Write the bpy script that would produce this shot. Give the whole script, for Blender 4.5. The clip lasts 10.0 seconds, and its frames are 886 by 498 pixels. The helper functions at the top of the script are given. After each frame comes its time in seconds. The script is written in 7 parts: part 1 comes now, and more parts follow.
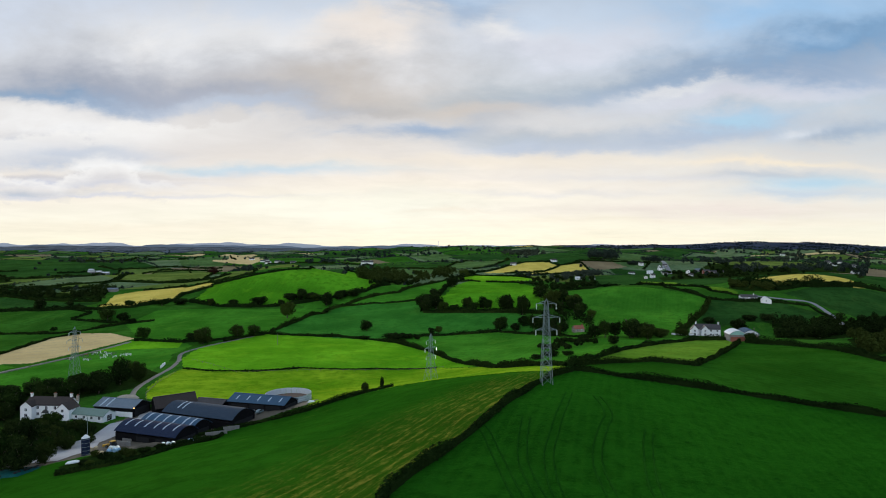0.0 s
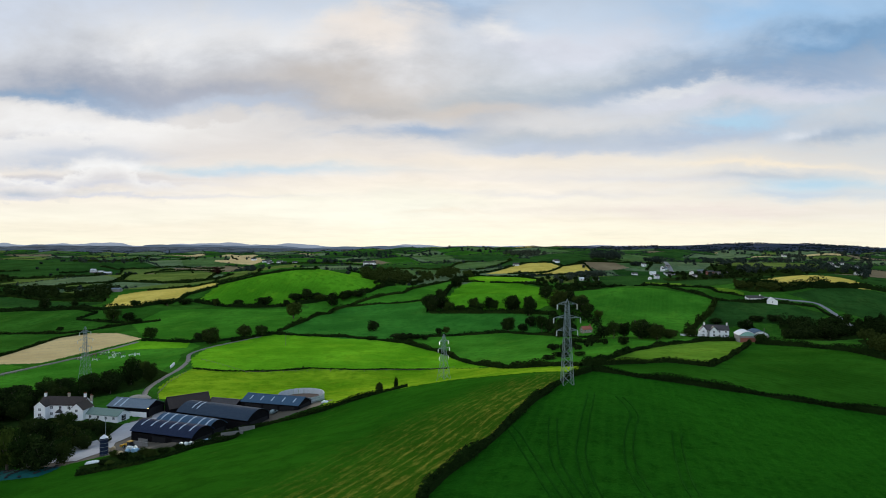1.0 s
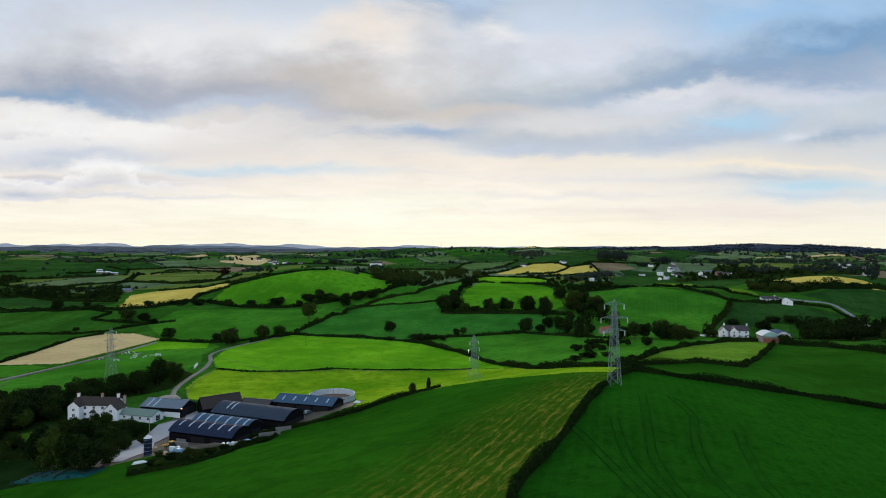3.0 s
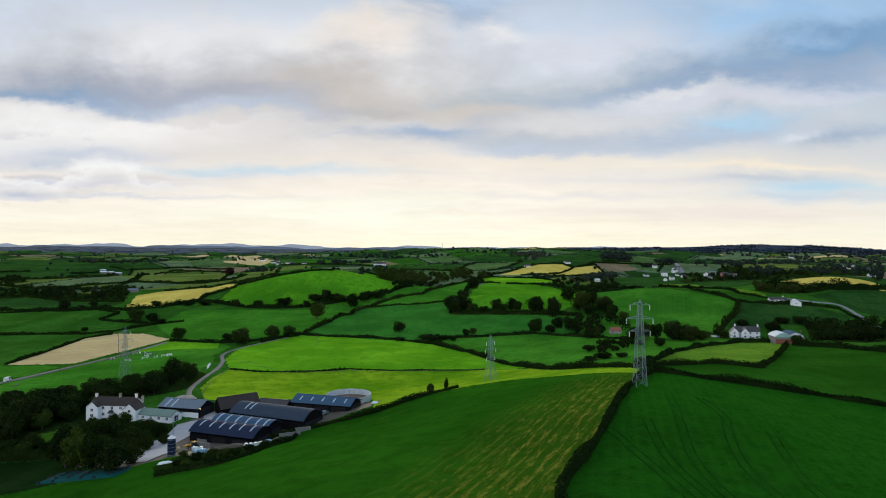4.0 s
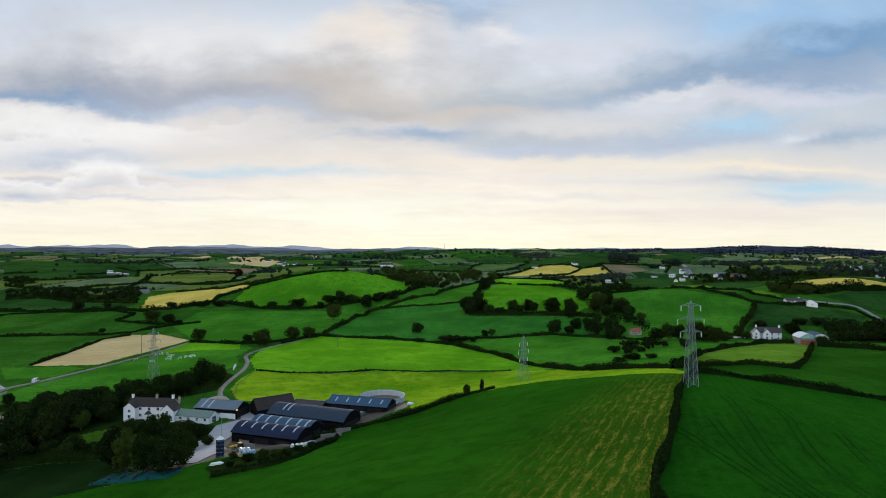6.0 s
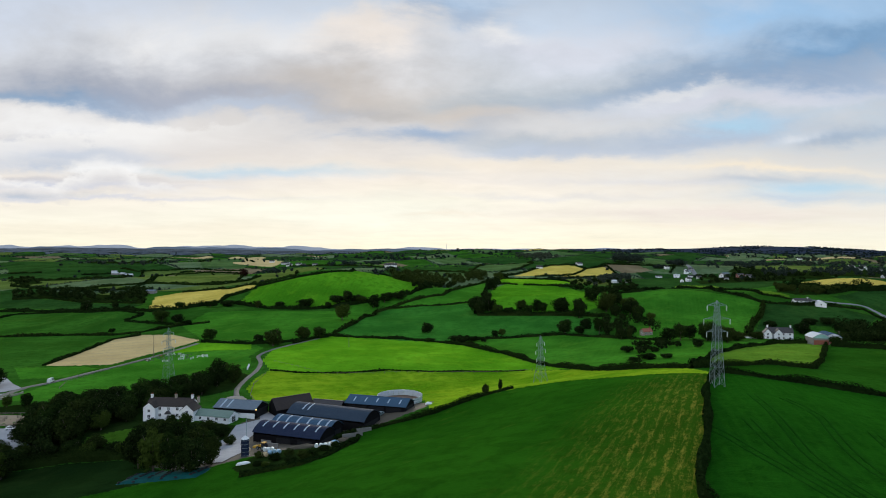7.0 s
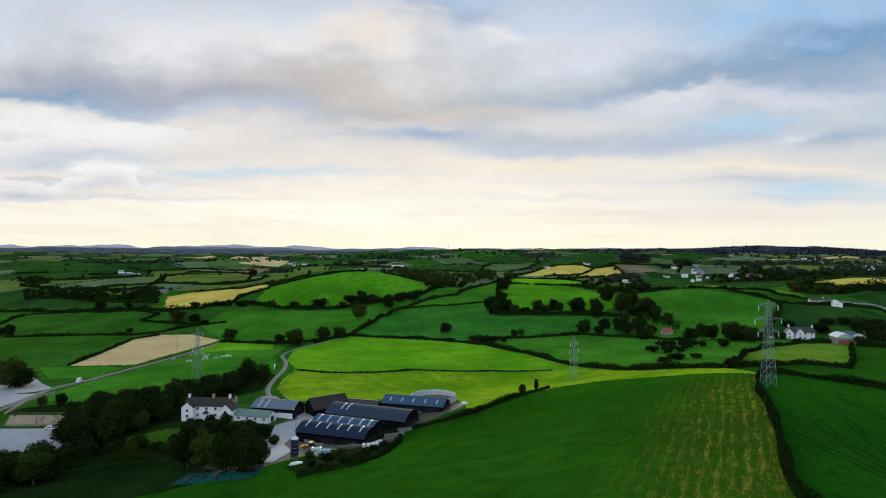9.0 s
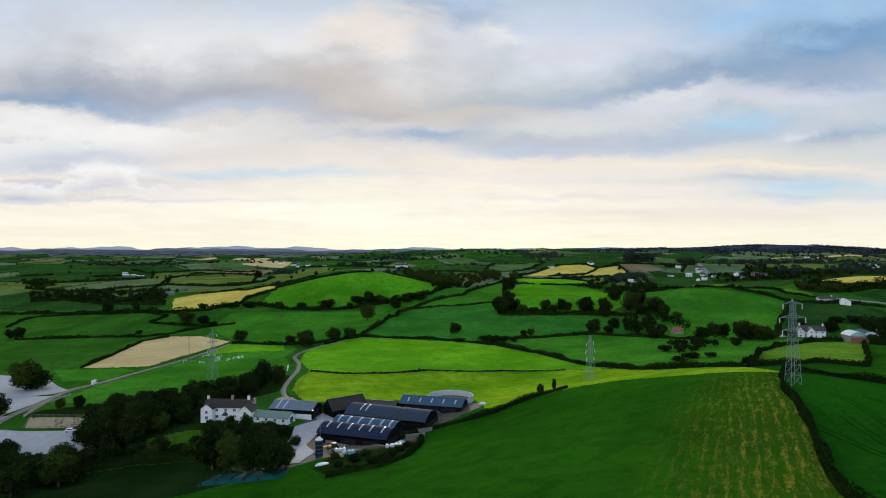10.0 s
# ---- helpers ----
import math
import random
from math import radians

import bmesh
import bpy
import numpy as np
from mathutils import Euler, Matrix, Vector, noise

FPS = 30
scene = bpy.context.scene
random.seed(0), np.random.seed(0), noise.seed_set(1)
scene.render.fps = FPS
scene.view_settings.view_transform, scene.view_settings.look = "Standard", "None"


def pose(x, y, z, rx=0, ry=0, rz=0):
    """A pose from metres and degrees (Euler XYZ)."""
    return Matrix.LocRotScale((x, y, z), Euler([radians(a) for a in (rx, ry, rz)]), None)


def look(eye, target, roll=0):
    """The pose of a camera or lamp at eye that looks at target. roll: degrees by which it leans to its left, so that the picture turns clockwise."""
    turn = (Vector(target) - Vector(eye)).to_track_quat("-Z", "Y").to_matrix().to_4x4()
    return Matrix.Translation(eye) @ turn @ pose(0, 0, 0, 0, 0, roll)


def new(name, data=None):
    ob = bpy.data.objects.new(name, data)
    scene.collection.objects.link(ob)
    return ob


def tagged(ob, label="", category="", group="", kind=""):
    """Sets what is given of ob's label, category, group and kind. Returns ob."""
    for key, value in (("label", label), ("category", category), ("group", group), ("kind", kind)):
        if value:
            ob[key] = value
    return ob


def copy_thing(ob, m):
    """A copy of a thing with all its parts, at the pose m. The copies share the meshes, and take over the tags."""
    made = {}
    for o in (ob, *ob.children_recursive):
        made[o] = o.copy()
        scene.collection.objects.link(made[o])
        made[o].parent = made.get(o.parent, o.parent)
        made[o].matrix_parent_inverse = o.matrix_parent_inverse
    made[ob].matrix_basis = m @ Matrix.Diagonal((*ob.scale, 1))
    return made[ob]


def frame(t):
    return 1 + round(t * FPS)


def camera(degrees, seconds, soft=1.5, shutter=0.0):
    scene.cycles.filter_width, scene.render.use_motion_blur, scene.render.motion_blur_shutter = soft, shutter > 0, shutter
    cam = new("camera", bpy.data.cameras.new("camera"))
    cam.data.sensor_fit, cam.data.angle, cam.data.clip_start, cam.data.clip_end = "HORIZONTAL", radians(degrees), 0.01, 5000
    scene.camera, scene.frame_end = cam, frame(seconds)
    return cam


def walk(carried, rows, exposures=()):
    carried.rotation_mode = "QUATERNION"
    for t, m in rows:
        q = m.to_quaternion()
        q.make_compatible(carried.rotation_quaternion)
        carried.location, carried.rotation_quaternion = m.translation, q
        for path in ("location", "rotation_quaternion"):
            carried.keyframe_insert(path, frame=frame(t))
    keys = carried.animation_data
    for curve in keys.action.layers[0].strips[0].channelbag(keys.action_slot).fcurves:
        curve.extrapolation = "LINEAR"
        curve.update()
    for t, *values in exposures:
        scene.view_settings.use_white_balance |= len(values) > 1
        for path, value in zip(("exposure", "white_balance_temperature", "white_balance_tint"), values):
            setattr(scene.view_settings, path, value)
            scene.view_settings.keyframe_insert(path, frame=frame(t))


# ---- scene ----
cam = camera(72.0, 10.0, soft=1.0)
PATH = [
    (0, (0.185, -0.981, 80.295), (0.183, 1.019, 80.294), -0.1),
    (0.5, (-3.065, -0.811, 80.213), (-3.066, 1.189, 80.213), -0.1),
    (1, (-6.402, -0.584, 80.131), (-6.402, 1.416, 80.132), -0.0),
    (1.5, (-9.856, -0.493, 80.043), (-9.856, 1.507, 80.046), 0.0),
    (2, (-13.448, -0.325, 79.963), (-13.448, 1.675, 79.966), 0.0),
    (2.5, (-17.15, -0.309, 79.926), (-17.149, 1.691, 79.929), 0.0),
    (4, (-28.776, -0.036, 79.82), (-28.775, 1.964, 79.825), 0.1),
    (4.5, (-32.699, 0.015, 79.789), (-32.697, 2.015, 79.795), 0.1),
    (5, (-36.709, 0.069, 79.743), (-36.707, 2.069, 79.75), 0.1),
    (5.5, (-40.685, 0.025, 79.73), (-40.682, 2.025, 79.738), 0.1),
    (7, (-52.496, -0.104, 79.456), (-52.495, 1.896, 79.466), 0.1),
    (7.5, (-56.519, -0.05, 79.513), (-56.518, 1.949, 79.523), 0.1),
    (8, (-60.552, -0.003, 79.507), (-60.55, 1.997, 79.516), 0.1),
    (8.5, (-64.571, -0.101, 79.538), (-64.568, 1.899, 79.547), 0.1),
    (9, (-68.612, -0.195, 79.531), (-68.609, 1.805, 79.54), 0.1),
    (9.5, (-72.498, -0.335, 79.524), (-72.496, 1.665, 79.533), 0.1),
    (10, (-76.023, -0.467, 79.586), (-76.021, 1.533, 79.596), -0.2),
]
walk(cam, [(t, look(eye, target, roll)) for t, eye, target, roll in PATH])

# ---- sky, sun and exposure ----
SUN_AZ, SUN_EL = -4.0, 11.0          # degrees: clockwise from straight ahead, above the horizon
world = bpy.data.worlds.new("evening_sky")
scene.world = world
world.use_nodes = True
W = world.node_tree
W.nodes.clear()


def wn(kind, **props):
    n = W.nodes.new(kind)
    for k, v in props.items():
        setattr(n, k, v)
    return n


def wmath(op, a, b=None, c=None, clamp=False):
    n = wn("ShaderNodeMath", operation=op, use_clamp=clamp)
    for i, v in enumerate((a, b, c)):
        if v is None:
            continue
        if isinstance(v, (int, float)):
            n.inputs[i].default_value = v
        else:
            W.links.new(v, n.inputs[i])
    return n.outputs[0]


def wmix(fac, a, b):
    n = wn("ShaderNodeMix", data_type="RGBA")
    for sock, v in ((n.inputs[0], fac), (n.inputs[6], a), (n.inputs[7], b)):
        if isinstance(v, tuple):
            sock.default_value = (*v, 1)
        elif isinstance(v, (int, float)):
            sock.default_value = v
        else:
            W.links.new(v, sock)
    return n.outputs[2]


def wramp(value, stops):
    n = wn("ShaderNodeValToRGB")
    el = n.color_ramp.elements
    while len(el) < len(stops):
        el.new(0.5)
    for e, (p, c) in zip(el, stops):
        e.position, e.color = p, (*c, 1)
    W.links.new(value, n.inputs[0])
    return n.outputs[0]


def srgb(r, g, b):
    return tuple(((v / 255 + 0.055) / 1.055) ** 2.4 if v > 10 else v / 255 / 12.92 for v in (r, g, b))


sky = wn("ShaderNodeTexSky", sky_type="NISHITA", sun_disc=False, sun_elevation=radians(SUN_EL), sun_rotation=radians(SUN_AZ), altitude=100.0,
         air_density=1.0, dust_density=0.6, ozone_density=1.2)
co = wn("ShaderNodeTexCoord")
sep = wn("ShaderNodeSeparateXYZ")
W.links.new(co.outputs["Generated"], sep.inputs[0])
dx, dy, dz = sep.outputs
ahead = wmath("MAXIMUM", wmath("ABSOLUTE", dy), 0.12)
up = wmath("MAXIMUM", dz, 0.0)
P = wmath("DIVIDE", dx, ahead)                    # across, as a slope
Q = wmath("MINIMUM", wmath("DIVIDE", up, ahead), 3.0)   # up, as a slope
# the cloud sheet: a level layer seen in perspective
flat = wmath("ADD", up, 0.07)
sheet = wn("ShaderNodeCombineXYZ")
W.links.new(wmath("DIVIDE", dx, flat), sheet.inputs[0])
W.links.new(wmath("MULTIPLY", wmath("DIVIDE", dy, flat), 1.0), sheet.inputs[1])


def cloud_noise(scale, detail, rough, offset, distort=0.0, vec=None):
    mp = wn("ShaderNodeMapping")
    mp.inputs["Location"].default_value = offset
    W.links.new(vec or sheet.outputs[0], mp.inputs[0])
    n = wn("ShaderNodeTexNoise")
    n.inputs["Scale"].default_value, n.inputs["Detail"].default_value = scale, detail
    n.inputs["Roughness"].default_value, n.inputs["Distortion"].default_value = rough, distort
    W.links.new(mp.outputs[0], n.inputs["Vector"])
    return n.outputs["Fac"]


wide = cloud_noise(0.55, 5, 0.55, (3.1, 7.7, 0), 0.3)
fine = cloud_noise(1.7, 7, 0.6, (1.2, 4.1, 0), 0.5)
pq = wn("ShaderNodeCombineXYZ")
W.links.new(P, pq.inputs[0])
W.links.new(wmath("MULTIPLY", Q, 2.6), pq.inputs[1])
puff = cloud_noise(5.5, 8, 0.62, (0.3, 0.9, 0), 0.2, pq.outputs[0])
wisp = cloud_noise(3.0, 8, 0.62, (5.3, 2.2, 0), 0.8, pq.outputs[0])
pr = wn("ShaderNodeCombineXYZ")
W.links.new(P, pr.inputs[0])
W.links.new(wmath("MULTIPLY", Q, 1.7), pr.inputs[1])
lump = cloud_noise(4.2, 7, 0.55, (2.7, 6.4, 0), 0.35, pr.outputs[0])
tuft = cloud_noise(11.0, 6, 0.58, (8.1, 3.3, 0), 0.25, pr.outputs[0])
high = wmath("MULTIPLY", wmath("SUBTRACT", Q, 0.10), 5.0, clamp=True)     # clouds overhead show their lumps, far ones lie in streaks
# edges of the clouds wander
Pw = wmath("ADD", P, wmath("MULTIPLY", wmath("SUBTRACT", wisp, 0.5), 0.36))
Qw = wmath("ADD", Q, wmath("MULTIPLY", wmath("SUBTRACT", puff, 0.5), 0.05))
Qw = wmath("ADD", Qw, wmath("MULTIPLY", wmath("MULTIPLY", wmath("SUBTRACT", lump, 0.5), 0.16), high))
Qw = wmath("ADD", Qw, wmath("MULTIPLY", wmath("MULTIPLY", wmath("SUBTRACT", tuft, 0.5), 0.04), high))


def cloud(p, q, wide_p, wide_q, tilt=0.0, sharp_low=0.0):
    """How much of a bank of cloud round the slope (p, q) covers a direction. sharp_low: a firm lower edge."""
    a = wmath("DIVIDE", wmath("SUBTRACT", Pw, p), wide_p)
    line = wmath("MULTIPLY_ADD", wmath("SUBTRACT", P, p), tilt, q)
    b = wmath("DIVIDE", wmath("SUBTRACT", Qw, line), wide_q)
    if sharp_low:
        b = wmath("MULTIPLY", b, wmath("MULTIPLY_ADD", wmath("LESS_THAN", b, 0.0), sharp_low - 1.0, 1.0))
    return wmath("EXPONENT", wmath("MULTIPLY", wmath("ADD", wmath("POWER", wmath("ABSOLUTE", a), 2.0), wmath("POWER", wmath("ABSOLUTE", b), 2.0)), -1.0))


veil = wramp(wmath("MULTIPLY", Qw, 2.0), [(0.0, srgb(255, 249, 224)), (0.10, srgb(255, 251, 234)), (0.20, srgb(247, 238, 226)), (0.32, srgb(231, 225, 220)),
                                          (0.46, srgb(219, 217, 217)), (0.62, srgb(208, 211, 217)), (0.80, srgb(206, 213, 224)), (1.0, srgb(186, 200, 218))])
blue = wn("ShaderNodeMix", data_type="RGBA", blend_type="MULTIPLY")
blue.inputs[0].default_value = 1.0
W.links.new(sky.outputs[0], blue.inputs[6])
blue.inputs[7].default_value = (0.11, 0.11, 0.11, 1)
clear = wmix(0.6, blue.outputs[2], srgb(158, 190, 222))
# more blue to the right and overhead
gap = wmath("MULTIPLY", wmath("MULTIPLY_ADD", P, 0.75, 0.34, clamp=True), wmath("MULTIPLY_ADD", Q, 2.2, 0.12, clamp=True), clamp=True)
tone = wmix(wmath("MULTIPLY", gap, wmath("MULTIPLY_ADD", fine, 1.4, 0.1, clamp=True)), veil, clear)
GREY, BLUEGREY, WARM, WHITE, CREAM = srgb(164, 172, 188), srgb(126, 158, 192), srgb(206, 196, 186), srgb(248, 248, 248), srgb(255, 254, 238)
DUSK, TAN, SLATE_BLUE, TEAL_GREY, DEEP_BLUE = srgb(172, 176, 190), srgb(188, 182, 176), srgb(164, 184, 210), srgb(172, 186, 198), srgb(116, 158, 198)
SKY_BLUE, LAVENDER, PALE, CREAM_GREY, PALE_BLUE, PEACH = srgb(156, 194, 230), srgb(206, 217, 235), srgb(240, 239, 238), srgb(243, 234, 226), srgb(218, 223, 233), srgb(248, 236, 216)


def bank(p, q, wide_p, wide_q, tilt, low, colour, amount):
    """Lays one bank of cloud, or a gap in it, over the sheet."""
    global tone
    cover = wmath("MULTIPLY", cloud(p, q, wide_p, wide_q, tilt, low), amount)
    cover = wmath("MULTIPLY", cover, wmath("MULTIPLY_ADD", wisp, 1.3, 0.38), clamp=True)
    tone = wmix(cover, tone, colour)


bank(-0.615, 0.259, 0.389, 0.0510, 0.0, 2.2, GREY, 0.85)
bank(-0.643, 0.238, 0.278, 0.0190, 0.0, 1.8, BLUEGREY, 1.0)
bank(-0.356, 0.236, 0.241, 0.0259, -0.06, 1.6, DUSK, 0.65)
bank(-0.152, 0.259, 0.213, 0.0510, -0.12, 1.5, WARM, 0.75)
bank(-0.124, 0.224, 0.111, 0.0148, -0.05, 1.6, TAN, 0.6)
bank(-0.022, 0.185, 0.120, 0.0148, -0.02, 1.4, SLATE_BLUE, 0.7)
bank(0.163, 0.246, 0.213, 0.0417, 0.05, 1.5, TEAL_GREY, 0.65)
bank(0.386, 0.264, 0.241, 0.0259, 0.17, 2.2, BLUEGREY, 0.85)
bank(0.645, 0.334, 0.222, 0.0417, 0.12, 1.6, DEEP_BLUE, 0.9)
bank(0.571, 0.394, 0.278, 0.0463, 0.05, 1.0, SKY_BLUE, 0.85)
bank(-0.022, 0.403, 0.130, 0.0324, 0.0, 1.0, SKY_BLUE, 0.55)
bank(-0.671, 0.394, 0.204, 0.0371, 0.0, 1.0, LAVENDER, 0.6)
bank(-0.328, 0.357, 0.241, 0.0417, 0.02, 1.0, PALE, 0.6)
bank(-0.133, 0.357, 0.111, 0.0417, 0.0, 1.0, CREAM_GREY, 0.6)
bank(0.200, 0.348, 0.204, 0.0417, 0.03, 1.0, PALE_BLUE, 0.5)
bank(-0.634, 0.199, 0.176, 0.0259, -0.03, 1.6, WHITE, 0.85)
bank(-0.671, 0.167, 0.148, 0.0204, 0.0, 1.0, LAVENDER, 0.5)
bank(-0.527, 0.132, 0.065, 0.0120, 0.1, 1.0, PALE, 0.55)
bank(-0.588, 0.118, 0.185, 0.0056, 0.0, 1.4, DUSK, 0.4)
bank(-0.671, 0.093, 0.111, 0.0074, 0.0, 1.6, SLATE_BLUE, 0.6)
bank(-0.310, 0.127, 0.167, 0.0074, 0.0, 1.0, PALE_BLUE, 0.5)
bank(0.478, 0.259, 0.259, 0.0204, 0.12, 1.0, PALE_BLUE, 0.65)
bank(0.506, 0.204, 0.111, 0.0204, 0.06, 1.0, SKY_BLUE, 0.55)
bank(0.608, 0.192, 0.056, 0.0083, 0.1, 1.0, WHITE, 0.6)
bank(0.691, 0.192, 0.074, 0.0185, 0.12, 1.5, BLUEGREY, 0.45)
bank(0.386, 0.181, 0.213, 0.0185, 0.05, 1.4, SLATE_BLUE, 0.6)
bank(0.163, 0.173, 0.148, 0.0167, 0.0, 1.5, TEAL_GREY, 0.5)
bank(0.200, 0.146, 0.324, 0.0130, 0.0, 1.0, PEACH, 0.5)
bank(0.645, 0.088, 0.148, 0.0120, 0.0, 1.2, SKY_BLUE, 0.4)
bank(0.552, 0.118, 0.139, 0.0083, 0.0, 1.2, SLATE_BLUE, 0.4)
bank(-0.087, 0.065, 0.241, 0.0334, 0.0, 1.0, CREAM, 0.9)
bank(-0.541, 0.034, 0.371, 0.0148, 0.0, 1.0, PEACH, 0.45)
bank(0.006, 0.060, 0.083, 0.0037, 0.0, 1.0, PEACH, 0.5)
bank(0.386, 0.046, 0.371, 0.0083, 0.0, 1.0, PEACH, 0.5)
PEARL, STEEL = srgb(240, 230, 222), srgb(140, 166, 198)
CYAN, HAZE_BLUE, ROSE, SILVER = srgb(176, 214, 236), srgb(192, 204, 222), srgb(228, 213, 198), srgb(214, 217, 228)
bank(-0.480, 0.230, 0.100, 0.0110, 0.0, 1.4, HAZE_BLUE, 0.5)
bank(-0.310, 0.222, 0.130, 0.0120, 0.0, 1.4, HAZE_BLUE, 0.8)
bank(-0.040, 0.192, 0.110, 0.0110, 0.0, 1.4, SLATE_BLUE, 0.9)
bank(-0.300, 0.132, 0.210, 0.0090, 0.0, 1.2, CYAN, 0.5)
bank(-0.620, 0.140, 0.080, 0.0100, 0.0, 1.2, HAZE_BLUE, 0.8)
bank(-0.545, 0.132, 0.052, 0.0150, 0.0, 2.5, WHITE, 1.0)
bank(-0.600, 0.108, 0.200, 0.0090, 0.0, 1.4, SILVER, 0.9)
bank(-0.560, 0.088, 0.260, 0.0035, 0.0, 1.0, SILVER, 0.7)
bank(0.070, 0.222, 0.110, 0.0150, 0.0, 1.2, ROSE, 0.45)
bank(0.200, 0.340, 0.130, 0.0300, 0.0, 1.2, SILVER, 0.7)
bank(0.090, 0.360, 0.050, 0.0200, 0.0, 1.2, PALE, 0.7)
bank(0.530, 0.252, 0.210, 0.0170, 0.12, 1.6, SILVER, 0.9)
bank(0.420, 0.262, 0.110, 0.0100, 0.16, 1.2, PALE, 0.5)
bank(0.210, 0.165, 0.210, 0.0130, 0.02, 1.6, HAZE_BLUE, 0.7)
bank(0.505, 0.205, 0.070, 0.0130, 0.05, 1.2, CYAN, 0.6)
bank(0.660, 0.106, 0.110, 0.0110, 0.0, 1.2, CYAN, 0.7)
bank(0.350, 0.112, 0.260, 0.0070, -0.02, 1.2, SILVER, 0.4)
bank(0.180, 0.092, 0.200, 0.0060, 0.0, 1.2, SILVER, 0.35)
bank(0.560, 0.138, 0.180, 0.0060, -0.03, 1.2, PEACH, 0.8)
bank(0.420, 0.064, 0.300, 0.0150, 0.0, 1.2, PEARL, 0.9)
bank(-0.660, 0.150, 0.110, 0.0120, 0.0, 1.2, HAZE_BLUE, 0.6)
bank(0.640, 0.290, 0.160, 0.0330, 0.05, 1.6, STEEL, 0.7)
bank(0.020, 0.385, 0.070, 0.0260, 0.0, 1.2, STEEL, 0.5)
bank(-0.140, 0.345, 0.085, 0.0330, 0.05, 1.4, CREAM_GREY, 0.9)


def cloud_top(edge, rim_p, rim_wide, deep, shade, light, amount):
    """A bank of cumulus with a ragged bright top: edge is its upper line as a slope, deep how far down it stays solid."""
    global tone
    ragged = wmath("ADD", edge, wmath("ADD", wmath("MULTIPLY", wmath("SUBTRACT", puff, 0.5), 0.065), wmath("MULTIPLY", wmath("SUBTRACT", tuft, 0.5), 0.075)))
    below = wmath("SUBTRACT", ragged, Q)
    solid_in = wmath("MULTIPLY", below, 120.0, clamp=True)
    fade = wmath("SUBTRACT", 1.0, wmath("DIVIDE", below, deep), clamp=True)
    a = wmath("DIVIDE", wmath("SUBTRACT", P, rim_p), rim_wide)
    reach = wmath("EXPONENT", wmath("MULTIPLY", wmath("POWER", wmath("ABSOLUTE", a), 4.0), -1.0))
    cover = wmath("MULTIPLY", wmath("MULTIPLY", wmath("MULTIPLY", solid_in, wmath("POWER", fade, 0.6)), reach), amount, clamp=True)
    tone = wmix(cover, tone, wmix(wmath("MULTIPLY", below, 0.8 / deep, clamp=True), light, shade))


hump = wmath("MULTIPLY_ADD", wmath("EXPONENT", wmath("MULTIPLY", wmath("POWER", wmath("ABSOLUTE", wmath("DIVIDE", wmath("ADD", P, 0.545), 0.05)), 2.0), -1.0)), 0.030, 0.115)
cloud_top(wmath("MULTIPLY_ADD", P, 0.09, 0.25), -0.60, 0.28, 0.055, srgb(232, 230, 229), srgb(246, 245, 243), 0.75)
bank(-0.575, 0.153, 0.120, 0.0110, 0.0, 1.2, HAZE_BLUE, 0.55)
cloud_top(hump, -0.62, 0.22, 0.038, srgb(204, 202, 206), srgb(250, 249, 247), 1.0)
# fine mottling of the sheet
grain = wmath("MULTIPLY_ADD", wmath("SUBTRACT", wmath("ADD", fine, wide), 1.0), 0.16, 1.0)
soft = wmath("MULTIPLY_ADD", wmath("SUBTRACT", puff, 0.5), 0.13, grain)
soft = wmath("ADD", soft, wmath("MULTIPLY", wmath("MULTIPLY", wmath("SUBTRACT", lump, 0.5), 0.34), high))
soft = wmath("ADD", soft, wmath("MULTIPLY", wmath("MULTIPLY", wmath("SUBTRACT", tuft, 0.5), 0.16), high))
# behind the camera the cloud thins out and is brighter
behind = wn("ShaderNodeMapRange", interpolation_type="SMOOTHSTEP")
for k, v in (("From Min", 0.15), ("From Max", -0.6), ("To Min", 1.0), ("To Max", 1.75)):
    behind.inputs[k].default_value = v
W.links.new(dy, behind.inputs["Value"])
soft = wmath("MULTIPLY", soft, behind.outputs[0])
lum = wn("ShaderNodeMix", data_type="RGBA", blend_type="MULTIPLY")
lum.inputs[0].default_value = 1.0
W.links.new(tone, lum.inputs[6])
W.links.new(soft, lum.inputs[7])
bg = wn("ShaderNodeBackground")
W.links.new(lum.outputs[2], bg.inputs["Color"])
bg.inputs["Strength"].default_value = 1.0
wo = wn("ShaderNodeOutputWorld")
W.links.new(bg.outputs[0], wo.inputs["Surface"])

sun = new("sun", bpy.data.lights.new("sun", "SUN"))
sun.data.energy, sun.data.angle, sun.data.color = 1.5, radians(14), (1.0, 0.90, 0.74)
toward = Vector((math.sin(radians(SUN_AZ)) * math.cos(radians(SUN_EL)), math.cos(radians(SUN_AZ)) * math.cos(radians(SUN_EL)), math.sin(radians(SUN_EL))))
sun.matrix_world = look(toward * 300, (0, 0, 0))
scene.view_settings.exposure = 0.0

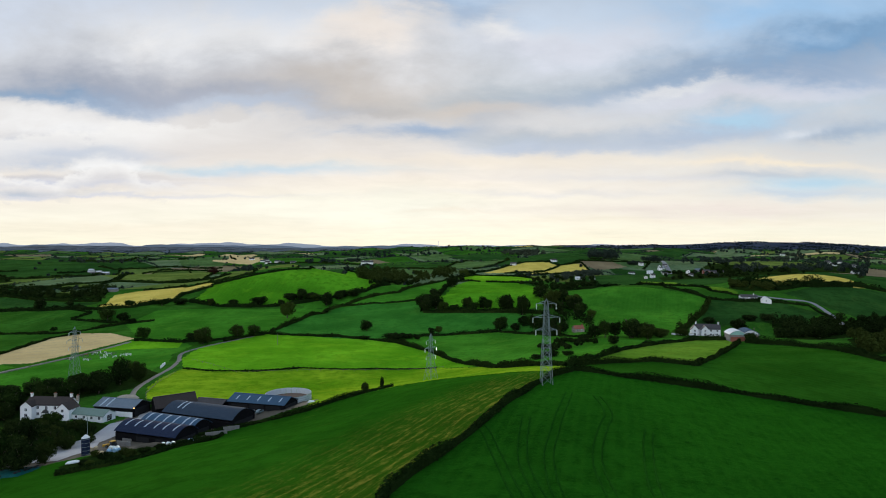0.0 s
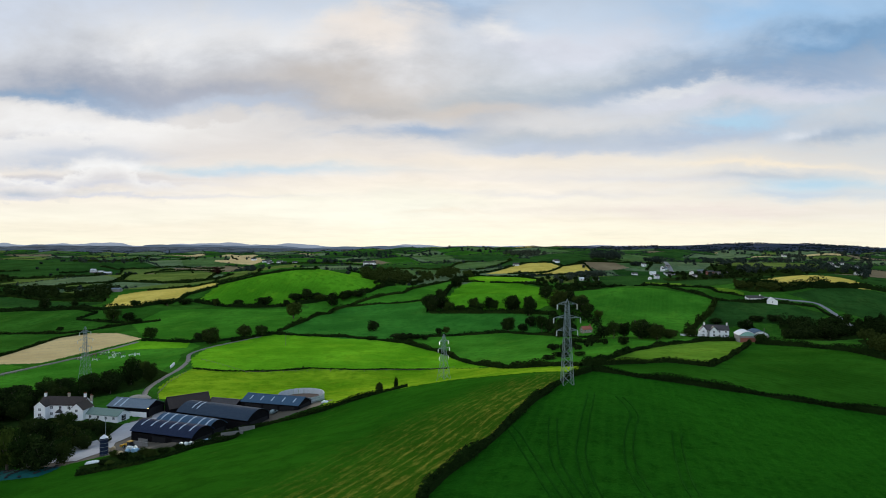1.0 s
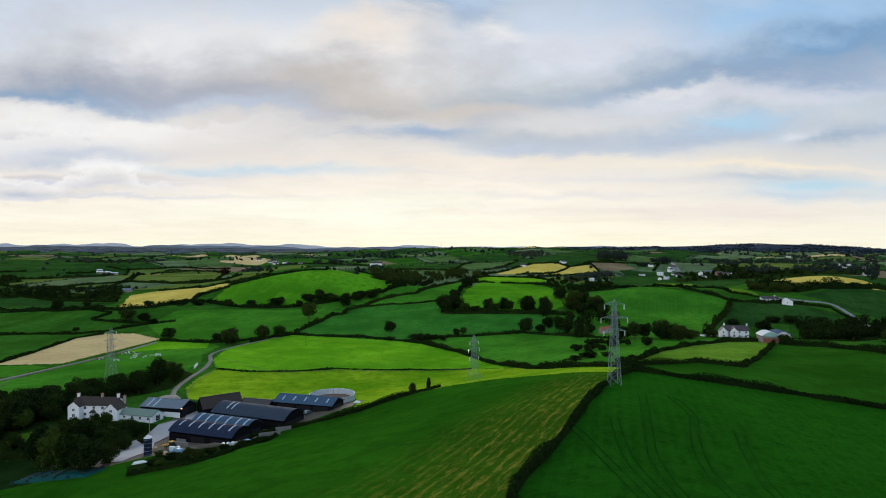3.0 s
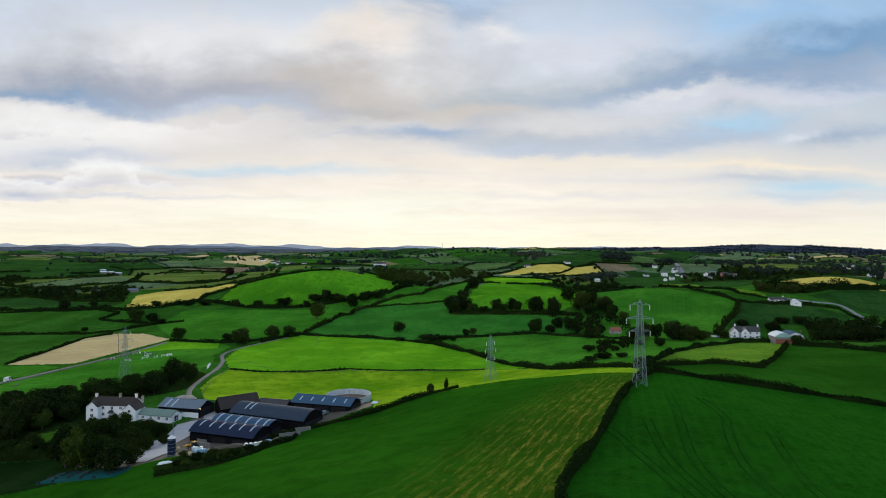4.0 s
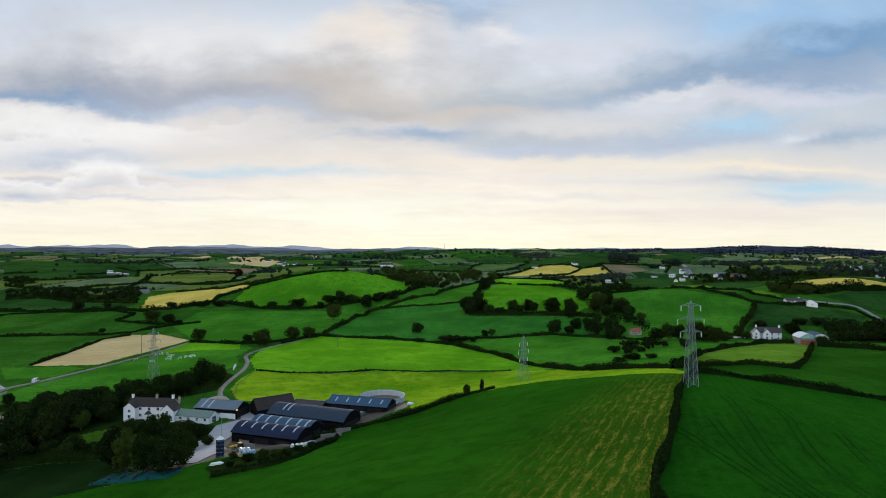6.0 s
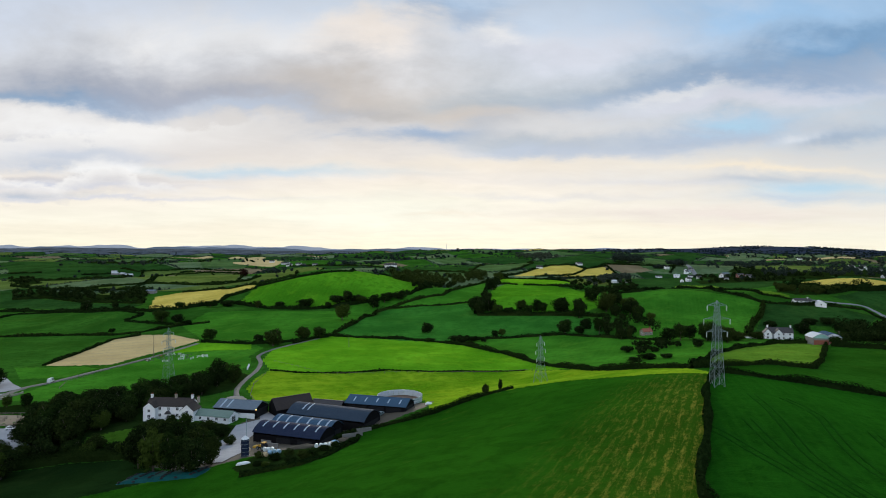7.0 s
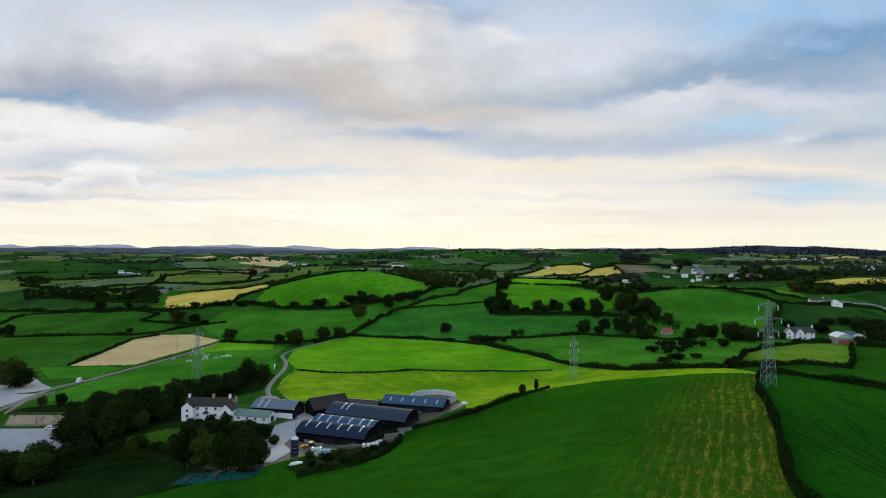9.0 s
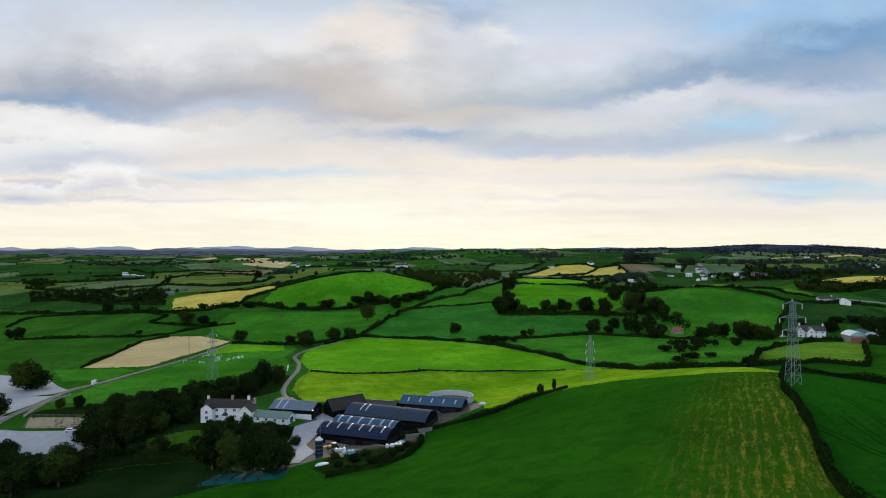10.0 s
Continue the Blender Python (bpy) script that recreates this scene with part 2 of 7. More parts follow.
# ---- materials ----
class Mat:
    """A small builder of procedural materials."""

    def __init__(self, name, rough=0.8, metal=0.0, spec=0.3):
        self.m = bpy.data.materials.new(name)
        self.m.use_nodes = True
        self.t = self.m.node_tree
        self.b = self.t.nodes["Principled BSDF"]
        self.b.inputs["Roughness"].default_value, self.b.inputs["Metallic"].default_value = rough, metal
        self.b.inputs["Specular IOR Level"].default_value = spec
        self.co = self.t.nodes.new("ShaderNodeTexCoord").outputs["Object"]

    def put(self, sock, v):
        if isinstance(v, tuple):
            sock.default_value = (*v, 1) if len(v) == 3 else v
        elif isinstance(v, (int, float)):
            sock.default_value = v
        else:
            self.t.links.new(v, sock)

    def math(self, op, a, b=0.0, c=0.0, clamp=False):
        n = self.t.nodes.new("ShaderNodeMath")
        n.operation, n.use_clamp = op, clamp
        for i, v in enumerate((a, b, c)):
            self.put(n.inputs[i], v)
        return n.outputs[0]

    def mix(self, fac, a, b, blend="MIX"):
        n = self.t.nodes.new("ShaderNodeMix")
        n.data_type, n.blend_type = "RGBA", blend
        for i, v in ((0, fac), (6, a), (7, b)):
            self.put(n.inputs[i], v)
        return n.outputs[2]

    def space(self, scale=(1, 1, 1), turn=0.0, shift=(0, 0, 0)):
        """Object space, first turned about z, then shifted, then scaled."""
        n = self.t.nodes.new("ShaderNodeMapping")
        n.inputs["Rotation"].default_value, n.inputs["Location"].default_value = (0, 0, radians(turn)), shift
        self.t.links.new(self.co, n.inputs[0])
        m = self.t.nodes.new("ShaderNodeMapping")
        m.inputs["Scale"].default_value = scale
        self.t.links.new(n.outputs[0], m.inputs[0])
        return m.outputs[0]

    def noise(self, scale, detail=4, rough=0.55, vec=None, distort=0.0):
        n = self.t.nodes.new("ShaderNodeTexNoise")
        for k, v in (("Scale", scale), ("Detail", detail), ("Roughness", rough), ("Distortion", distort)):
            n.inputs[k].default_value = v
        self.t.links.new(vec or self.co, n.inputs["Vector"])
        return n.outputs["Fac"]

    def wave(self, scale, distort=0.0, vec=None, profile="SIN", dscale=1.0):
        n = self.t.nodes.new("ShaderNodeTexWave")
        n.wave_type, n.bands_direction, n.wave_profile = "BANDS", "X", profile
        for k, v in (("Scale", scale), ("Distortion", distort), ("Detail", 2.0), ("Detail Scale", dscale)):
            n.inputs[k].default_value = v
        self.t.links.new(vec or self.co, n.inputs["Vector"])
        return n.outputs["Fac"]

    def ramp(self, v, lo, hi):
        n = self.t.nodes.new("ShaderNodeMapRange")
        n.interpolation_type = "SMOOTHSTEP"
        n.inputs["From Min"].default_value, n.inputs["From Max"].default_value = lo, hi
        self.t.links.new(v, n.inputs["Value"])
        return n.outputs[0]

    def island(self):
        return self.t.nodes.new("ShaderNodeNewGeometry").outputs["Random Per Island"]

    def own(self):
        return self.t.nodes.new("ShaderNodeObjectInfo").outputs["Random"]

    def bump(self, height, dist=0.1, strength=0.5):
        n = self.t.nodes.new("ShaderNodeBump")
        n.inputs["Distance"].default_value, n.inputs["Strength"].default_value = dist, strength
        self.t.links.new(height, n.inputs["Height"])
        self.t.links.new(n.outputs[0], self.b.inputs["Normal"])

    def nap(self, weight, tint):
        """The bloom of a grass sward against the light."""
        self.b.inputs["Sheen Weight"].default_value, self.b.inputs["Sheen Roughness"].default_value = weight, 0.36
        self.put(self.b.inputs["Sheen Tint"], tint)

    def done(self, colour):
        self.put(self.b.inputs["Base Color"], colour)
        return self.m


def grass(name, low, high, patch=0.02, turn=0.0, rows=0.0, row_gap=3.0, fleck=None):
    """Grassland: broad patches, tussocks, faint rows left by machines and dry flecks."""
    low, high = (low[0] * 1.0, low[1] * 0.96, low[2] * 1.3), (high[0] * 1.0, high[1] * 0.96, high[2] * 1.3)
    k = Mat(name, 0.95, 0.0, 0.0)
    broad, mid, tuft = k.noise(patch, 4, 0.6), k.noise(0.16, 5, 0.65), k.noise(1.6, 4, 0.7)
    # patches of grass tone, their contrast widened to imitate shading on slopes
    c = k.mix(k.ramp(broad, 0.36, 0.64), tuple(v * 0.86 for v in low), tuple(v * 1.14 for v in high))
    graze = k.noise(0.045, 6, 0.7, k.space((1, 0.55, 1), turn + 15), 0.6)
    c = k.mix(k.math("MULTIPLY", k.ramp(graze, 0.50, 0.66), 0.35), c, (high[0] * 1.9, high[1] * 1.22, high[2] * 1.2))
    c = k.mix(k.math("MULTIPLY", k.ramp(mid, 0.40, 0.66), 0.6), c, tuple(v * 0.58 for v in low))
    c = k.mix(k.math("MULTIPLY", k.ramp(tuft, 0.48, 0.7), 0.4), c, tuple(min(1, v * 1.35) for v in high))
    if rows:
        line = k.wave(1.0 / row_gap / 6.283 * 3.14159, 2.5, k.space((1, 1, 1), turn), dscale=0.05)
        c = k.mix(k.math("MULTIPLY", k.ramp(line, 0.55, 0.95), rows), c, tuple(v * 1.5 for v in high))
    if fleck:
        dry = k.noise(0.5, 6, 0.75, k.space((1, 0.22, 1), turn))
        c = k.mix(k.math("MULTIPLY", k.ramp(dry, 0.55, 0.72), fleck[3]), c, fleck[:3])
    k.bump(k.math("ADD", mid, tuft), 0.25, 0.5)
    k.nap(0.2, (high[0] * 2.0, high[1] * 1.5, high[2] * 1.0))
    return k.done(c)


MEADOW_Y = (0.27, 0.33, 0.020)
FIELDS = {
    "pasture": grass("pasture", (0.0180, 0.0820, 0.0068), (0.0310, 0.1190, 0.0100)),
    "pasture_mid": grass("pasture_mid", (0.0270, 0.1380, 0.0085), (0.0460, 0.1900, 0.0120), turn=20, rows=0.06, row_gap=6),
    "pasture_blue": grass("pasture_blue", (0.0200, 0.1180, 0.0110), (0.0330, 0.1600, 0.0150), turn=35, rows=0.12, row_gap=5),
    "pasture_bright": grass("pasture_bright", (0.0420, 0.1900, 0.0060), (0.0760, 0.2650, 0.0090), turn=10, rows=0.05, row_gap=7),
    "pasture_dark": grass("pasture_dark", (0.0130, 0.0500, 0.0080), (0.0220, 0.0740, 0.0110)),
    "pasture_olive": grass("pasture_olive", (0.062, 0.118, 0.018), (0.096, 0.156, 0.026)),
    "meadow": grass("meadow", (0.060, 0.255, 0.006), (0.120, 0.345, 0.010), turn=70, rows=0.10, row_gap=6, fleck=(0.20, 0.25, 0.008, 0.35)),
    "meadow_light": grass("meadow_light", (0.060, 0.165, 0.010), (0.098, 0.215, 0.016), turn=40, fleck=(0.2, 0.22, 0.012, 0.3)),
    "meadow_yellow": grass("meadow_yellow", (0.064, 0.235, 0.005), (0.180, 0.325, 0.010), patch=0.022, turn=75, rows=0.06, row_gap=7, fleck=(*MEADOW_Y, 0.5)),
    # distant green with the paleness of hazy air mixed into its colour
    "hazy_green": grass("hazy_green", (0.040, 0.098, 0.022), (0.066, 0.136, 0.034)),
    "rough_pasture": grass("rough_pasture", (0.0060, 0.020, 0.0036), (0.0110, 0.031, 0.0052)),
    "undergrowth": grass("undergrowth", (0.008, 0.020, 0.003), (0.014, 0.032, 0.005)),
    # distant pasture, its colour lifted to stand for haze
    "pasture_haze": grass("pasture_haze", (0.066, 0.124, 0.042), (0.100, 0.165, 0.062)),
    "lawn": grass("lawn", (0.028, 0.090, 0.006), (0.045, 0.120, 0.008)),
    "ley_dark": grass("ley_dark", (0.0110, 0.0640, 0.0036), (0.0185, 0.0880, 0.0054), turn=-25, rows=0.15, row_gap=6),
}


def front_field():
    """Grass with a mown, drying strip beside the hedge on its far side."""
    k = Mat("front_field", 0.95, 0.0, 0.0)
    broad, mid, tuft = k.noise(0.02, 4, 0.6), k.noise(0.15, 5, 0.65), k.noise(1.5, 4, 0.7)
    c = k.mix(k.ramp(broad, 0.3, 0.7), (0.0088, 0.055, 0.0034), (0.0186, 0.093, 0.0052))
    c = k.mix(k.math("MULTIPLY", k.ramp(mid, 0.42, 0.64), 0.55), c, (0.0060, 0.034, 0.002))
    c = k.mix(k.math("MULTIPLY", k.ramp(tuft, 0.50, 0.68), 0.45), c, (0.022, 0.094, 0.006))
    sep = k.t.nodes.new("ShaderNodeSeparateXYZ")
    k.t.links.new(k.co, sep.inputs[0])
    off = k.math("ADD", k.math("MULTIPLY", sep.outputs[0], -0.904), k.math("MULTIPLY_ADD", sep.outputs[1], 0.428, -50.0))
    near = k.math("MULTIPLY", k.ramp(off, 42.0, 6.0), k.ramp(sep.outputs[1], 255.0, 165.0))
    swath = k.space((1, 1, 1), 25.3)
    streak = k.noise(1.1, 8, 0.78, k.space((1.0, 0.13, 1), 25.3), 0.4)
    blot = k.noise(0.22, 8, 0.78)
    speck = k.noise(1.7, 4, 0.75)
    band = k.wave(0.125, 3.0, swath, dscale=0.25)
    mixed = k.math("ADD", k.math("MULTIPLY", streak, 0.58), k.math("ADD", k.math("MULTIPLY", blot, 0.22), k.math("MULTIPLY", speck, 0.20)))
    mixed = k.math("ADD", mixed, k.math("MULTIPLY_ADD", band, 0.045, -0.028))
    dry = k.math("MULTIPLY", near, k.ramp(mixed, 0.475, 0.635), clamp=True)
    c = k.mix(k.math("MULTIPLY", near, 0.30), c, (0.060, 0.086, 0.006))
    c = k.mix(k.math("MULTIPLY", dry, 0.72), c, (0.36, 0.28, 0.042))
    spots = k.noise(0.11, 7, 0.75, k.space((1, 0.45, 1), 60))
    c = k.mix(k.math("MULTIPLY", k.ramp(spots, 0.58, 0.72), 0.4), c, (0.075, 0.125, 0.012))
    k.bump(k.math("ADD", mid, k.math("MULTIPLY_ADD", dry, 0.5, tuft)), 0.35, 0.6)
    k.nap(0.25, (0.045, 0.20, 0.012))
    return k.done(c)


def ley_field():
    """A dense grass ley with the bent wheel tracks of a tractor."""
    k = Mat("ley_field", 0.95, 0.0, 0.0)
    broad, mid, tuft = k.noise(0.018, 4, 0.6), k.noise(0.22, 8, 0.75), k.noise(1.3, 5, 0.75)
    c = k.mix(k.ramp(broad, 0.3, 0.7), (0.0054, 0.045, 0.0032), (0.0104, 0.072, 0.0046))
    c = k.mix(k.math("MULTIPLY", k.ramp(mid, 0.42, 0.62), 0.6), c, (0.0028, 0.026, 0.0018))
    c = k.mix(k.math("MULTIPLY", k.ramp(tuft, 0.50, 0.66), 0.5), c, (0.019, 0.096, 0.006))
    swath = k.wave(0.11, 9.0, k.space((1, 1, 1), 16), dscale=0.02)
    c = k.mix(k.math("MULTIPLY", k.ramp(swath, 0.3, 0.9), 0.14), c, (0.019, 0.098, 0.006))
    drift = k.noise(0.35, 7, 0.75, k.space((0.35, 1.3, 1), -20), 0.4)
    c = k.mix(k.math("MULTIPLY", k.ramp(drift, 0.54, 0.66), 0.45), c, (0.0026, 0.020, 0.0016))
    k.bump(k.math("ADD", mid, tuft), 0.35, 0.6)
    k.nap(0.3, (0.035, 0.22, 0.014))
    return k.done(c)


def crop(name, low, high, turn, gap, earth):
    """Ripe cereal or stubble in drilled rows with tramlines."""
    k = Mat(name, 0.95, 0.0, 0.0)
    c = k.mix(k.ramp(k.noise(0.03, 5, 0.6), 0.3, 0.7), low, high)
    c = k.mix(k.math("MULTIPLY", k.ramp(k.noise(0.4, 5, 0.7), 0.45, 0.8), 0.4), c, tuple(v * 0.7 for v in low))
    line = k.wave(0.5 / gap, 1.0, k.space((1, 1, 1), turn), dscale=0.03)
    c = k.mix(k.math("MULTIPLY", k.ramp(line, 0.93, 0.99), 0.5), c, earth)
    k.bump(k.noise(3.0, 3, 0.7), 0.15, 0.4)
    return k.done(c)


FIELDS["front"], FIELDS["ley"] = front_field(), ley_field()
FIELDS["rut"] = grass("pressed_grass", (0.0064, 0.050, 0.0034), (0.0100, 0.070, 0.0044))
FIELDS["wheat"] = crop("ripe_wheat", (0.52, 0.40, 0.075), (0.66, 0.52, 0.115), 60, 18, (0.22, 0.22, 0.05))
FIELDS["stubble"] = crop("stubble", (0.50, 0.37, 0.17), (0.62, 0.47, 0.22), 72, 22, (0.40, 0.33, 0.19))
FIELDS["earth"] = crop("bare_earth", (0.17, 0.13, 0.075), (0.24, 0.19, 0.11), 30, 6, (0.12, 0.10, 0.05))


def concrete(name, low, high):
    k = Mat(name, 0.85)
    c = k.mix(k.noise(0.25, 6, 0.7), low, high)
    c = k.mix(k.math("MULTIPLY", k.ramp(k.noise(0.9, 6, 0.75), 0.5, 0.75), 0.4), c, tuple(v * 0.5 for v in low))
    k.bump(k.noise(4, 4, 0.6), 0.03, 0.4)
    return k.done(c)


FIELDS["yard"] = concrete("yard_concrete", (0.26, 0.26, 0.27), (0.44, 0.44, 0.46))
FIELDS["road"] = concrete("road_tarmac", (0.16, 0.16, 0.17), (0.24, 0.24, 0.25))
FIELDS["lane"] = concrete("lane_gravel", (0.11, 0.105, 0.09), (0.20, 0.19, 0.165))
FIELDS["sand"] = concrete("arena_sand", (0.26, 0.19, 0.12), (0.36, 0.28, 0.19))
FIELDS["dirt"] = concrete("farm_dirt", (0.055, 0.046, 0.033), (0.105, 0.088, 0.062))
# far hill ground: the blue of hazy air is painted into these colours
FIELDS["hazy_hill"] = grass("hazy_hill_land", (0.024, 0.042, 0.046), (0.085, 0.115, 0.105), patch=0.011)
FIELDS["hazy_scrub"] = grass("hazy_scrub", (0.022, 0.036, 0.046), (0.036, 0.052, 0.060), patch=0.006)
KINDS = list(FIELDS)


def leaves(name, low, high):
    k = Mat(name, 0.85, 0.0, 0.0)
    c = k.mix(k.island(), low, high)
    c = k.mix(k.math("MULTIPLY", k.noise(0.35, 3), 0.5), c, tuple(v * 0.5 for v in low))
    # one tree is darker or yellower than the next
    tree = k.own()
    c = k.mix(k.math("MULTIPLY", k.ramp(tree, 0.55, 1.0), 0.45), c, (high[0] * 1.5, high[1] * 1.25, high[2] * 0.9))
    c = k.mix(k.math("MULTIPLY", k.ramp(tree, 0.45, 0.0), 0.5), c, tuple(v * 0.6 for v in low))
    return k.done(c)


LEAF = leaves("leaf_dark", (0.006, 0.014, 0.004), (0.034, 0.055, 0.014))
LEAF_LIGHT = leaves("leaf_light", (0.010, 0.024, 0.005), (0.044, 0.076, 0.016))
LEAF_COPPER = leaves("leaf_copper", (0.024, 0.010, 0.008), (0.040, 0.018, 0.012))
# distant foliage: haze painted in as a paler, bluer leaf colour
LEAF_HAZE = leaves("leaf_haze", (0.026, 0.040, 0.032), (0.048, 0.066, 0.050))
RIDGE_LEAF_HAZE = leaves("ridge_leaf_haze", (0.018, 0.030, 0.042), (0.030, 0.046, 0.058))
HEDGE_LEAF = leaves("hedge_leaf", (0.006, 0.016, 0.004), (0.020, 0.038, 0.009))
bark = Mat("bark", 0.9)
BARK = bark.done(bark.mix(bark.noise(6, 5, 0.7), (0.05, 0.04, 0.03), (0.11, 0.09, 0.07)))

# ---- the lie of the land: broad swells with drumlins on them ----
SWELL = np.array([
    [13.3, 28.7, 41.7, 49.2, 50.5, 48.6, 46.0, 41.6, 35.5],
    [7.7, 18.7, 30.5, 39.9, 42.4, 40.2, 39.5, 34.6, 29.5],
    [4.5, 9.6, 16.8, 26.6, 35.2, 35.6, 31.6, 26.4, 24.9],
    [5.4, 5.6, 3.7, 6.5, 24.3, 42.8, 20.3, 21.4, 24.0],
    [13.3, 16.1, 6.5, 11.9, -13.1, 24.5, 23.2, 40.6, 27.2],
    [13.1, 2.9, 0.5, 17.9, 16.0, 12.3, 11.0, 1.0, 14.0],
    [2.7, 12.3, 47.4, 33.2, 44.3, 39.1, 68.3, 18.0, -0.6],
    [4.6, 35.8, 70.1, 69.6, 43.8, 34.5, 48.4, 56.6, 4.1],
    [35.4, 42.9, 16.6, -14.5, 97.8, 68.7, 59.8, 52.2, 7.6],
    [102.0, 94.1, 104.0, 109.0, 111.7, 102.8, 180.8, 85.2, 4.9],
    [227.2, 302.3, 322.1, 215.2, 87.2, 118.6, 204.6, 147.1, 39.3]])
KNOLLS = [(4, 108, 20, 18, 1.2),
         (27, 176, 17, 17, -0.9),
         (-25, 265, 45, 40, 4.5),
         (60, 200, 60, 50, 4.6),
         (120, 285, 60, 45, 1.7),
         (-70, 400, 80, 50, 5.2),
         (-110, 205, 40, 35, 3.6),
         (-220, 265, 50, 40, 2.7),
         (-55, 150, 50, 40, 2.0),
         (35, 145, 45, 40, 4.0),
         (-95, 225, 40, 30, -5.1),
         (-210, 215, 45, 35, -5.1),
         (-165, 255, 40, 30, 1.8)]
DRUMLINS = [(-190, 740, 110, 75, 33.2),
         (440, 700, 120, 90, 18.5),
         (60, 600, 75, 60, 5.7),
         (190, 650, 110, 70, 16.7),
         (-350, 625, 70, 50, 8.5),
         (255, 470, 70, 50, -8.2),
         (270, 1300, 200, 150, 23.3),
         (-600, 1250, 200, 150, -32.4),
         (1500, 3600, 700, 600, -38.0),
         (300, 600, 70, 60, 7.3),
         (-120, 640, 60, 40, -7.3),
         (-200, 675, 90, 40, -15.2),
         (30, 640, 60, 40, 9.9),
         (412, 640, 80, 50, 8.0),
         (130, 860, 120, 90, 5.1),
         (400, 1110, 150, 100, -22.9),
         (430, 705, 80, 32, 6.5)]


def spline_weights(s, n):
    q = np.clip(s, 0, 1) * (n - 3)
    i = np.minimum(np.floor(q).astype(int), n - 4)
    f = q - i
    return i, np.stack([(1 - f) ** 3 / 6, (3 * f ** 3 - 6 * f ** 2 + 4) / 6, (-3 * f ** 3 + 3 * f ** 2 + 3 * f + 1) / 6, f ** 3 / 6], -1)


def land(x, y):
    """Height of the ground at arrays x, y."""
    x, y = np.asarray(x, float), np.asarray(y, float)
    yy = np.maximum(y, 20.0)
    i, wu = spline_weights(((x + 38) / (yy + 52) + 0.8) / 1.6, SWELL.shape[1])
    j, wv = spline_weights((np.log(yy) - math.log(75.0)) / math.log(64.0), SWELL.shape[0])
    z = np.zeros(np.broadcast(x, y).shape)
    for m in range(4):
        for n in range(4):
            z = z + wu[..., m] * wv[..., n] * SWELL[j + n, i + m]
    for cx, cy, rx, ry, h in KNOLLS + DRUMLINS + SKYLINE:
        z = z + h * np.exp(-((x - cx) / rx) ** 2 - ((y - cy) / ry) ** 2)
    # drumlins without number beyond
    ramp = np.clip((y - 1350) / 500.0, 0, 1) * np.clip((4700 - y) / 600.0, 0, 1)
    a, b = x / 430.0 + 0.35 * np.sin(y / 510.0), y / 360.0 + 0.3 * np.sin(x / 640.0)
    z = z + ramp * (10.0 * np.sin(2 * np.pi * a + 0.6) * np.sin(2 * np.pi * b) + 7.0 * np.sin(2 * np.pi * a * 0.53 + 2.0) * np.sin(2 * np.pi * b * 0.61 + 1.0) - 2.0)
    # the plain sinks away beyond the last fields, so that the far ranges show over it
    return z - 22.0 * np.clip((y - 3400) / 900.0, 0, 1) * (np.clip((900 - x) / 600.0, 0, 1) + np.clip((x - 1000) / 500.0, 0, 1))


# hills on the skyline: x, y, half-width across, half-width along, height
SKYLINE = [(-2640, 4800, 190, 420, 8), (-2180, 4800, 150, 420, 4), (-1750, 4800, 190, 420, 7), (-1330, 4800, 170, 420, 1), (-3100, 4800, 260, 420, 8),
           (1600, 4700, 220, 420, 8), (2250, 4600, 260, 420, 10), (2750, 4600, 300, 420, 9), (700, 4000, 130, 200, 8), (-350, 2700, 120, 140, 10), (1050, 3000, 180, 180, 8)]


def ground_z(x, y):
    return float(land(x, y))


plots = []


def field(kind, corners):
    plots.append((kind, corners))


hedge_lines = []


def hedge(line, width, height, trees):
    hedge_lines.append((line, width, height, trees))


wood_plots = []


def wood(corners, count, height):
    """A wood: its outline, the number of its trees and their height. Near ones stand on dark undergrowth."""
    wood_plots.append((corners, count, height))
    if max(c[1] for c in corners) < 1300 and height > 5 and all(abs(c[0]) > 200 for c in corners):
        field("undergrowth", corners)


# foreground ridge
field("front", [(-12, 60), (-9.5, 101), (-6, 110), (0, 122), (8, 139), (17, 160), (26, 182), (36, 201), (44, 213), (0, 259), (-18, 263), (-36, 259), (-56, 245), (-72, 243), (-90, 236), (-100, 214), (-115, 192), (-130, 180), (-165, 168), (-200, 160), (-200, 60)])
field("ley", [(-12, 60), (-9.5, 101), (-6, 110), (0, 122), (8, 139), (17, 160), (26, 182), (36, 201), (44, 213), (47, 220), (62, 210), (83, 214), (104, 218), (122, 213), (136, 205), (145, 199), (170, 180), (200, 60)])

# behind the ridge
field("ley_dark", [(47, 220), (62, 210), (83, 214), (104, 218), (122, 213), (136, 205), (145, 199), (200, 210), (205, 282), (207, 320), (199, 349), (185, 372), (180, 370), (136, 303), (113, 271), (94, 278), (76, 268), (51, 253)])
field("meadow_light", [(51, 253), (76, 268), (94, 278), (113, 271), (136, 303), (180, 370), (184, 393), (161, 390), (128, 367), (99, 336), (76, 296), (55, 264)])
field("pasture_mid", [(-24, 488), (7, 489), (44, 491), (73, 462), (103, 422), (184, 393), (161, 390), (128, 367), (99, 336), (76, 296), (55, 264), (51, 253), (32, 294), (21, 341), (5, 378), (-10, 418), (-37, 467)])
field("meadow_yellow", [(-154, 359), (-136, 354), (-110, 357), (-85, 367), (-38, 367), (-4, 359), (21, 338), (31, 293), (50, 252), (44, 213), (0, 259), (-18, 263), (-36, 259), (-56, 245), (-62, 290), (-85, 302), (-110, 292), (-142, 290), (-154, 316), (-157, 340)])
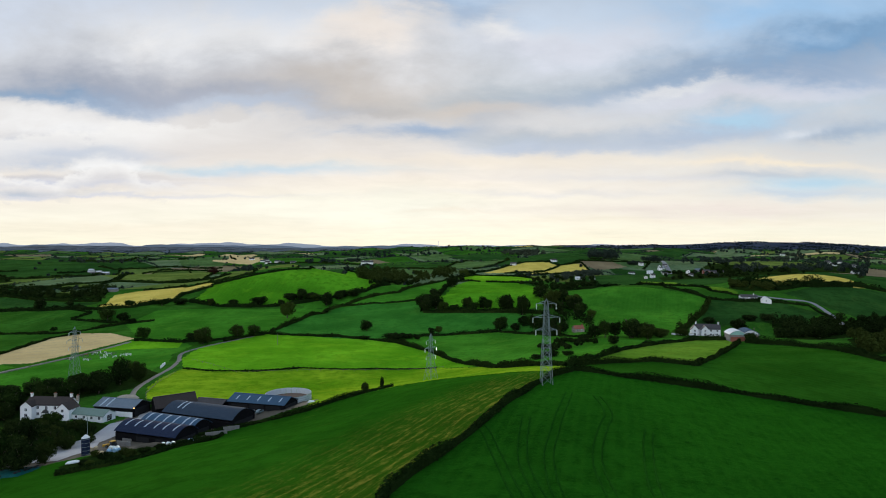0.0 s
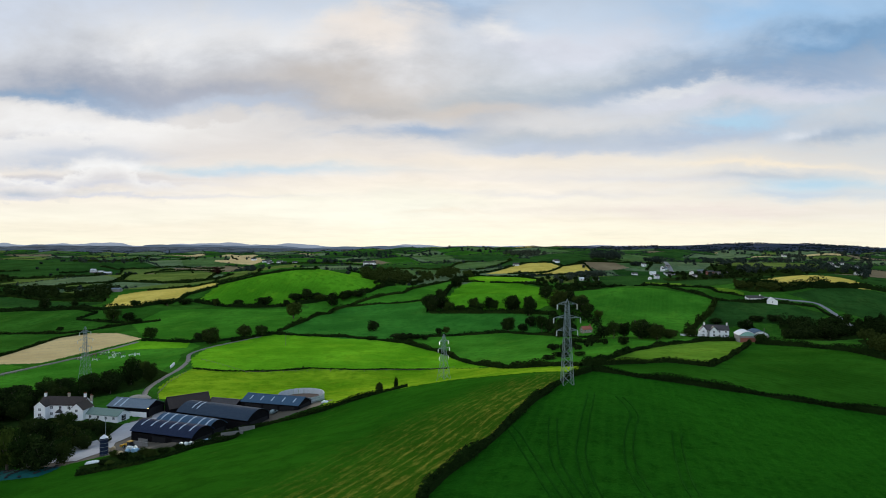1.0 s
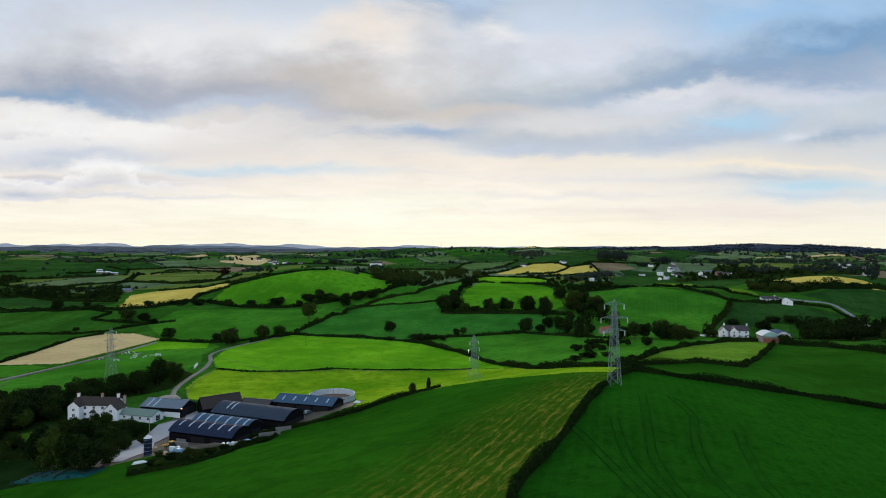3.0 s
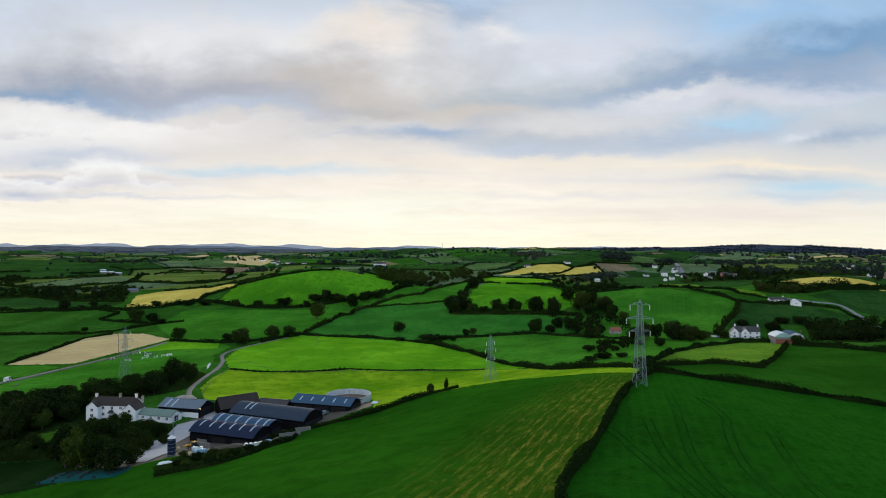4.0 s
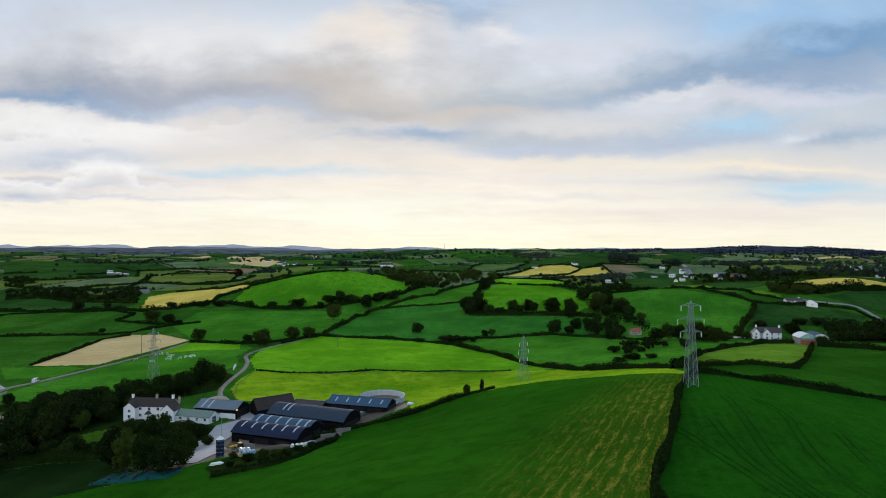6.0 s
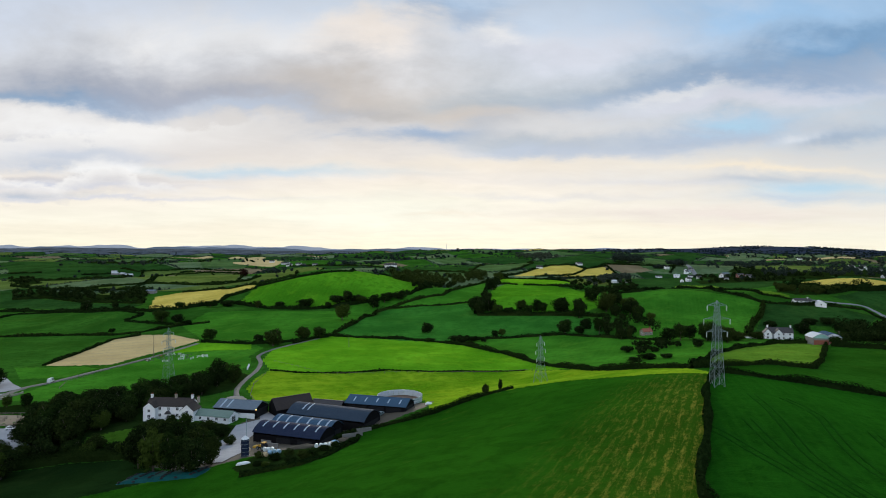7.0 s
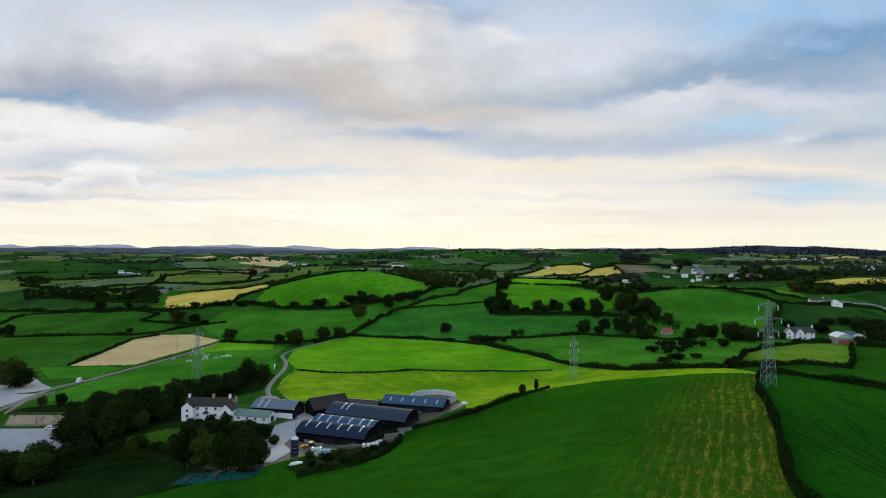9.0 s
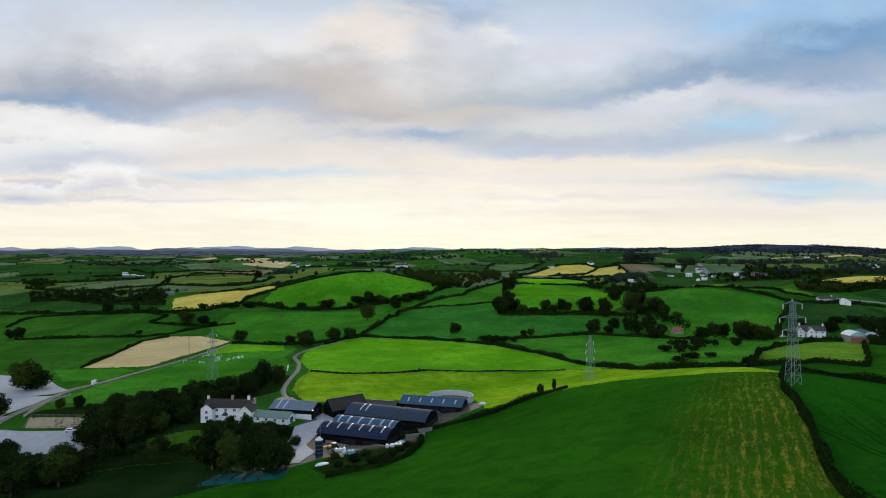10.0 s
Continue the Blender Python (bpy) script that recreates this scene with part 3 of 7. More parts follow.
field("meadow", [(-167, 388), (-171, 423), (-163, 452), (-147, 490), (-119, 487), (-83, 486), (-56, 477), (-29, 459), (-37, 467), (-10, 418), (5, 378), (21, 341), (-4, 359), (-38, 367), (-85, 367), (-110, 357), (-136, 354), (-154, 359)])
field("pasture_blue", [(-142, 501), (-131, 557), (-118, 659), (-75, 663), (-26, 650), (-10, 635), (-19, 589), (26, 574), (71, 562), (88, 523), (73, 462), (44, 491), (7, 489), (-24, 488), (-56, 477), (-119, 487)])
field("pasture_mid", [(-118, 659), (-95, 674), (-52, 706), (-24, 812), (15, 897), (-1, 740), (-10, 635), (-75, 663)])
field("pasture_bright", [(-281, 673), (-239, 657), (-197, 660), (-163, 671), (-127, 681), (-90, 698), (-70, 742), (-120, 974), (-171, 1091), (-162, 742), (-200, 726), (-240, 723), (-272, 720)])
field("pasture_mid", [(-290, 555), (-286, 608), (-233, 636), (-172, 657), (-149, 662), (-123, 653), (-131, 557), (-142, 501), (-143, 485), (-192, 462), (-232, 466)])
field("pasture_mid", [(-127, 681), (-90, 696), (-39, 804), (16, 920), (-52, 706), (-95, 674), (-120, 656), (-149, 662), (-163, 671)])
field("wheat", [(-346, 608), (-409, 755), (-389, 789), (-347, 812), (-276, 727), (-271, 716), (-298, 702), (-309, 648), (-314, 620)])
field("pasture_olive", [(-436, 810), (-379, 817), (-332, 903), (-228, 732), (-302, 1287), (-340, 1377), (-403, 1304), (-354, 945), (-400, 865)])
field("stubble", [(-303, 383), (-315, 446), (-319, 498), (-308, 516), (-278, 509), (-242, 476), (-249, 447), (-260, 414), (-264, 389)])
field("pasture", [(-466, 538), (-491, 572), (-531, 652), (-521, 665), (-427, 638), (-357, 597), (-360, 581), (-300, 558), (-342, 538), (-388, 532)])
field("pasture", [(-338, 379), (-434, 518), (-332, 518), (-323, 504), (-318, 432), (-306, 386)])
field("pasture_mid", [(-262, 288), (-264, 330), (-258, 365), (-250, 400), (-244, 425), (-238, 466), (-196, 456), (-180, 436), (-180, 404), (-172, 381), (-170, 340), (-178, 312), (-205, 318), (-222, 288)])
field("meadow", [(-242, 425), (-240, 466), (-224, 467), (-195, 453), (-187, 429), (-217, 430)])
field("pasture_mid", [(-314, 373), (-280, 383), (-266, 377), (-267, 348), (-288, 340)])
field("pasture_dark", [(-611, 737), (-664, 810), (-629, 815), (-552, 775), (-474, 725), (-396, 699), (-369, 623), (-458, 684), (-551, 709)])
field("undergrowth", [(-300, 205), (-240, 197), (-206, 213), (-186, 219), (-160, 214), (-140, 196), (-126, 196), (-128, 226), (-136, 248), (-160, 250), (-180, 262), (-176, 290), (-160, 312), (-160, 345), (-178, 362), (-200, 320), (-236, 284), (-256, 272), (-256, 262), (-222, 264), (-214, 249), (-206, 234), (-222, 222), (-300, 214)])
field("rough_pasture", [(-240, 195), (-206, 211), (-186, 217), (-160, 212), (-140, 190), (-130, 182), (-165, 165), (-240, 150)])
field("lawn", [(-178, 246), (-165, 244), (-155, 232), (-165, 228), (-190, 232), (-192, 240)])

# right-hand drumlins
field("pasture_dark", [(180, 745), (330, 722), (480, 725), (760, 900), (760, 1010), (300, 1010), (180, 900)])
field("pasture_dark", [(320, 1030), (520, 1020), (530, 1165), (320, 1180)])
field("pasture_mid", [(89, 442), (116, 555), (116, 615), (129, 645), (184, 647), (212, 643), (241, 615), (258, 592), (232, 550), (190, 483), (128, 425)])
field("pasture_dark", [(258, 586), (323, 582), (343, 555), (304, 512), (263, 524), (199, 492)])
field("wheat", [(332, 702), (345, 684), (360, 668), (395, 653), (440, 648), (458, 655), (462, 690), (455, 712), (430, 720), (390, 718), (355, 712)])
field("pasture_dark", [(344, 622), (401, 648), (520, 645), (660, 640), (600, 520), (375, 520), (364, 587)])
field("meadow_light", [(176, 660), (259, 803), (292, 758), (273, 622), (291, 603), (299, 619), (299, 700), (303, 801), (269, 830)])
field("pasture_bright", [(-10, 607), (13, 802), (41, 868), (98, 822), (125, 769), (105, 594), (79, 572), (42, 577)])
field("meadow", [(14, 921), (53, 992), (112, 959), (134, 850), (92, 834), (41, 860)])

# further off
field("pasture_olive", [(-776, 1369), (-711, 1341), (-616, 1381), (-598, 1339), (-649, 1316), (-513, 947), (-571, 1017)])
field("hazy_green", [(-668, 1538), (-1165, 3181), (-540, 1539), (-503, 1386), (-605, 1401)])
field("pasture_olive", [(-512, 811), (-476, 807), (-463, 777), (-492, 784)])
field("pasture_olive", [(-718, 940), (-624, 877), (-525, 834), (-456, 835), (-511, 878), (-598, 888)])
field("wheat", [(66, 1038), (124, 1182), (163, 1219), (207, 1209), (220, 1170), (169, 1070)])
field("wheat", [(118, 998), (185, 1099), (228, 1182), (272, 1202), (275, 1112)])
field("hazy_green", [(3, 1165), (65, 1634), (157, 1785), (138, 1285), (93, 1192), (56, 1144)])
field("earth", [(256, 1205), (279, 1227), (360, 1234), (358, 1193), (293, 1158)])
field("hazy_green", [(328, 1242), (610, 1900), (419, 1238), (388, 1183), (358, 1193)])
field("hazy_green", [(-128, 1063), (-83, 1166), (-19, 1134), (9, 1045), (-57, 973)])
field("earth", [(-256, 1455), (-197, 1686), (-130, 1597), (-141, 1353)])
field("stubble", [(-1233, 3247), (-1181, 3499), (-980, 3204), (-1004, 2958)])
field("stubble", [(-557, 1466), (-943, 2938), (-450, 1524), (-445, 1408)])
field("pasture_dark", [(-831, 1096), (-1249, 1673), (-1031, 1573), (-807, 1380), (-711, 1341), (-592, 1029)])
field("pasture_olive", [(-500, 922), (-634, 1335), (-569, 1359), (-475, 1304), (-365, 926), (-405, 879)])
field("pasture_haze", [(1245, 2317), (1967, 3469), (2142, 3600), (1605, 2564), (1310, 2245)])
field("pasture_haze", [(1020, 2319), (1708, 3532), (995, 2110)])
field("hazy_green", [(-106, 1753), (-23, 2128), (49, 1962), (-11, 1600)])
field("pasture_haze", [(-216, 2329), (-91, 2558), (0, 2312), (-80, 2031)])

# hedges of the ridge and the fields behind it
hedge([(-12, 62), (-11, 82), (-9.5, 101), (-6, 110), (0, 122), (8, 139), (17, 160), (26, 182), (36, 201), (44, 213), (47, 220)], 2.3, 1.9, 0.25)
hedge([(47, 220), (62, 210), (83, 214), (104, 218), (122, 213), (136, 205), (145, 199), (170, 190)], 3, 2.2, 0.0)
hedge([(-22, 265), (-36, 259), (-56, 245), (-72, 243), (-90, 236), (-98, 220)], 2.6, 1.8, 0.0)
hedge([(-37, 467), (-10, 418), (5, 378), (21, 341), (32, 294), (51, 253)], 3.5, 2.6, 0.0)
hedge([(51, 253), (76, 268), (94, 278), (113, 271), (136, 303), (180, 370)], 3, 2.2, 0.0)
hedge([(55, 264), (76, 296), (99, 336), (128, 367), (161, 390), (184, 393)], 3, 2.5, 0.1)
hedge([(-24, 488), (7, 489), (44, 491), (73, 462), (103, 422)], 3, 2.2, 0.15)
hedge([(-163, 452), (-147, 490), (-119, 487), (-83, 486), (-56, 477), (-29, 459), (-37, 467)], 3, 2.2, 0.0)
hedge([(-142, 501), (-131, 557), (-123, 653), (-95, 674), (-52, 706), (-24, 812), (20, 907)], 3.5, 3, 0.2)
hedge([(-118, 661), (-75, 663), (-26, 650), (-10, 635)], 2.5, 1.6, 0.0)
hedge([(-281, 673), (-239, 657), (-197, 660), (-163, 671), (-127, 681), (-90, 698), (-66, 747)], 5, 4, 0.5)
hedge([(-271, 718), (-239, 721), (-200, 726), (-162, 738), (-171, 1091), (-120, 974)], 3, 2.4, 0.1)
hedge([(-344, 604), (-331, 608), (-313, 617), (-306, 643), (-298, 700), (-270, 714)], 4, 4, 0.6)
hedge([(-389, 789), (-347, 812), (-275, 729), (-228, 729), (-302, 1287)], 3, 2.5, 0.0)
hedge([(-434, 510), (-412, 518), (-372, 523), (-333, 518), (-314, 527), (-293, 550), (-268, 564)], 3, 2.2, 0.05)
hedge([(-303, 383), (-313, 444), (-321, 498), (-306, 513)], 2.5, 1.8, 0.0)
hedge([(-295, 556), (-353, 576), (-344, 595), (-455, 663), (-517, 663), (-516, 637), (-497, 590)], 3, 2, 0.05)
hedge([(-589, 692), (-533, 685), (-446, 666), (-358, 610), (-334, 602)], 5, 3, 0.3)
hedge([(-608, 789), (-563, 787), (-490, 738), (-397, 704)], 6, 4, 0.8)
hedge([(-237, 467), (-194, 451), (-177, 454), (-143, 485)], 3, 2.2, 0.15)
hedge([(124, 648), (160, 650), (251, 783), (233, 637), (250, 610), (257, 590), (284, 580), (325, 584)], 3.5, 3, 0.1)
hedge([(257, 588), (240, 558), (213, 522), (178, 462)], 5, 5, 0.7)
hedge([(334, 693), (354, 661), (391, 643), (435, 650)], 8, 7, 1)
hedge([(185, 372), (199, 349), (207, 320), (205, 282), (230, 270)], 4, 3, 0.5)
hedge([(-154, 359), (-136, 354), (-110, 357), (-85, 367), (-38, 367), (-4, 359)], 1.4, 0.8, 0.0)
hedge([(345, 632), (400, 655), (520, 652), (660, 645)], 5, 5, 0.8)
hedge([(292, 594), (307, 582), (348, 579), (335, 515)], 3, 2, 0.0)
hedge([(-19, 586), (25, 572), (71, 562), (96, 556)], 6, 4, 0.6)
hedge([(15, 897), (-1, 740), (-10, 635), (-21, 589)], 5, 5, 0.8)
hedge([(13, 909), (51, 977), (108, 936), (133, 843)], 3, 2.5, 0.0)
hedge([(16, 850), (40, 852), (51, 842)], 3, 2.5, 0.0)
hedge([(58, 834), (98, 822), (125, 805)], 3, 2.5, 0.0)
hedge([(-581, 861), (-514, 885), (-480, 898), (-402, 872), (-373, 879), (-351, 936), (-356, 1019)], 4, 3, 0.2)
hedge([(-484, 850), (-491, 921), (-649, 1316), (-619, 1359), (-538, 1343), (-478, 1314)], 4, 3, 0.1)
hedge([(-768, 1355), (-719, 1332), (-682, 1358), (-618, 1387), (-492, 1355)], 4, 3, 0.3)
hedge([(-936, 1240), (-872, 1247)], 4, 3, 0.2)
hedge([(-731, 959), (-624, 877), (-525, 834), (-448, 833)], 5, 4, 0.5)
hedge([(-925, 1516), (-772, 1490), (-1301, 3015)], 6, 4, 0.4)
hedge([(-655, 1507), (-1165, 3181), (-556, 1634)], 5, 3, 0.3)
hedge([(-403, 1397), (-324, 1393), (-214, 1338), (-146, 1268)], 5, 3, 0.4)
hedge([(-128, 1063), (-83, 1166), (-19, 1134), (9, 1045)], 4, 3, 0.2)
hedge([(3, 1149), (62, 1593), (153, 1746), (138, 1285), (92, 1182), (55, 1132)], 4, 3, 0.2)
hedge([(255, 1200), (277, 1222), (359, 1229), (417, 1232), (387, 1179)], 5, 3, 0.2)
hedge([(173, 653), (256, 796), (288, 750), (272, 619), (291, 600)], 3, 2.5, 0.1)
hedge([(-500, 922), (-632, 1330), (-567, 1353), (-397, 1073), (-365, 926), (-405, 879), (-492, 907)], 3, 2.5, 0.0)
hedge([(46, 1021), (123, 1174), (163, 1219), (208, 1215), (224, 1176), (169, 1070), (103, 1028)], 4, 3, 0.0)
hedge([(224, 1176), (273, 1207), (275, 1104), (112, 959)], 4, 3, 0.0)
hedge([(-810, 1067), (-676, 1011), (-579, 1005), (-708, 1336)], 5, 4, 0.0)
hedge([(-783, 1235), (-747, 1294)], 4, 3, 0.0)
hedge([(-240, 197), (-206, 213), (-186, 219), (-162, 214)], 4, 3, 0.4)


# woods and scrub
wood([(-146, 1062), (-121, 1094), (-57, 973), (19, 1061), (21, 933), (-23, 856), (-78, 716), (-99, 721)], 120, 13)
wood([(-92, 724), (-55, 857), (-23, 856), (-65, 713), (-87, 703)], 40, 7)
wood([(104, 833), (142, 850), (187, 873), (219, 842), (155, 654), (121, 638), (117, 764), (101, 796)], 55, 9)
wood([(-652, 850), (-610, 857), (-539, 819), (-474, 784), (-449, 812), (-408, 733), (-474, 746), (-563, 787), (-608, 789)], 70, 9)
wood([(-831, 1096), (-809, 1123), (-691, 977), (-711, 955)], 20, 8)
wood([(329, 701), (344, 666), (372, 651), (348, 632), (309, 624), (303, 645)], 36, 7)
wood([(282, 523), (304, 512), (341, 521), (231, 369), (222, 389), (262, 482)], 60, 10)
wood([(554, 1164), (597, 1107), (713, 1177), (876, 1257), (712, 1031), (611, 1002), (510, 955), (418, 897)], 80, 11)
wood([(1081, 2020), (1510, 2463), (1663, 2341), (951, 1360), (805, 1302), (663, 1223)], 90, 12)
wood([(369, 1227), (394, 1232), (393, 1214), (368, 1205)], 8, 6)
wood([(482, 1252), (762, 1604), (707, 1301), (562, 1179), (471, 1197)], 60, 11)
wood([(230, 372), (300, 392), (360, 450), (400, 540), (330, 520), (270, 470)], 130, 9)
wood([(340, 890), (420, 880), (560, 920), (600, 1120), (540, 1230), (500, 1180), (495, 1040), (430, 1010), (360, 1040)], 85, 7)
wood([(300, 830), (420, 850), (480, 880), (400, 905), (310, 880)], 34, 6)
wood([(206, 300), (262, 296), (330, 380), (244, 368)], 45, 8)
wood([(300, 1245), (362, 1245), (362, 1264), (300, 1264)], 44, 20)
wood([(408, 1236), (440, 1236), (440, 1250), (408, 1250)], 14, 15)
wood([(-429, 2317), (-216, 2329), (-4, 2065), (-77, 1914), (-270, 1763)], 60, 11)
wood([(-329, 1416), (-209, 1516), (-196, 1403), (-302, 1347)], 30, 9)
wood([(-450, 1303), (-370, 1272), (-340, 1047)], 16, 10)
wood([(-187, 1139), (-159, 1076), (-127, 736)], 8, 9)
wood([(91, 556), (126, 555), (125, 502), (102, 443), (82, 461), (85, 511)], 16, 10)
wood([(80, 410), (96, 414), (99, 387), (73, 360), (57, 365), (59, 385)], 26, 4)
wood([(-47, 494), (-29, 488), (-20, 473), (-42, 473)], 14, 4)
wood([(642, 942), (668, 968), (849, 1217), (721, 1080)], 16, 10)
wood([(-1673, 2588), (-848, 1502), (-746, 1523), (-645, 1418), (-709, 1389), (-846, 1402)], 50, 9)
wood([(10, 877), (28, 905), (49, 1064), (51, 977), (24, 848)], 12, 9)
wood([(206, 2142), (287, 2456), (385, 2501), (378, 2212), (271, 1986)], 70, 16)
wood([(147, 837), (240, 1076), (289, 1107), (197, 821), (155, 804)], 50, 10)

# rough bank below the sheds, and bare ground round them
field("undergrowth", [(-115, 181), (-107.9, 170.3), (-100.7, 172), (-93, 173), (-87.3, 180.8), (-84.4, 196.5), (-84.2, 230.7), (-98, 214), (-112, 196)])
hedge([(-109, 170), (-100.7, 171.5), (-93, 172.6), (-87, 180.5), (-84, 196), (-84, 230), (-86, 236)], 2.6, 1.4, 0.3)
field("dirt", [(-150, 200), (-128, 182), (-112, 196), (-98, 214), (-82, 240), (-60, 262), (-56, 275), (-95, 285), (-128, 275), (-135, 250), (-128, 225)])


def inside(px, py, corners):
    """Which of the points lie inside the outline."""
    hit = np.zeros(px.shape, bool)
    n = len(corners)
    for i in range(n):
        (x0, y0), (x1, y1) = corners[i], corners[(i + 1) % n]
        if y0 == y1:
            continue
        cross = ((y0 > py) != (y1 > py)) & (px < (x1 - x0) * (py - y0) / (y1 - y0) + x0)
        hit ^= cross
    return hit


# the patchwork of small fields beyond, as cells round scattered farmsteads
rng = np.random.default_rng(7)
CELL = (230.0, 185.0)
TURN = radians(18)


def cell_space(x, y):
    return (x * math.cos(TURN) + y * math.sin(TURN)) / CELL[0], (-x * math.sin(TURN) + y * math.cos(TURN)) / CELL[1]


GRID0, GRIDN = -32, 64
seeds = np.stack(np.meshgrid(np.arange(GRIDN), np.arange(GRIDN), indexing="ij"), -1) + GRID0 + 0.5 + rng.uniform(-0.36, 0.36, (GRIDN, GRIDN, 2))
cell_kind = rng.choice(len(KINDS), (GRIDN, GRIDN), p=[{"pasture": 0.14, "hazy_green": 0.07, "pasture_dark": 0.33, "pasture_olive": 0.16,
                                                      "pasture_haze": 0.22, "stubble": 0.03, "wheat": 0.02, "earth": 0.03}.get(k, 0.0) for k in KINDS])


def patchwork(x, y):
    a, b = cell_space(x, y)
    i, j = np.floor(a).astype(int) - GRID0, np.floor(b).astype(int) - GRID0
    best, kind = np.full(x.shape, 1e9), np.zeros(x.shape, int)
    for di in (-1, 0, 1):
        for dj in (-1, 0, 1):
            ii, jj = np.clip(i + di, 0, GRIDN - 1), np.clip(j + dj, 0, GRIDN - 1)
            s = seeds[ii, jj]
            d = (s[..., 0] - a) ** 2 + (s[..., 1] - b) ** 2
            closer = d < best
            best, kind = np.where(closer, d, best), np.where(closer, cell_kind[ii, jj], kind)
    return kind


def ground_sheet():
    ys = np.concatenate([[-4800, -2500, -1200, -600, -300, -150, -60, 0, 30, 50, 62], np.geomspace(70, 4850, 940)])
    us = np.concatenate([[-36, -18, -9, -5, -3, -2, -1.4, -1.15, -1.0], np.linspace(-0.92, 0.92, 640), [1.0, 1.15, 1.4, 2, 3, 5, 9, 18, 36]])
    wide = np.maximum(ys + 52, 130.0)
    X = us[None, :] * wide[:, None] - 38
    X = np.clip(X, -9000, 9000)
    Y = np.repeat(ys[:, None], len(us), 1)
    Z = land(X, Y)
    rough = np.random.default_rng(3).normal(0, 0.06, Z.shape) * (np.abs(us) < 0.93)[None, :]
    Z = Z + rough * np.clip(Y / 200, 0.3, 2.0)
    nr, nc = Z.shape
    idx = np.arange(nr * nc).reshape(nr, nc)
    quads = np.stack([idx[:-1, :-1], idx[:-1, 1:], idx[1:, 1:], idx[1:, :-1]], -1).reshape(-1, 4)
    me = bpy.data.meshes.new("ground")
    me.vertices.add(nr * nc)
    me.vertices.foreach_set("co", np.stack([X, Y, Z], -1).astype(np.float32).ravel())
    me.loops.add(quads.size)
    me.loops.foreach_set("vertex_index", quads.astype(np.int32).ravel())
    me.polygons.add(len(quads))
    me.polygons.foreach_set("loop_start", np.arange(0, quads.size, 4, dtype=np.int32))
    me.update(calc_edges=True)
    cx = (X[:-1, :-1] + X[1:, 1:]).ravel() / 2
    cy = (Y[:-1, :-1] + Y[1:, 1:]).ravel() / 2
    kind = np.full(len(cx), KINDS.index("pasture"))
    far = cy > 800
    kind[far] = patchwork(cx[far], cy[far])
    # the farthest ground takes the colours with haze painted in
    kind[cy > 3900 + 250 * np.sin(cx / 260.0) + 120 * np.sin(cx / 97.0)] = KINDS.index("hazy_hill")
    kind[(cy > 3100 + 150 * np.sin(cx / 180.0)) & (cx > 900 - 0.15 * (cy - 3000))] = KINDS.index("hazy_scrub")
    for name, corners in plots:
        xs, yy = [c[0] for c in corners], [c[1] for c in corners]
        box = np.nonzero((cx > min(xs)) & (cx < max(xs)) & (cy > min(yy)) & (cy < max(yy)))[0]
        kind[box[inside(cx[box], cy[box], corners)]] = KINDS.index(name)
    for k in KINDS:
        me.materials.append(FIELDS[k])
    me.polygons.foreach_set("material_index", kind.astype(np.int32))
    me.polygons.foreach_set("use_smooth", np.ones(len(quads), bool))
    me.update()
    return tagged(new("ground", me), "rolling farmland of grass, wheat and stubble fields", "ground", kind="structure")


ground = ground_sheet()


def distant_range(name, y0, deep, base_h, seed, colour, label):
    """A range of hills on the horizon; the pale air between is painted in as a glow. base_h: its height over the eye.
    """
    rng = np.random.default_rng(seed)
    xs = np.linspace(-1.05 * y0, 1.05 * y0, 900)
    crest = np.ones(xs.shape)
    for k, a in ((4.7, 0.14), (9.3, 0.20), (17.0, 0.20), (29.0, 0.14), (61.0, 0.06), (117.0, 0.03)):
        crest = crest + a * np.sin(xs / y0 * k * 2.2 + rng.uniform(0, 6.28))
    crest = 80 + base_h * crest * np.clip(0.62 - 0.55 * xs / y0, 0.30, 1.0)
    rows = []
    for f in (0.0, 0.25, 0.5, 0.75, 1.0, 1.4, 2.0):
        lift = math.sin(min(f, 1.0) * math.pi / 2) if f <= 1 else max(0.0, 1.5 - f * 0.5)
        rough = rng.normal(0, 0.02, xs.shape) * base_h * (0 < f < 1)
        rows.append(np.stack([xs, np.full(xs.shape, y0 + f * deep), 40 + (crest - 40) * lift + rough], -1))
    verts = np.concatenate(rows)
    n = len(xs)
    faces = [(r * n + i, r * n + i + 1, (r + 1) * n + i + 1, (r + 1) * n + i) for r in range(len(rows) - 1) for i in range(n - 1)]
    me = bpy.data.meshes.new(name)
    me.from_pydata(verts.tolist(), [], faces)
    me.polygons.foreach_set("use_smooth", [True] * len(faces))
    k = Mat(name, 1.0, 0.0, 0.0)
    # aerial haze put into the hills as an emitted blue tint
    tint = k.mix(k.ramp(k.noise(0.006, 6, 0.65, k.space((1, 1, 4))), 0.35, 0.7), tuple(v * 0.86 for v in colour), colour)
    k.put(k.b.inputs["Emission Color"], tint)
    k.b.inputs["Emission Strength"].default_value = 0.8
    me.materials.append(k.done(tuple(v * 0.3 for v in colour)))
    return tagged(new(name, me), label, "hills", kind="structure")


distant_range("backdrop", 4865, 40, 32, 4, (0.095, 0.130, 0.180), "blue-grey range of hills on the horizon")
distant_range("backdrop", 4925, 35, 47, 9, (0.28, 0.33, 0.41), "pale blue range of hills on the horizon")


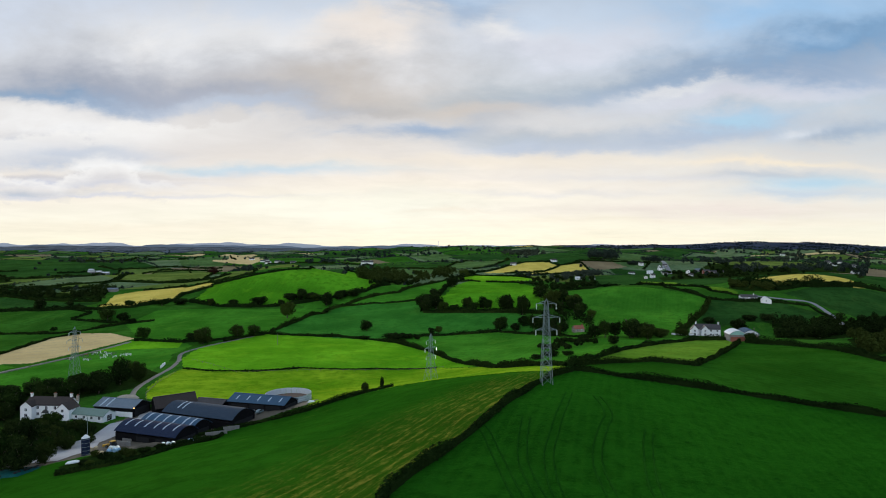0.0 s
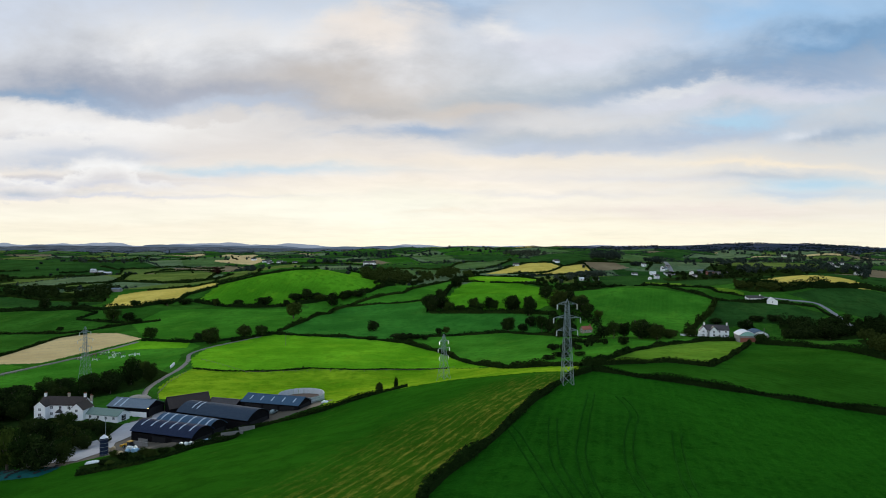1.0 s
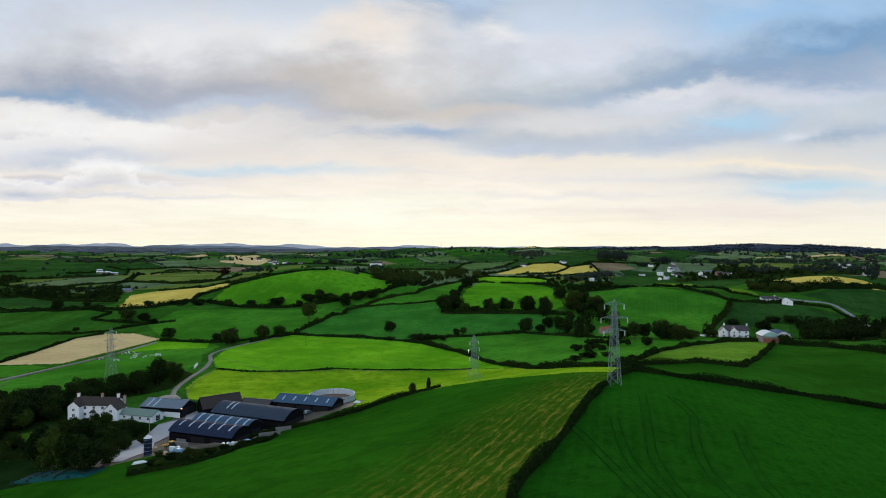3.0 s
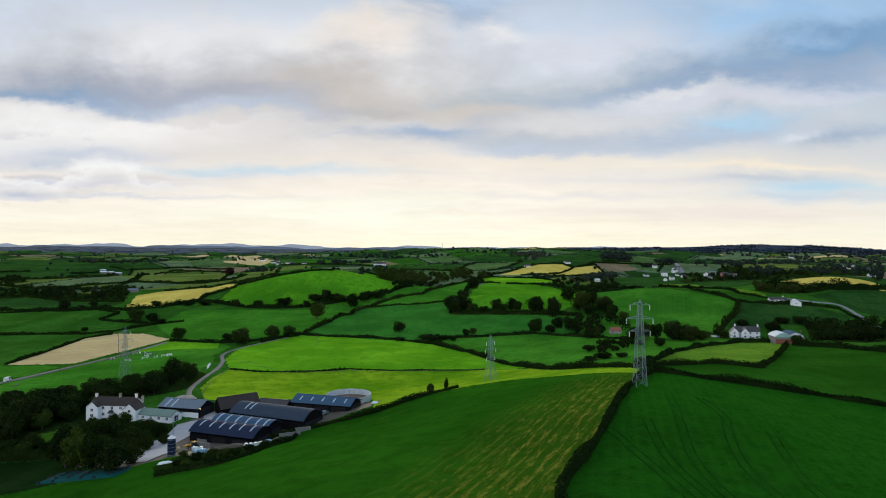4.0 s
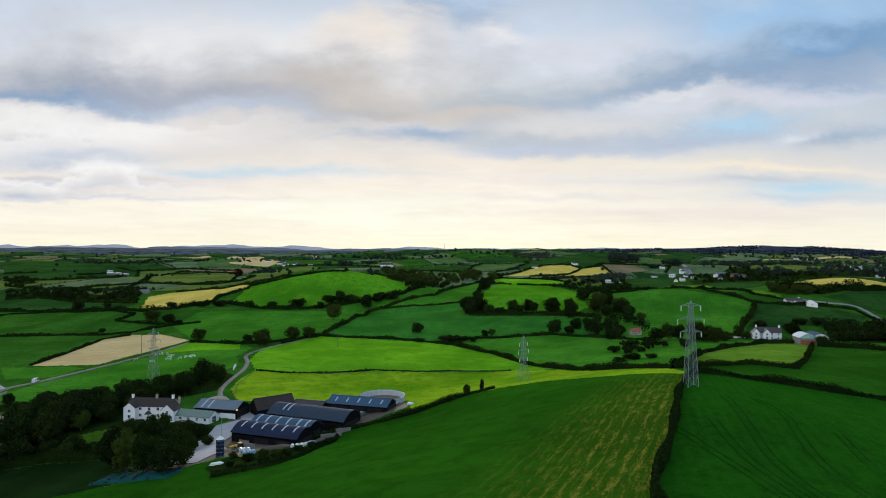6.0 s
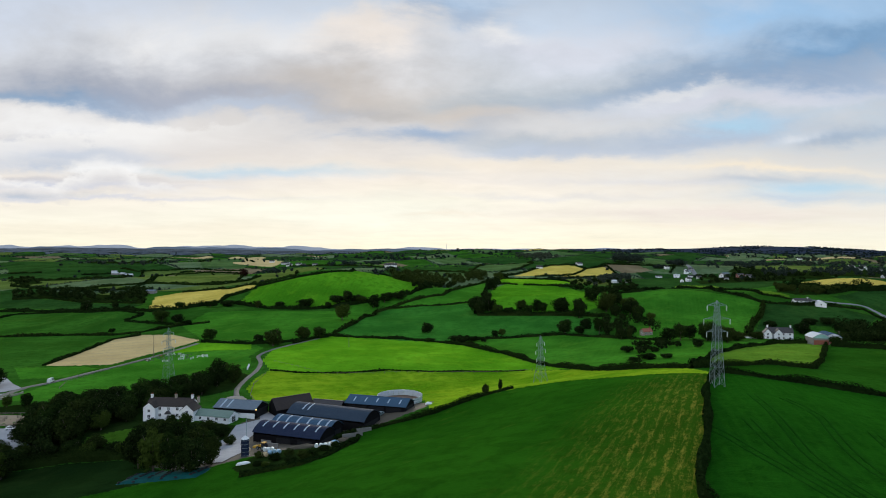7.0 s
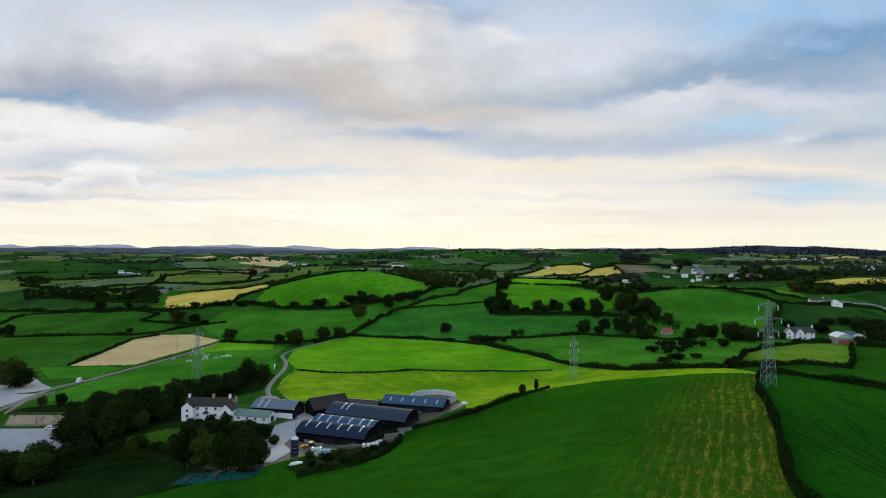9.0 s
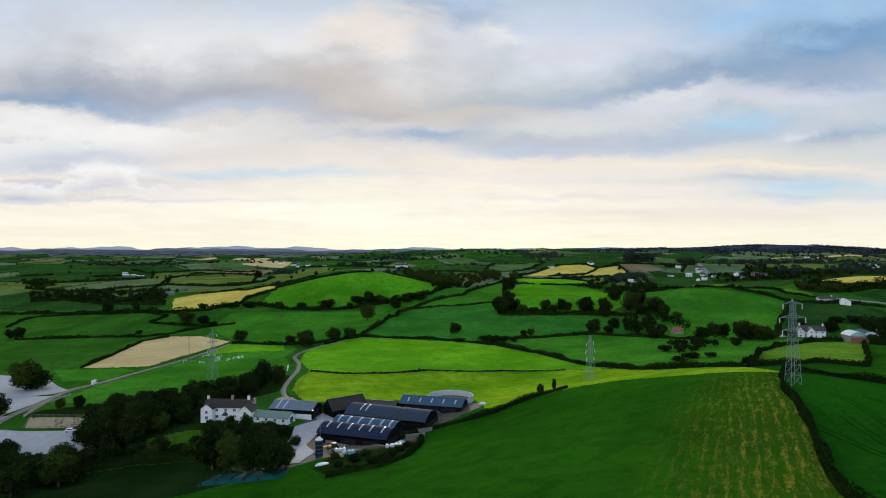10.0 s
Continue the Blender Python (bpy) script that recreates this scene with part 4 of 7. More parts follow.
def paved(name, kind, corners, label, lift=0.12, category="yard"):
    """A paved or sanded area with clean edges, laid over the ground."""
    bm = bmesh.new()
    bm.faces.new([bm.verts.new((x, y, 0)) for x, y in corners])
    bmesh.ops.triangulate(bm, faces=bm.faces[:])
    for _ in range(5):
        long = [e for e in bm.edges if e.calc_length() > 4.0]
        if not long:
            break
        bmesh.ops.subdivide_edges(bm, edges=long, cuts=1, use_grid_fill=True)
        bmesh.ops.triangulate(bm, faces=bm.faces[:])
    zs = land(np.array([v.co.x for v in bm.verts]), np.array([v.co.y for v in bm.verts])) + lift
    for v, z in zip(bm.verts, zs):
        v.co.z = z
    for f in bm.faces:
        f.smooth = True
    bmesh.ops.recalc_face_normals(bm, faces=bm.faces)
    me = bpy.data.meshes.new(name)
    bm.to_mesh(me)
    bm.free()
    me.materials.append(FIELDS[kind])
    return tagged(new(name, me), label, category, kind="structure")


def road(name, line, width, label, kind="road", lift=0.16):
    """A road along a line, smoothed, with a crowned surface and soft verges."""
    pts = [Vector((*p, 0)) for p in line]
    fine = []
    for i in range(len(pts) - 1):
        p0, p1, p2, p3 = pts[max(i - 1, 0)], pts[i], pts[i + 1], pts[min(i + 2, len(pts) - 1)]
        n = max(2, int((p2 - p1).length / 2.0))
        for q in range(n):
            t = q / n
            fine.append(0.5 * ((2 * p1) + (p2 - p0) * t + (2 * p0 - 5 * p1 + 4 * p2 - p3) * t * t + (3 * p1 - p0 - 3 * p2 + p3) * t ** 3))
    fine.append(pts[-1])
    verts, faces = [], []
    for i, p in enumerate(fine):
        d = (fine[min(i + 1, len(fine) - 1)] - fine[max(i - 1, 0)]).normalized()
        n = Vector((-d.y, d.x, 0))
        wob = 1 + 0.06 * math.sin(i * 0.9) + 0.05 * math.sin(i * 2.3)
        for k, (s, z) in enumerate(((-0.5, -0.25), (-0.46, lift), (0, lift + 0.06), (0.46, lift), (0.5, -0.25))):
            v = p + n * s * width * wob
            verts.append((v.x, v.y, ground_z(v.x, v.y) + z))
        if i:
            for k in range(4):
                a = (i - 1) * 5 + k
                faces.append((a, a + 5, a + 6, a + 1))
    me = bpy.data.meshes.new(name)
    me.from_pydata(verts, [], faces)
    me.polygons.foreach_set("use_smooth", [True] * len(faces))
    me.materials.append(FIELDS[kind])
    return tagged(new(name, me), label, "road", kind="structure")


paved("farmyard", "yard", [(-141, 212), (-131, 192), (-121, 190), (-119, 206), (-126, 222), (-125, 246), (-116, 256), (-113, 266), (-126, 272), (-131, 262), (-129, 256), (-136, 247), (-134, 230)], "pale concrete farmyard between the sheds", 0.2)
paved("arena", "sand", [(-253, 261), (-224, 261), (-219, 250.5), (-246, 248)], "brown sanded riding arena inside a low fence", category="arena")
paved("car_park", "yard", [(-262, 246), (-245, 244.5), (-216, 248), (-209, 236), (-217, 227), (-232, 221), (-262, 218), (-310, 218), (-310, 258), (-276, 262), (-262, 262)], "grey gravelled yard beside a road", 0.36)
paved("car_park", "yard", [(-330, 300), (-284, 296), (-272, 306), (-270, 316), (-282, 326), (-300, 345), (-340, 350)], "grey gravelled yard beside a road", 0.34)
paved("car_park", "yard", [(-312, 256), (-276, 260), (-266, 262), (-266, 282), (-269, 302), (-284, 299), (-330, 303), (-330, 262)], "grey tarmac forecourt joining a road and a yard", 0.30)
road("road", [(-258, 240), (-262, 257), (-264, 279), (-268, 300), (-270, 318), (-266, 335), (-261, 365), (-253, 395), (-246, 422), (-238, 462)], 3.8, "narrow grey tarmac road with worn edges", "lane")
road("lane", [(-135, 258), (-141, 276), (-150, 292), (-158, 313), (-161, 336), (-162, 360), (-166, 381), (-174, 404), (-171, 427), (-162, 451), (-146, 487), (-141, 500)], 2.7, "narrow winding farm lane with a pale surface", "lane")
road("road", [(300, 603), (331, 597), (357, 593), (353, 560), (338, 523), (330, 495)], 5.0, "grey country road below a wheat field")
road("road", [(436, 1105), (428, 1140), (440, 1200), (470, 1330)], 9, "straight grey road through the village")



def wheel_track(line):
    """Two ruts of flattened grass left by a tractor."""
    for side in (-0.95, 0.95):
        pts = [Vector((*p, 0)) for p in line]
        shifted = []
        for i, p in enumerate(pts):
            d = (pts[min(i + 1, len(pts) - 1)] - pts[max(i - 1, 0)]).normalized()
            shifted.append((p.x - d.y * side, p.y + d.x * side))
        tagged(road("wheel_rut", shifted, 0.36, "dark rut of flattened grass in the field", "rut", 0.10), category="wheel rut")


wheel_track([(43.5, 172), (43.2, 164), (42.6, 158.5), (41.2, 151), (38.3, 143.7), (34.9, 134.6), (32.2, 126.3), (30.3, 117.8), (29.7, 111.3), (29.3, 104), (29.2, 92)])
wheel_track([(36.5, 176), (32, 160), (28.2, 147.3), (24.6, 134.5), (21.6, 123.5), (20.2, 113.5), (19.6, 103), (20.4, 92)])
wheel_track([(19.9, 145.2), (17.2, 130.6), (15.6, 117.5), (15.9, 106.1), (17.2, 93)])
wheel_track([(49, 144), (45.1, 133.3), (40.4, 117.6), (38.3, 107.1), (37.6, 94)])
wheel_track([(8.6, 140), (9.7, 133.8), (10.4, 124), (11.1, 115.5), (11.7, 107.8), (12.6, 99)])

# ---- trees, hedges and woods ----
def quad_mesh(name, centres, normals, sizes, mats, rng, stretch=1.25):
    """Many small leaf clumps: bent four-cornered pieces facing the given ways."""
    n = len(centres)
    a = np.cross(normals, rng.normal(size=(n, 3)))
    a /= np.linalg.norm(a, axis=1, keepdims=True) + 1e-9
    b = np.cross(normals, a)
    s = sizes[:, None]
    j = lambda: rng.uniform(0.55, 1.2, (n, 1))
    corners = np.stack([centres + a * s * stretch * j() * 0.6, centres + b * s * j() * 0.6 + normals * s * 0.12,
                        centres - a * s * stretch * j() * 0.6, centres - b * s * j() * 0.6 - normals * s * 0.12], 1)
    me = bpy.data.meshes.new(name)
    me.vertices.add(n * 4)
    me.vertices.foreach_set("co", corners.astype(np.float32).ravel())
    me.loops.add(n * 4)
    me.loops.foreach_set("vertex_index", np.arange(n * 4, dtype=np.int32))
    me.polygons.add(n)
    me.polygons.foreach_set("loop_start", np.arange(0, n * 4, 4, dtype=np.int32))
    me.update(calc_edges=True)
    for m in mats:
        me.materials.append(m)
    return me


def unit(v):
    return v / (np.linalg.norm(v, axis=-1, keepdims=True) + 1e-9)


def crown_cloud(rng, count, lobes, radius, base, top, size):
    """Places, ways and sizes of the leaf clumps of a crown: several lobes, hollow inside, ragged outside."""
    mid, half = (base + top) / 2, (top - base) / 2
    k = np.arange(lobes) + 0.5
    zc = 1 - 2.0 * k / lobes
    turn = k * 2.39996 + rng.uniform(0, 6.28)
    flat = np.sqrt(np.clip(1 - zc ** 2, 0, 1))
    d = unit(np.stack([flat * np.cos(turn), flat * np.sin(turn), zc], 1) + rng.normal(size=(lobes, 3)) * 0.3)
    lc = d * np.array([radius, radius, half]) * rng.uniform(0.42, 0.74, (lobes, 1)) + np.array([0, 0, mid])
    lr = rng.uniform(0.26, 0.46, lobes) * min(radius, half)
    lc[0], lr[0] = (0, 0, mid), min(radius, half) * 0.72
    which = rng.choice(lobes, count, p=lr ** 2 / (lr ** 2).sum())
    out = unit(rng.normal(size=(count, 3)))
    r = lr[which] * rng.uniform(0.66, 1.08, count) * np.where(rng.uniform(size=count) < 0.05, rng.uniform(1.0, 1.25, count), 1.0)
    c = lc[which] + out * r[:, None] * np.array([1.0, 1.0, 0.92])
    face = unit(out + rng.normal(size=(count, 3)) * 0.55)
    return c, face, size * rng.uniform(0.45, 1.3, count)


def limb(bm, a, b, r0, r1, sides=6):
    """A tapered round member from a to b."""
    a, b = Vector(a), Vector(b)
    d = (b - a)
    m = Matrix.Translation((a + b) / 2) @ d.to_track_quat("Z", "Y").to_matrix().to_4x4()
    bmesh.ops.create_cone(bm, cap_ends=True, segments=sides, radius1=r0, radius2=r1, depth=d.length, matrix=m)


def link(name, bm, material):
    me = bpy.data.meshes.new(name)
    bm.to_mesh(me)
    bm.free()
    me.materials.append(material)
    return me


def part(name, data, material=None, parent=None, label=""):
    """One mesh object under a thing or a part."""
    if isinstance(data, bmesh.types.BMesh):
        data = link(name, data, material)
    ob = new(name, data)
    if parent is not None:
        ob.parent = parent
    if label:
        ob["label"] = label
    return ob


def make_tree(seed, height, width, clumps, size, leaf, label, name="tree", shape=0.22):
    rng = np.random.default_rng(seed)
    tree = tagged(new(name), label, "tree")
    bm = bmesh.new()
    lean = rng.uniform(-0.4, 0.4, 2)
    fork = height * 0.45
    limb(bm, (0, 0, -0.6), (lean[0], lean[1], fork), height * 0.035, height * 0.02, 8)
    for k in range(6):
        a = k * 1.05 + rng.uniform(-0.3, 0.3)
        z0 = height * rng.uniform(0.25, 0.45)
        r = width * rng.uniform(0.2, 0.38)
        limb(bm, (lean[0] * z0 / fork, lean[1] * z0 / fork, z0), (math.cos(a) * r, math.sin(a) * r, height * rng.uniform(0.55, 0.85)), height * 0.014, height * 0.004, 5)
    part("trunk", bm, BARK, tree)
    c, f, s = crown_cloud(rng, clumps, 22, width / 2, height * shape * -0.1, height, size)
    part("crown", quad_mesh("crown", c, f, s, [leaf], rng), None, tree)
    return tree


BROAD = [make_tree(11, 12, 11, 2400, 0.62, LEAF, "broad leafy tree standing in a field hedge"),
         make_tree(12, 12, 12, 2400, 0.66, LEAF, "broad leafy tree standing in a field hedge"),
         make_tree(13, 12, 10, 2200, 0.60, LEAF_LIGHT, "lighter green leafy tree beside a field hedge"),
         make_tree(14, 12, 13, 2600, 0.66, LEAF, "broad leafy tree standing in a field hedge")]
DENSE = [make_tree(21, 12, 11, 4200, 0.50, LEAF, "dense dark leafy tree beside the farm"),
         make_tree(22, 12, 12, 4600, 0.52, LEAF, "dense dark leafy tree beside the farm"),
         make_tree(23, 12, 10, 4000, 0.48, LEAF_LIGHT, "lighter green leafy tree beside the farm")]
COPPER = make_tree(31, 12, 12, 1200, 0.9, LEAF_COPPER, "dark copper-leaved beech tree in a hedge")
first_place = {}


def plant(kinds, rows, group):
    """Trees at x, y with their height and width: copies of a few kinds; the models themselves take the first places at the end."""
    rng = random.Random(len(rows))
    for x, y, h, w in rows:
        src = kinds[rng.randrange(len(kinds))]
        w = max(w, h * 0.4)
        m = pose(x, y, ground_z(x, y) - 0.2, 0, 0, rng.uniform(0, 360)) @ Matrix.Diagonal((w / 11, w / 11, h / 12, 1))
        src["group"] = group
        if src.name not in first_place:
            first_place[src.name] = m
        else:
            copy_thing(src, m)


FIELD_TREES = [(-440, 664, 14.8, 12.3), (-419, 683, 6.3, 8.9), (-313, 566, 14.7, 17.8), (-299, 567, 9.5, 11.6), (-285, 556, 5.2, 9.3), (-341, 532, 4.9, 6.9),
               (-231, 468, 12.2, 13.0), (-175, 442, 13.9, 14.7), (-191, 460, 6.8, 8.5), (-160, 473, 11.4, 12.3), (-149, 479, 10.7, 12.4), (-146, 569, 17.9, 17.9),
               (-128, 666, 17.3, 13.6), (-202, 668, 11.1, 21.0), (-230, 667, 7.4, 12.4), (-252, 660, 9.8, 8.6), (-319, 619, 8.0, 12.6), (-295, 638, 8.3, 17.7),
               (-285, 659, 7.3, 18.3), (-177, 665, 8.6, 8.6), (-158, 680, 13.9, 12.6), (-148, 678, 10.1, 15.1), (-114, 682, 10.1, 15.2), (-102, 685, 8.9, 16.5)]
MID_TREES = [(-65, 514, 10.5, 10.5), (-62, 479, 3.6, 10.7), (-40, 480, 5.3, 17.8), (-29, 482, 4.5, 10.7), (-4, 499, 7.4, 7.4), (-10, 497, 6.5, 6.5),
             (-17, 588, 15.3, 13.1), (-9, 616, 17.1, 13.7), (0, 582, 11.9, 12.9), (10, 578, 8.6, 11.8), (29, 578, 9.6, 10.7), (42, 576, 11.8, 10.7),
             (60, 573, 13.8, 15.9), (74, 565, 17.8, 12.6), (46, 495, 10.1, 12.8), (58, 493, 7.3, 9.1), (78, 483, 11.6, 10.7), (85, 473, 9.6, 8.8),
             (92, 467, 9.5, 8.7), (121, 564, 15.7, 17.8), (116, 593, 15.4, 14.3), (101, 578, 13.9, 12.9), (127, 556, 10.3, 11.3), (130, 534, 9.9, 9.9)]
RIGHT_TREES = [(127, 414, 15.4, 15.4), (121, 428, 11.9, 11.9), (138, 413, 11.5, 13.8), (226, 517, 6.7, 11.5), (242, 498, 11.1, 13.9), (190, 376, 6.9, 8.3),
               (263, 471, 8.7, 15.7), (273, 466, 9.5, 15.6), (280, 458, 10.2, 17.0), (238, 384, 10.7, 14.2), (265, 527, 5.9, 14.6), (279, 526, 6.8, 14.6)]
FARM_TREES = [(-227, 284, 4.7, 7.9), (-217, 290, 5.9, 9.1), (-208, 292, 7.6, 10.8), (-199, 297, 7.1, 9.9), (-192, 301, 8.9, 11.1), (-185, 306, 10.2, 12.5),
              (-174, 308, 12.0, 12.6), (-171, 321, 15.5, 11.9), (-177, 346, 9.6, 9.6), (-160, 226, 8, 9), (-153, 222, 10, 10), (-146, 217, 11, 10),
              (-139, 214, 9, 9), (-158, 212, 10, 10), (-150, 207, 10, 10), (-143, 203, 9, 9), (-136, 206, 7, 8), (-155, 234, 7, 8)]
GARDEN_TREES = [(-146, 230, 7, 7), (-139, 224, 6, 7), (-150, 239, 4.5, 6), (-160, 239, 5, 7), (-134, 216, 5, 6), (-171, 248, 3.5, 4), (-163, 249, 4.5, 4.5),
                (-205, 238, 11, 12), (-212, 246, 11, 12), (-198, 245, 10, 11), (-203, 254, 11, 12), (-194, 256, 10, 11), (-210, 262, 10, 11), (-188, 266, 10, 11),
                (-199, 270, 10, 11), (-182, 276, 10, 10), (-206, 280, 8, 10), (-192, 284, 9, 10)]
SCRUB_TREES = [(-110, 192, 2.2, 3.5), (-103, 184, 2.6, 4.5), (-97, 179, 2.4, 4.5), (-94, 182, 3.0, 4.0), (-91.6, 185.4, 2.6, 4.5), (-104, 178, 1.8, 3.5), (-100, 190, 2.4, 4.0), (-90, 193, 2.2, 3.8), (-107, 180, 1.8, 3.0), (-88, 203, 2.2, 4.0),
               (-190, 246, 9, 10), (-184, 254, 8, 9), (-195, 236, 8, 9), (-180, 266, 8, 8), (-230, 216, 7, 9), (-242, 218, 7, 9), (-205, 221, 7, 9), (-183, 225, 5, 7),
               (-215, 224, 7, 9), (-250, 216, 6, 9), (-172, 222, 5, 7), (-166, 218, 6, 7), (-223, 262, 6, 7), (-230, 268, 5, 7), (-172, 303, 9, 9), (-157, 220, 8, 8), (-130, 222, 4, 5)]
LEFT_TREES = [(-287, 317, 11.1, 17.0), (-248, 274, 6.3, 5.1), (-241, 277, 6.4, 5.6), (-268, 262, 11.0, 12.3), (-216, 209, 9.7, 11.6), (-207, 209, 11.6, 11.6),
              (-178, 288, 10, 10), (-217, 254, 9, 10), (-222, 270, 8, 9), (-180, 300, 11, 11), (-187, 312, 9, 11), (-165, 330, 11, 9),
              (-228, 284, 6, 8), (-235, 222, 8, 10), (-198, 222, 8, 10), (-190, 226, 6, 8), (-225, 214, 8, 9), (-198, 306, 8, 10), (-442, 517, 9.6, 11.5), (-435, 517, 11.5, 9.6), (-34, 263, 5.2, 3.6), (-27, 268, 5.6, 2.2)]
HILLSIDE_TREES = [(23, 584, 13.3, 11.7), (38, 580, 14.1, 10.6), (59, 573, 16.6, 15.3), (72, 554, 18.9, 12.0), (47, 495, 14.3, 12.4), (72, 485, 15.5, 11.3), (67, 510, 10.8, 10.2), (79, 448, 9.5, 8.2), (85, 448, 9.5, 4.5),
                  (102, 575, 21.0, 19.2), (97, 611, 13.9, 16.3), (122, 575, 15.7, 19.2), (123, 551, 13.4, 12.9), (106, 560, 11.1, 12.2), (106, 425, 10.3, 12.1), (112, 422, 14.1, 10.5), (128, 412, 13.2, 15.1),
                  (134, 399, 11.6, 12.7), (105, 376, 6.3, 8.8), (-19, 601, 16.5, 21.1), (-7, 596, 13.6, 15.9), (12, 790, 16.8, 15.8), (30, 904, 16.5, 19.6), (-142, 677, 9.3, 15.8), (-170, 678, 9.3, 18.1), (-117, 678, 9.3, 15.8),
                  (148, 414, 7.5, 11.7), (167, 425, 6.5, 10.6), (58, 328, 4.0, 10.9), (50, 326, 3.4, 8.2), (66, 323, 3.4, 8.1)]
FRONT_TREES = [(-151, 198, 15.0, 11.4), (-142, 189, 15.4, 10.9), (-134, 185, 14.4, 10.6), (-127, 182, 10.4, 10.1), (-125, 190, 7.4, 6.7), (-147, 214, 11.9, 11.5), (-158, 224, 11.4, 10.8), (-141, 215, 9.6, 9.6), (-153, 239, 9.3, 6.6),
               (-168, 240, 6.2, 8.4), (-137, 234, 5.2, 6.9), (-146, 241, 4.5, 9.4), (-169, 230, 4.3, 6.4), (-132, 212, 5.9, 5.9)]
COPSE_TREES = [(-208, 243, 14.0, 14.0), (-205, 230, 14.5, 13.2), (-196, 234, 14.7, 13.4), (-195, 247, 13.3, 14.2), (-192, 255, 12.3, 13.7), (-188, 262, 12.1, 12.6), (-217, 248, 11.0, 12.0), (-214, 263, 10.2, 12.7), (-210, 271, 9.0, 13.0),
               (-201, 198, 13.2, 14.7), (-209, 199, 11.4, 11.4), (-200, 204, 11.0, 9.8), (-208, 186, 10.7, 10.7), (-290, 313, 18.6, 18.6), (-213, 235, 10.9, 10.9), (-200, 277, 9.7, 12.8), (-195, 289, 11.8, 11.8), (-182, 228, 6.3, 8.4),
               (-190, 227, 5.3, 8.4), (-169, 220, 3.7, 8.2)]
plant(BROAD, HILLSIDE_TREES + FIELD_TREES + MID_TREES + RIGHT_TREES, "field trees")
plant(DENSE, FRONT_TREES + COPSE_TREES + FARM_TREES + GARDEN_TREES + SCRUB_TREES + LEFT_TREES, "trees round the farm")
plant([COPPER], [(-381, 1010, 14, 16)], "field trees")
for model in BROAD + DENSE + [COPPER]:
    model.matrix_basis = first_place[model.name]


def build_hedge(line, width, height, trees, seed):
    """A hedge: a solid thorny core under a coat of leaf clumps, uneven in height, with a few saplings."""
    rng = np.random.default_rng(seed)
    pts = np.array(line, float)
    seg = np.linalg.norm(np.diff(pts, axis=0), axis=1)
    along = np.concatenate([[0], np.cumsum(seg)])
    total = along[-1]
    dist = float(np.mean(pts[:, 1]))
    size = float(np.clip(dist / 480.0, 0.34, 2.2))
    n = int(total * width * 1.1 / size ** 2 * 2.5)
    s = rng.uniform(0, total, n)
    tall = 1 + 0.28 * np.sin(s / 9 + seed) + 0.2 * np.sin(s / 3.7 + 2 * seed) + 0.15 * np.sin(s / 23)
    gap = rng.uniform(0, 1, n) < 0.97
    phi = rng.uniform(0, math.pi, n)
    out = np.stack([np.cos(phi), np.sin(phi)], 1)
    w = out[:, 0] * width / 2 * (0.8 + 0.25 * np.sin(s / 5 + seed)) * rng.uniform(0.75, 1.08, n)
    z = np.maximum(out[:, 1], 0.0) ** 0.7 * height * tall * rng.uniform(0.72, 1.08, n)
    sap = trees * 0.5
    bump = (np.sin(s / 6.1 + seed * 1.7) * np.sin(s / 14.3 + seed) > 0.35) * sap
    z = z * (1 + bump * 1.0)
    cx, cy = np.interp(s, along, pts[:, 0]), np.interp(s, along, pts[:, 1])
    k = np.clip(np.searchsorted(along, s, side="right") - 1, 0, len(seg) - 1)
    d = np.diff(pts, axis=0)[k] / np.maximum(seg[k], 1e-6)[:, None]
    nx, ny = -d[:, 1], d[:, 0]
    x, y = cx + nx * w, cy + ny * w
    c = np.stack([x, y, land(x, y) + z], 1)[gap]
    f = unit(np.stack([nx * out[:, 0], ny * out[:, 0], out[:, 1] + 0.2], 1)[gap] + rng.normal(size=(int(gap.sum()), 3)) * 0.5)
    ob = tagged(new("hedge", quad_mesh("hedge", c, f, size * rng.uniform(0.6, 1.25, len(c)), [HEDGE_LEAF], rng)),
                "dark green overgrown field hedge" if height < 3.5 else "tall dark green hedgerow with saplings", "hedge", "field hedges")
    # the core
    m = max(4, int(total / 2.0))
    s = np.linspace(0, total, m)
    tall = 1 + 0.28 * np.sin(s / 9 + seed) + 0.2 * np.sin(s / 3.7 + 2 * seed)
    cx, cy = np.interp(s, along, pts[:, 0]), np.interp(s, along, pts[:, 1])
    k = np.clip(np.searchsorted(along, s, side="right") - 1, 0, len(seg) - 1)
    d = np.diff(pts, axis=0)[k] / np.maximum(seg[k], 1e-6)[:, None]
    prof = np.array(((-0.34, -0.3), (-0.28, 0.5), (0.0, 0.78), (0.28, 0.5), (0.34, -0.3)))
    vx = cx[:, None] - d[:, 1:2] * prof[None, :, 0] * width
    vy = cy[:, None] + d[:, 0:1] * prof[None, :, 0] * width
    vz = land(vx, vy) + prof[None, :, 1] * height * tall[:, None]
    verts = np.stack([vx, vy, vz], -1).reshape(-1, 3).tolist()
    faces = [(i * 5 + q, i * 5 + q + 1, i * 5 + q + 6, i * 5 + q + 5) for i in range(m - 1) for q in range(4)]
    me = bpy.data.meshes.new("core")
    me.from_pydata(verts, [], faces)
    me.materials.append(HEDGE_LEAF)
    part("core", me, None, ob)


for number, (line, width, height, trees) in enumerate(hedge_lines):
    build_hedge(line, width, height, trees, number + 40)


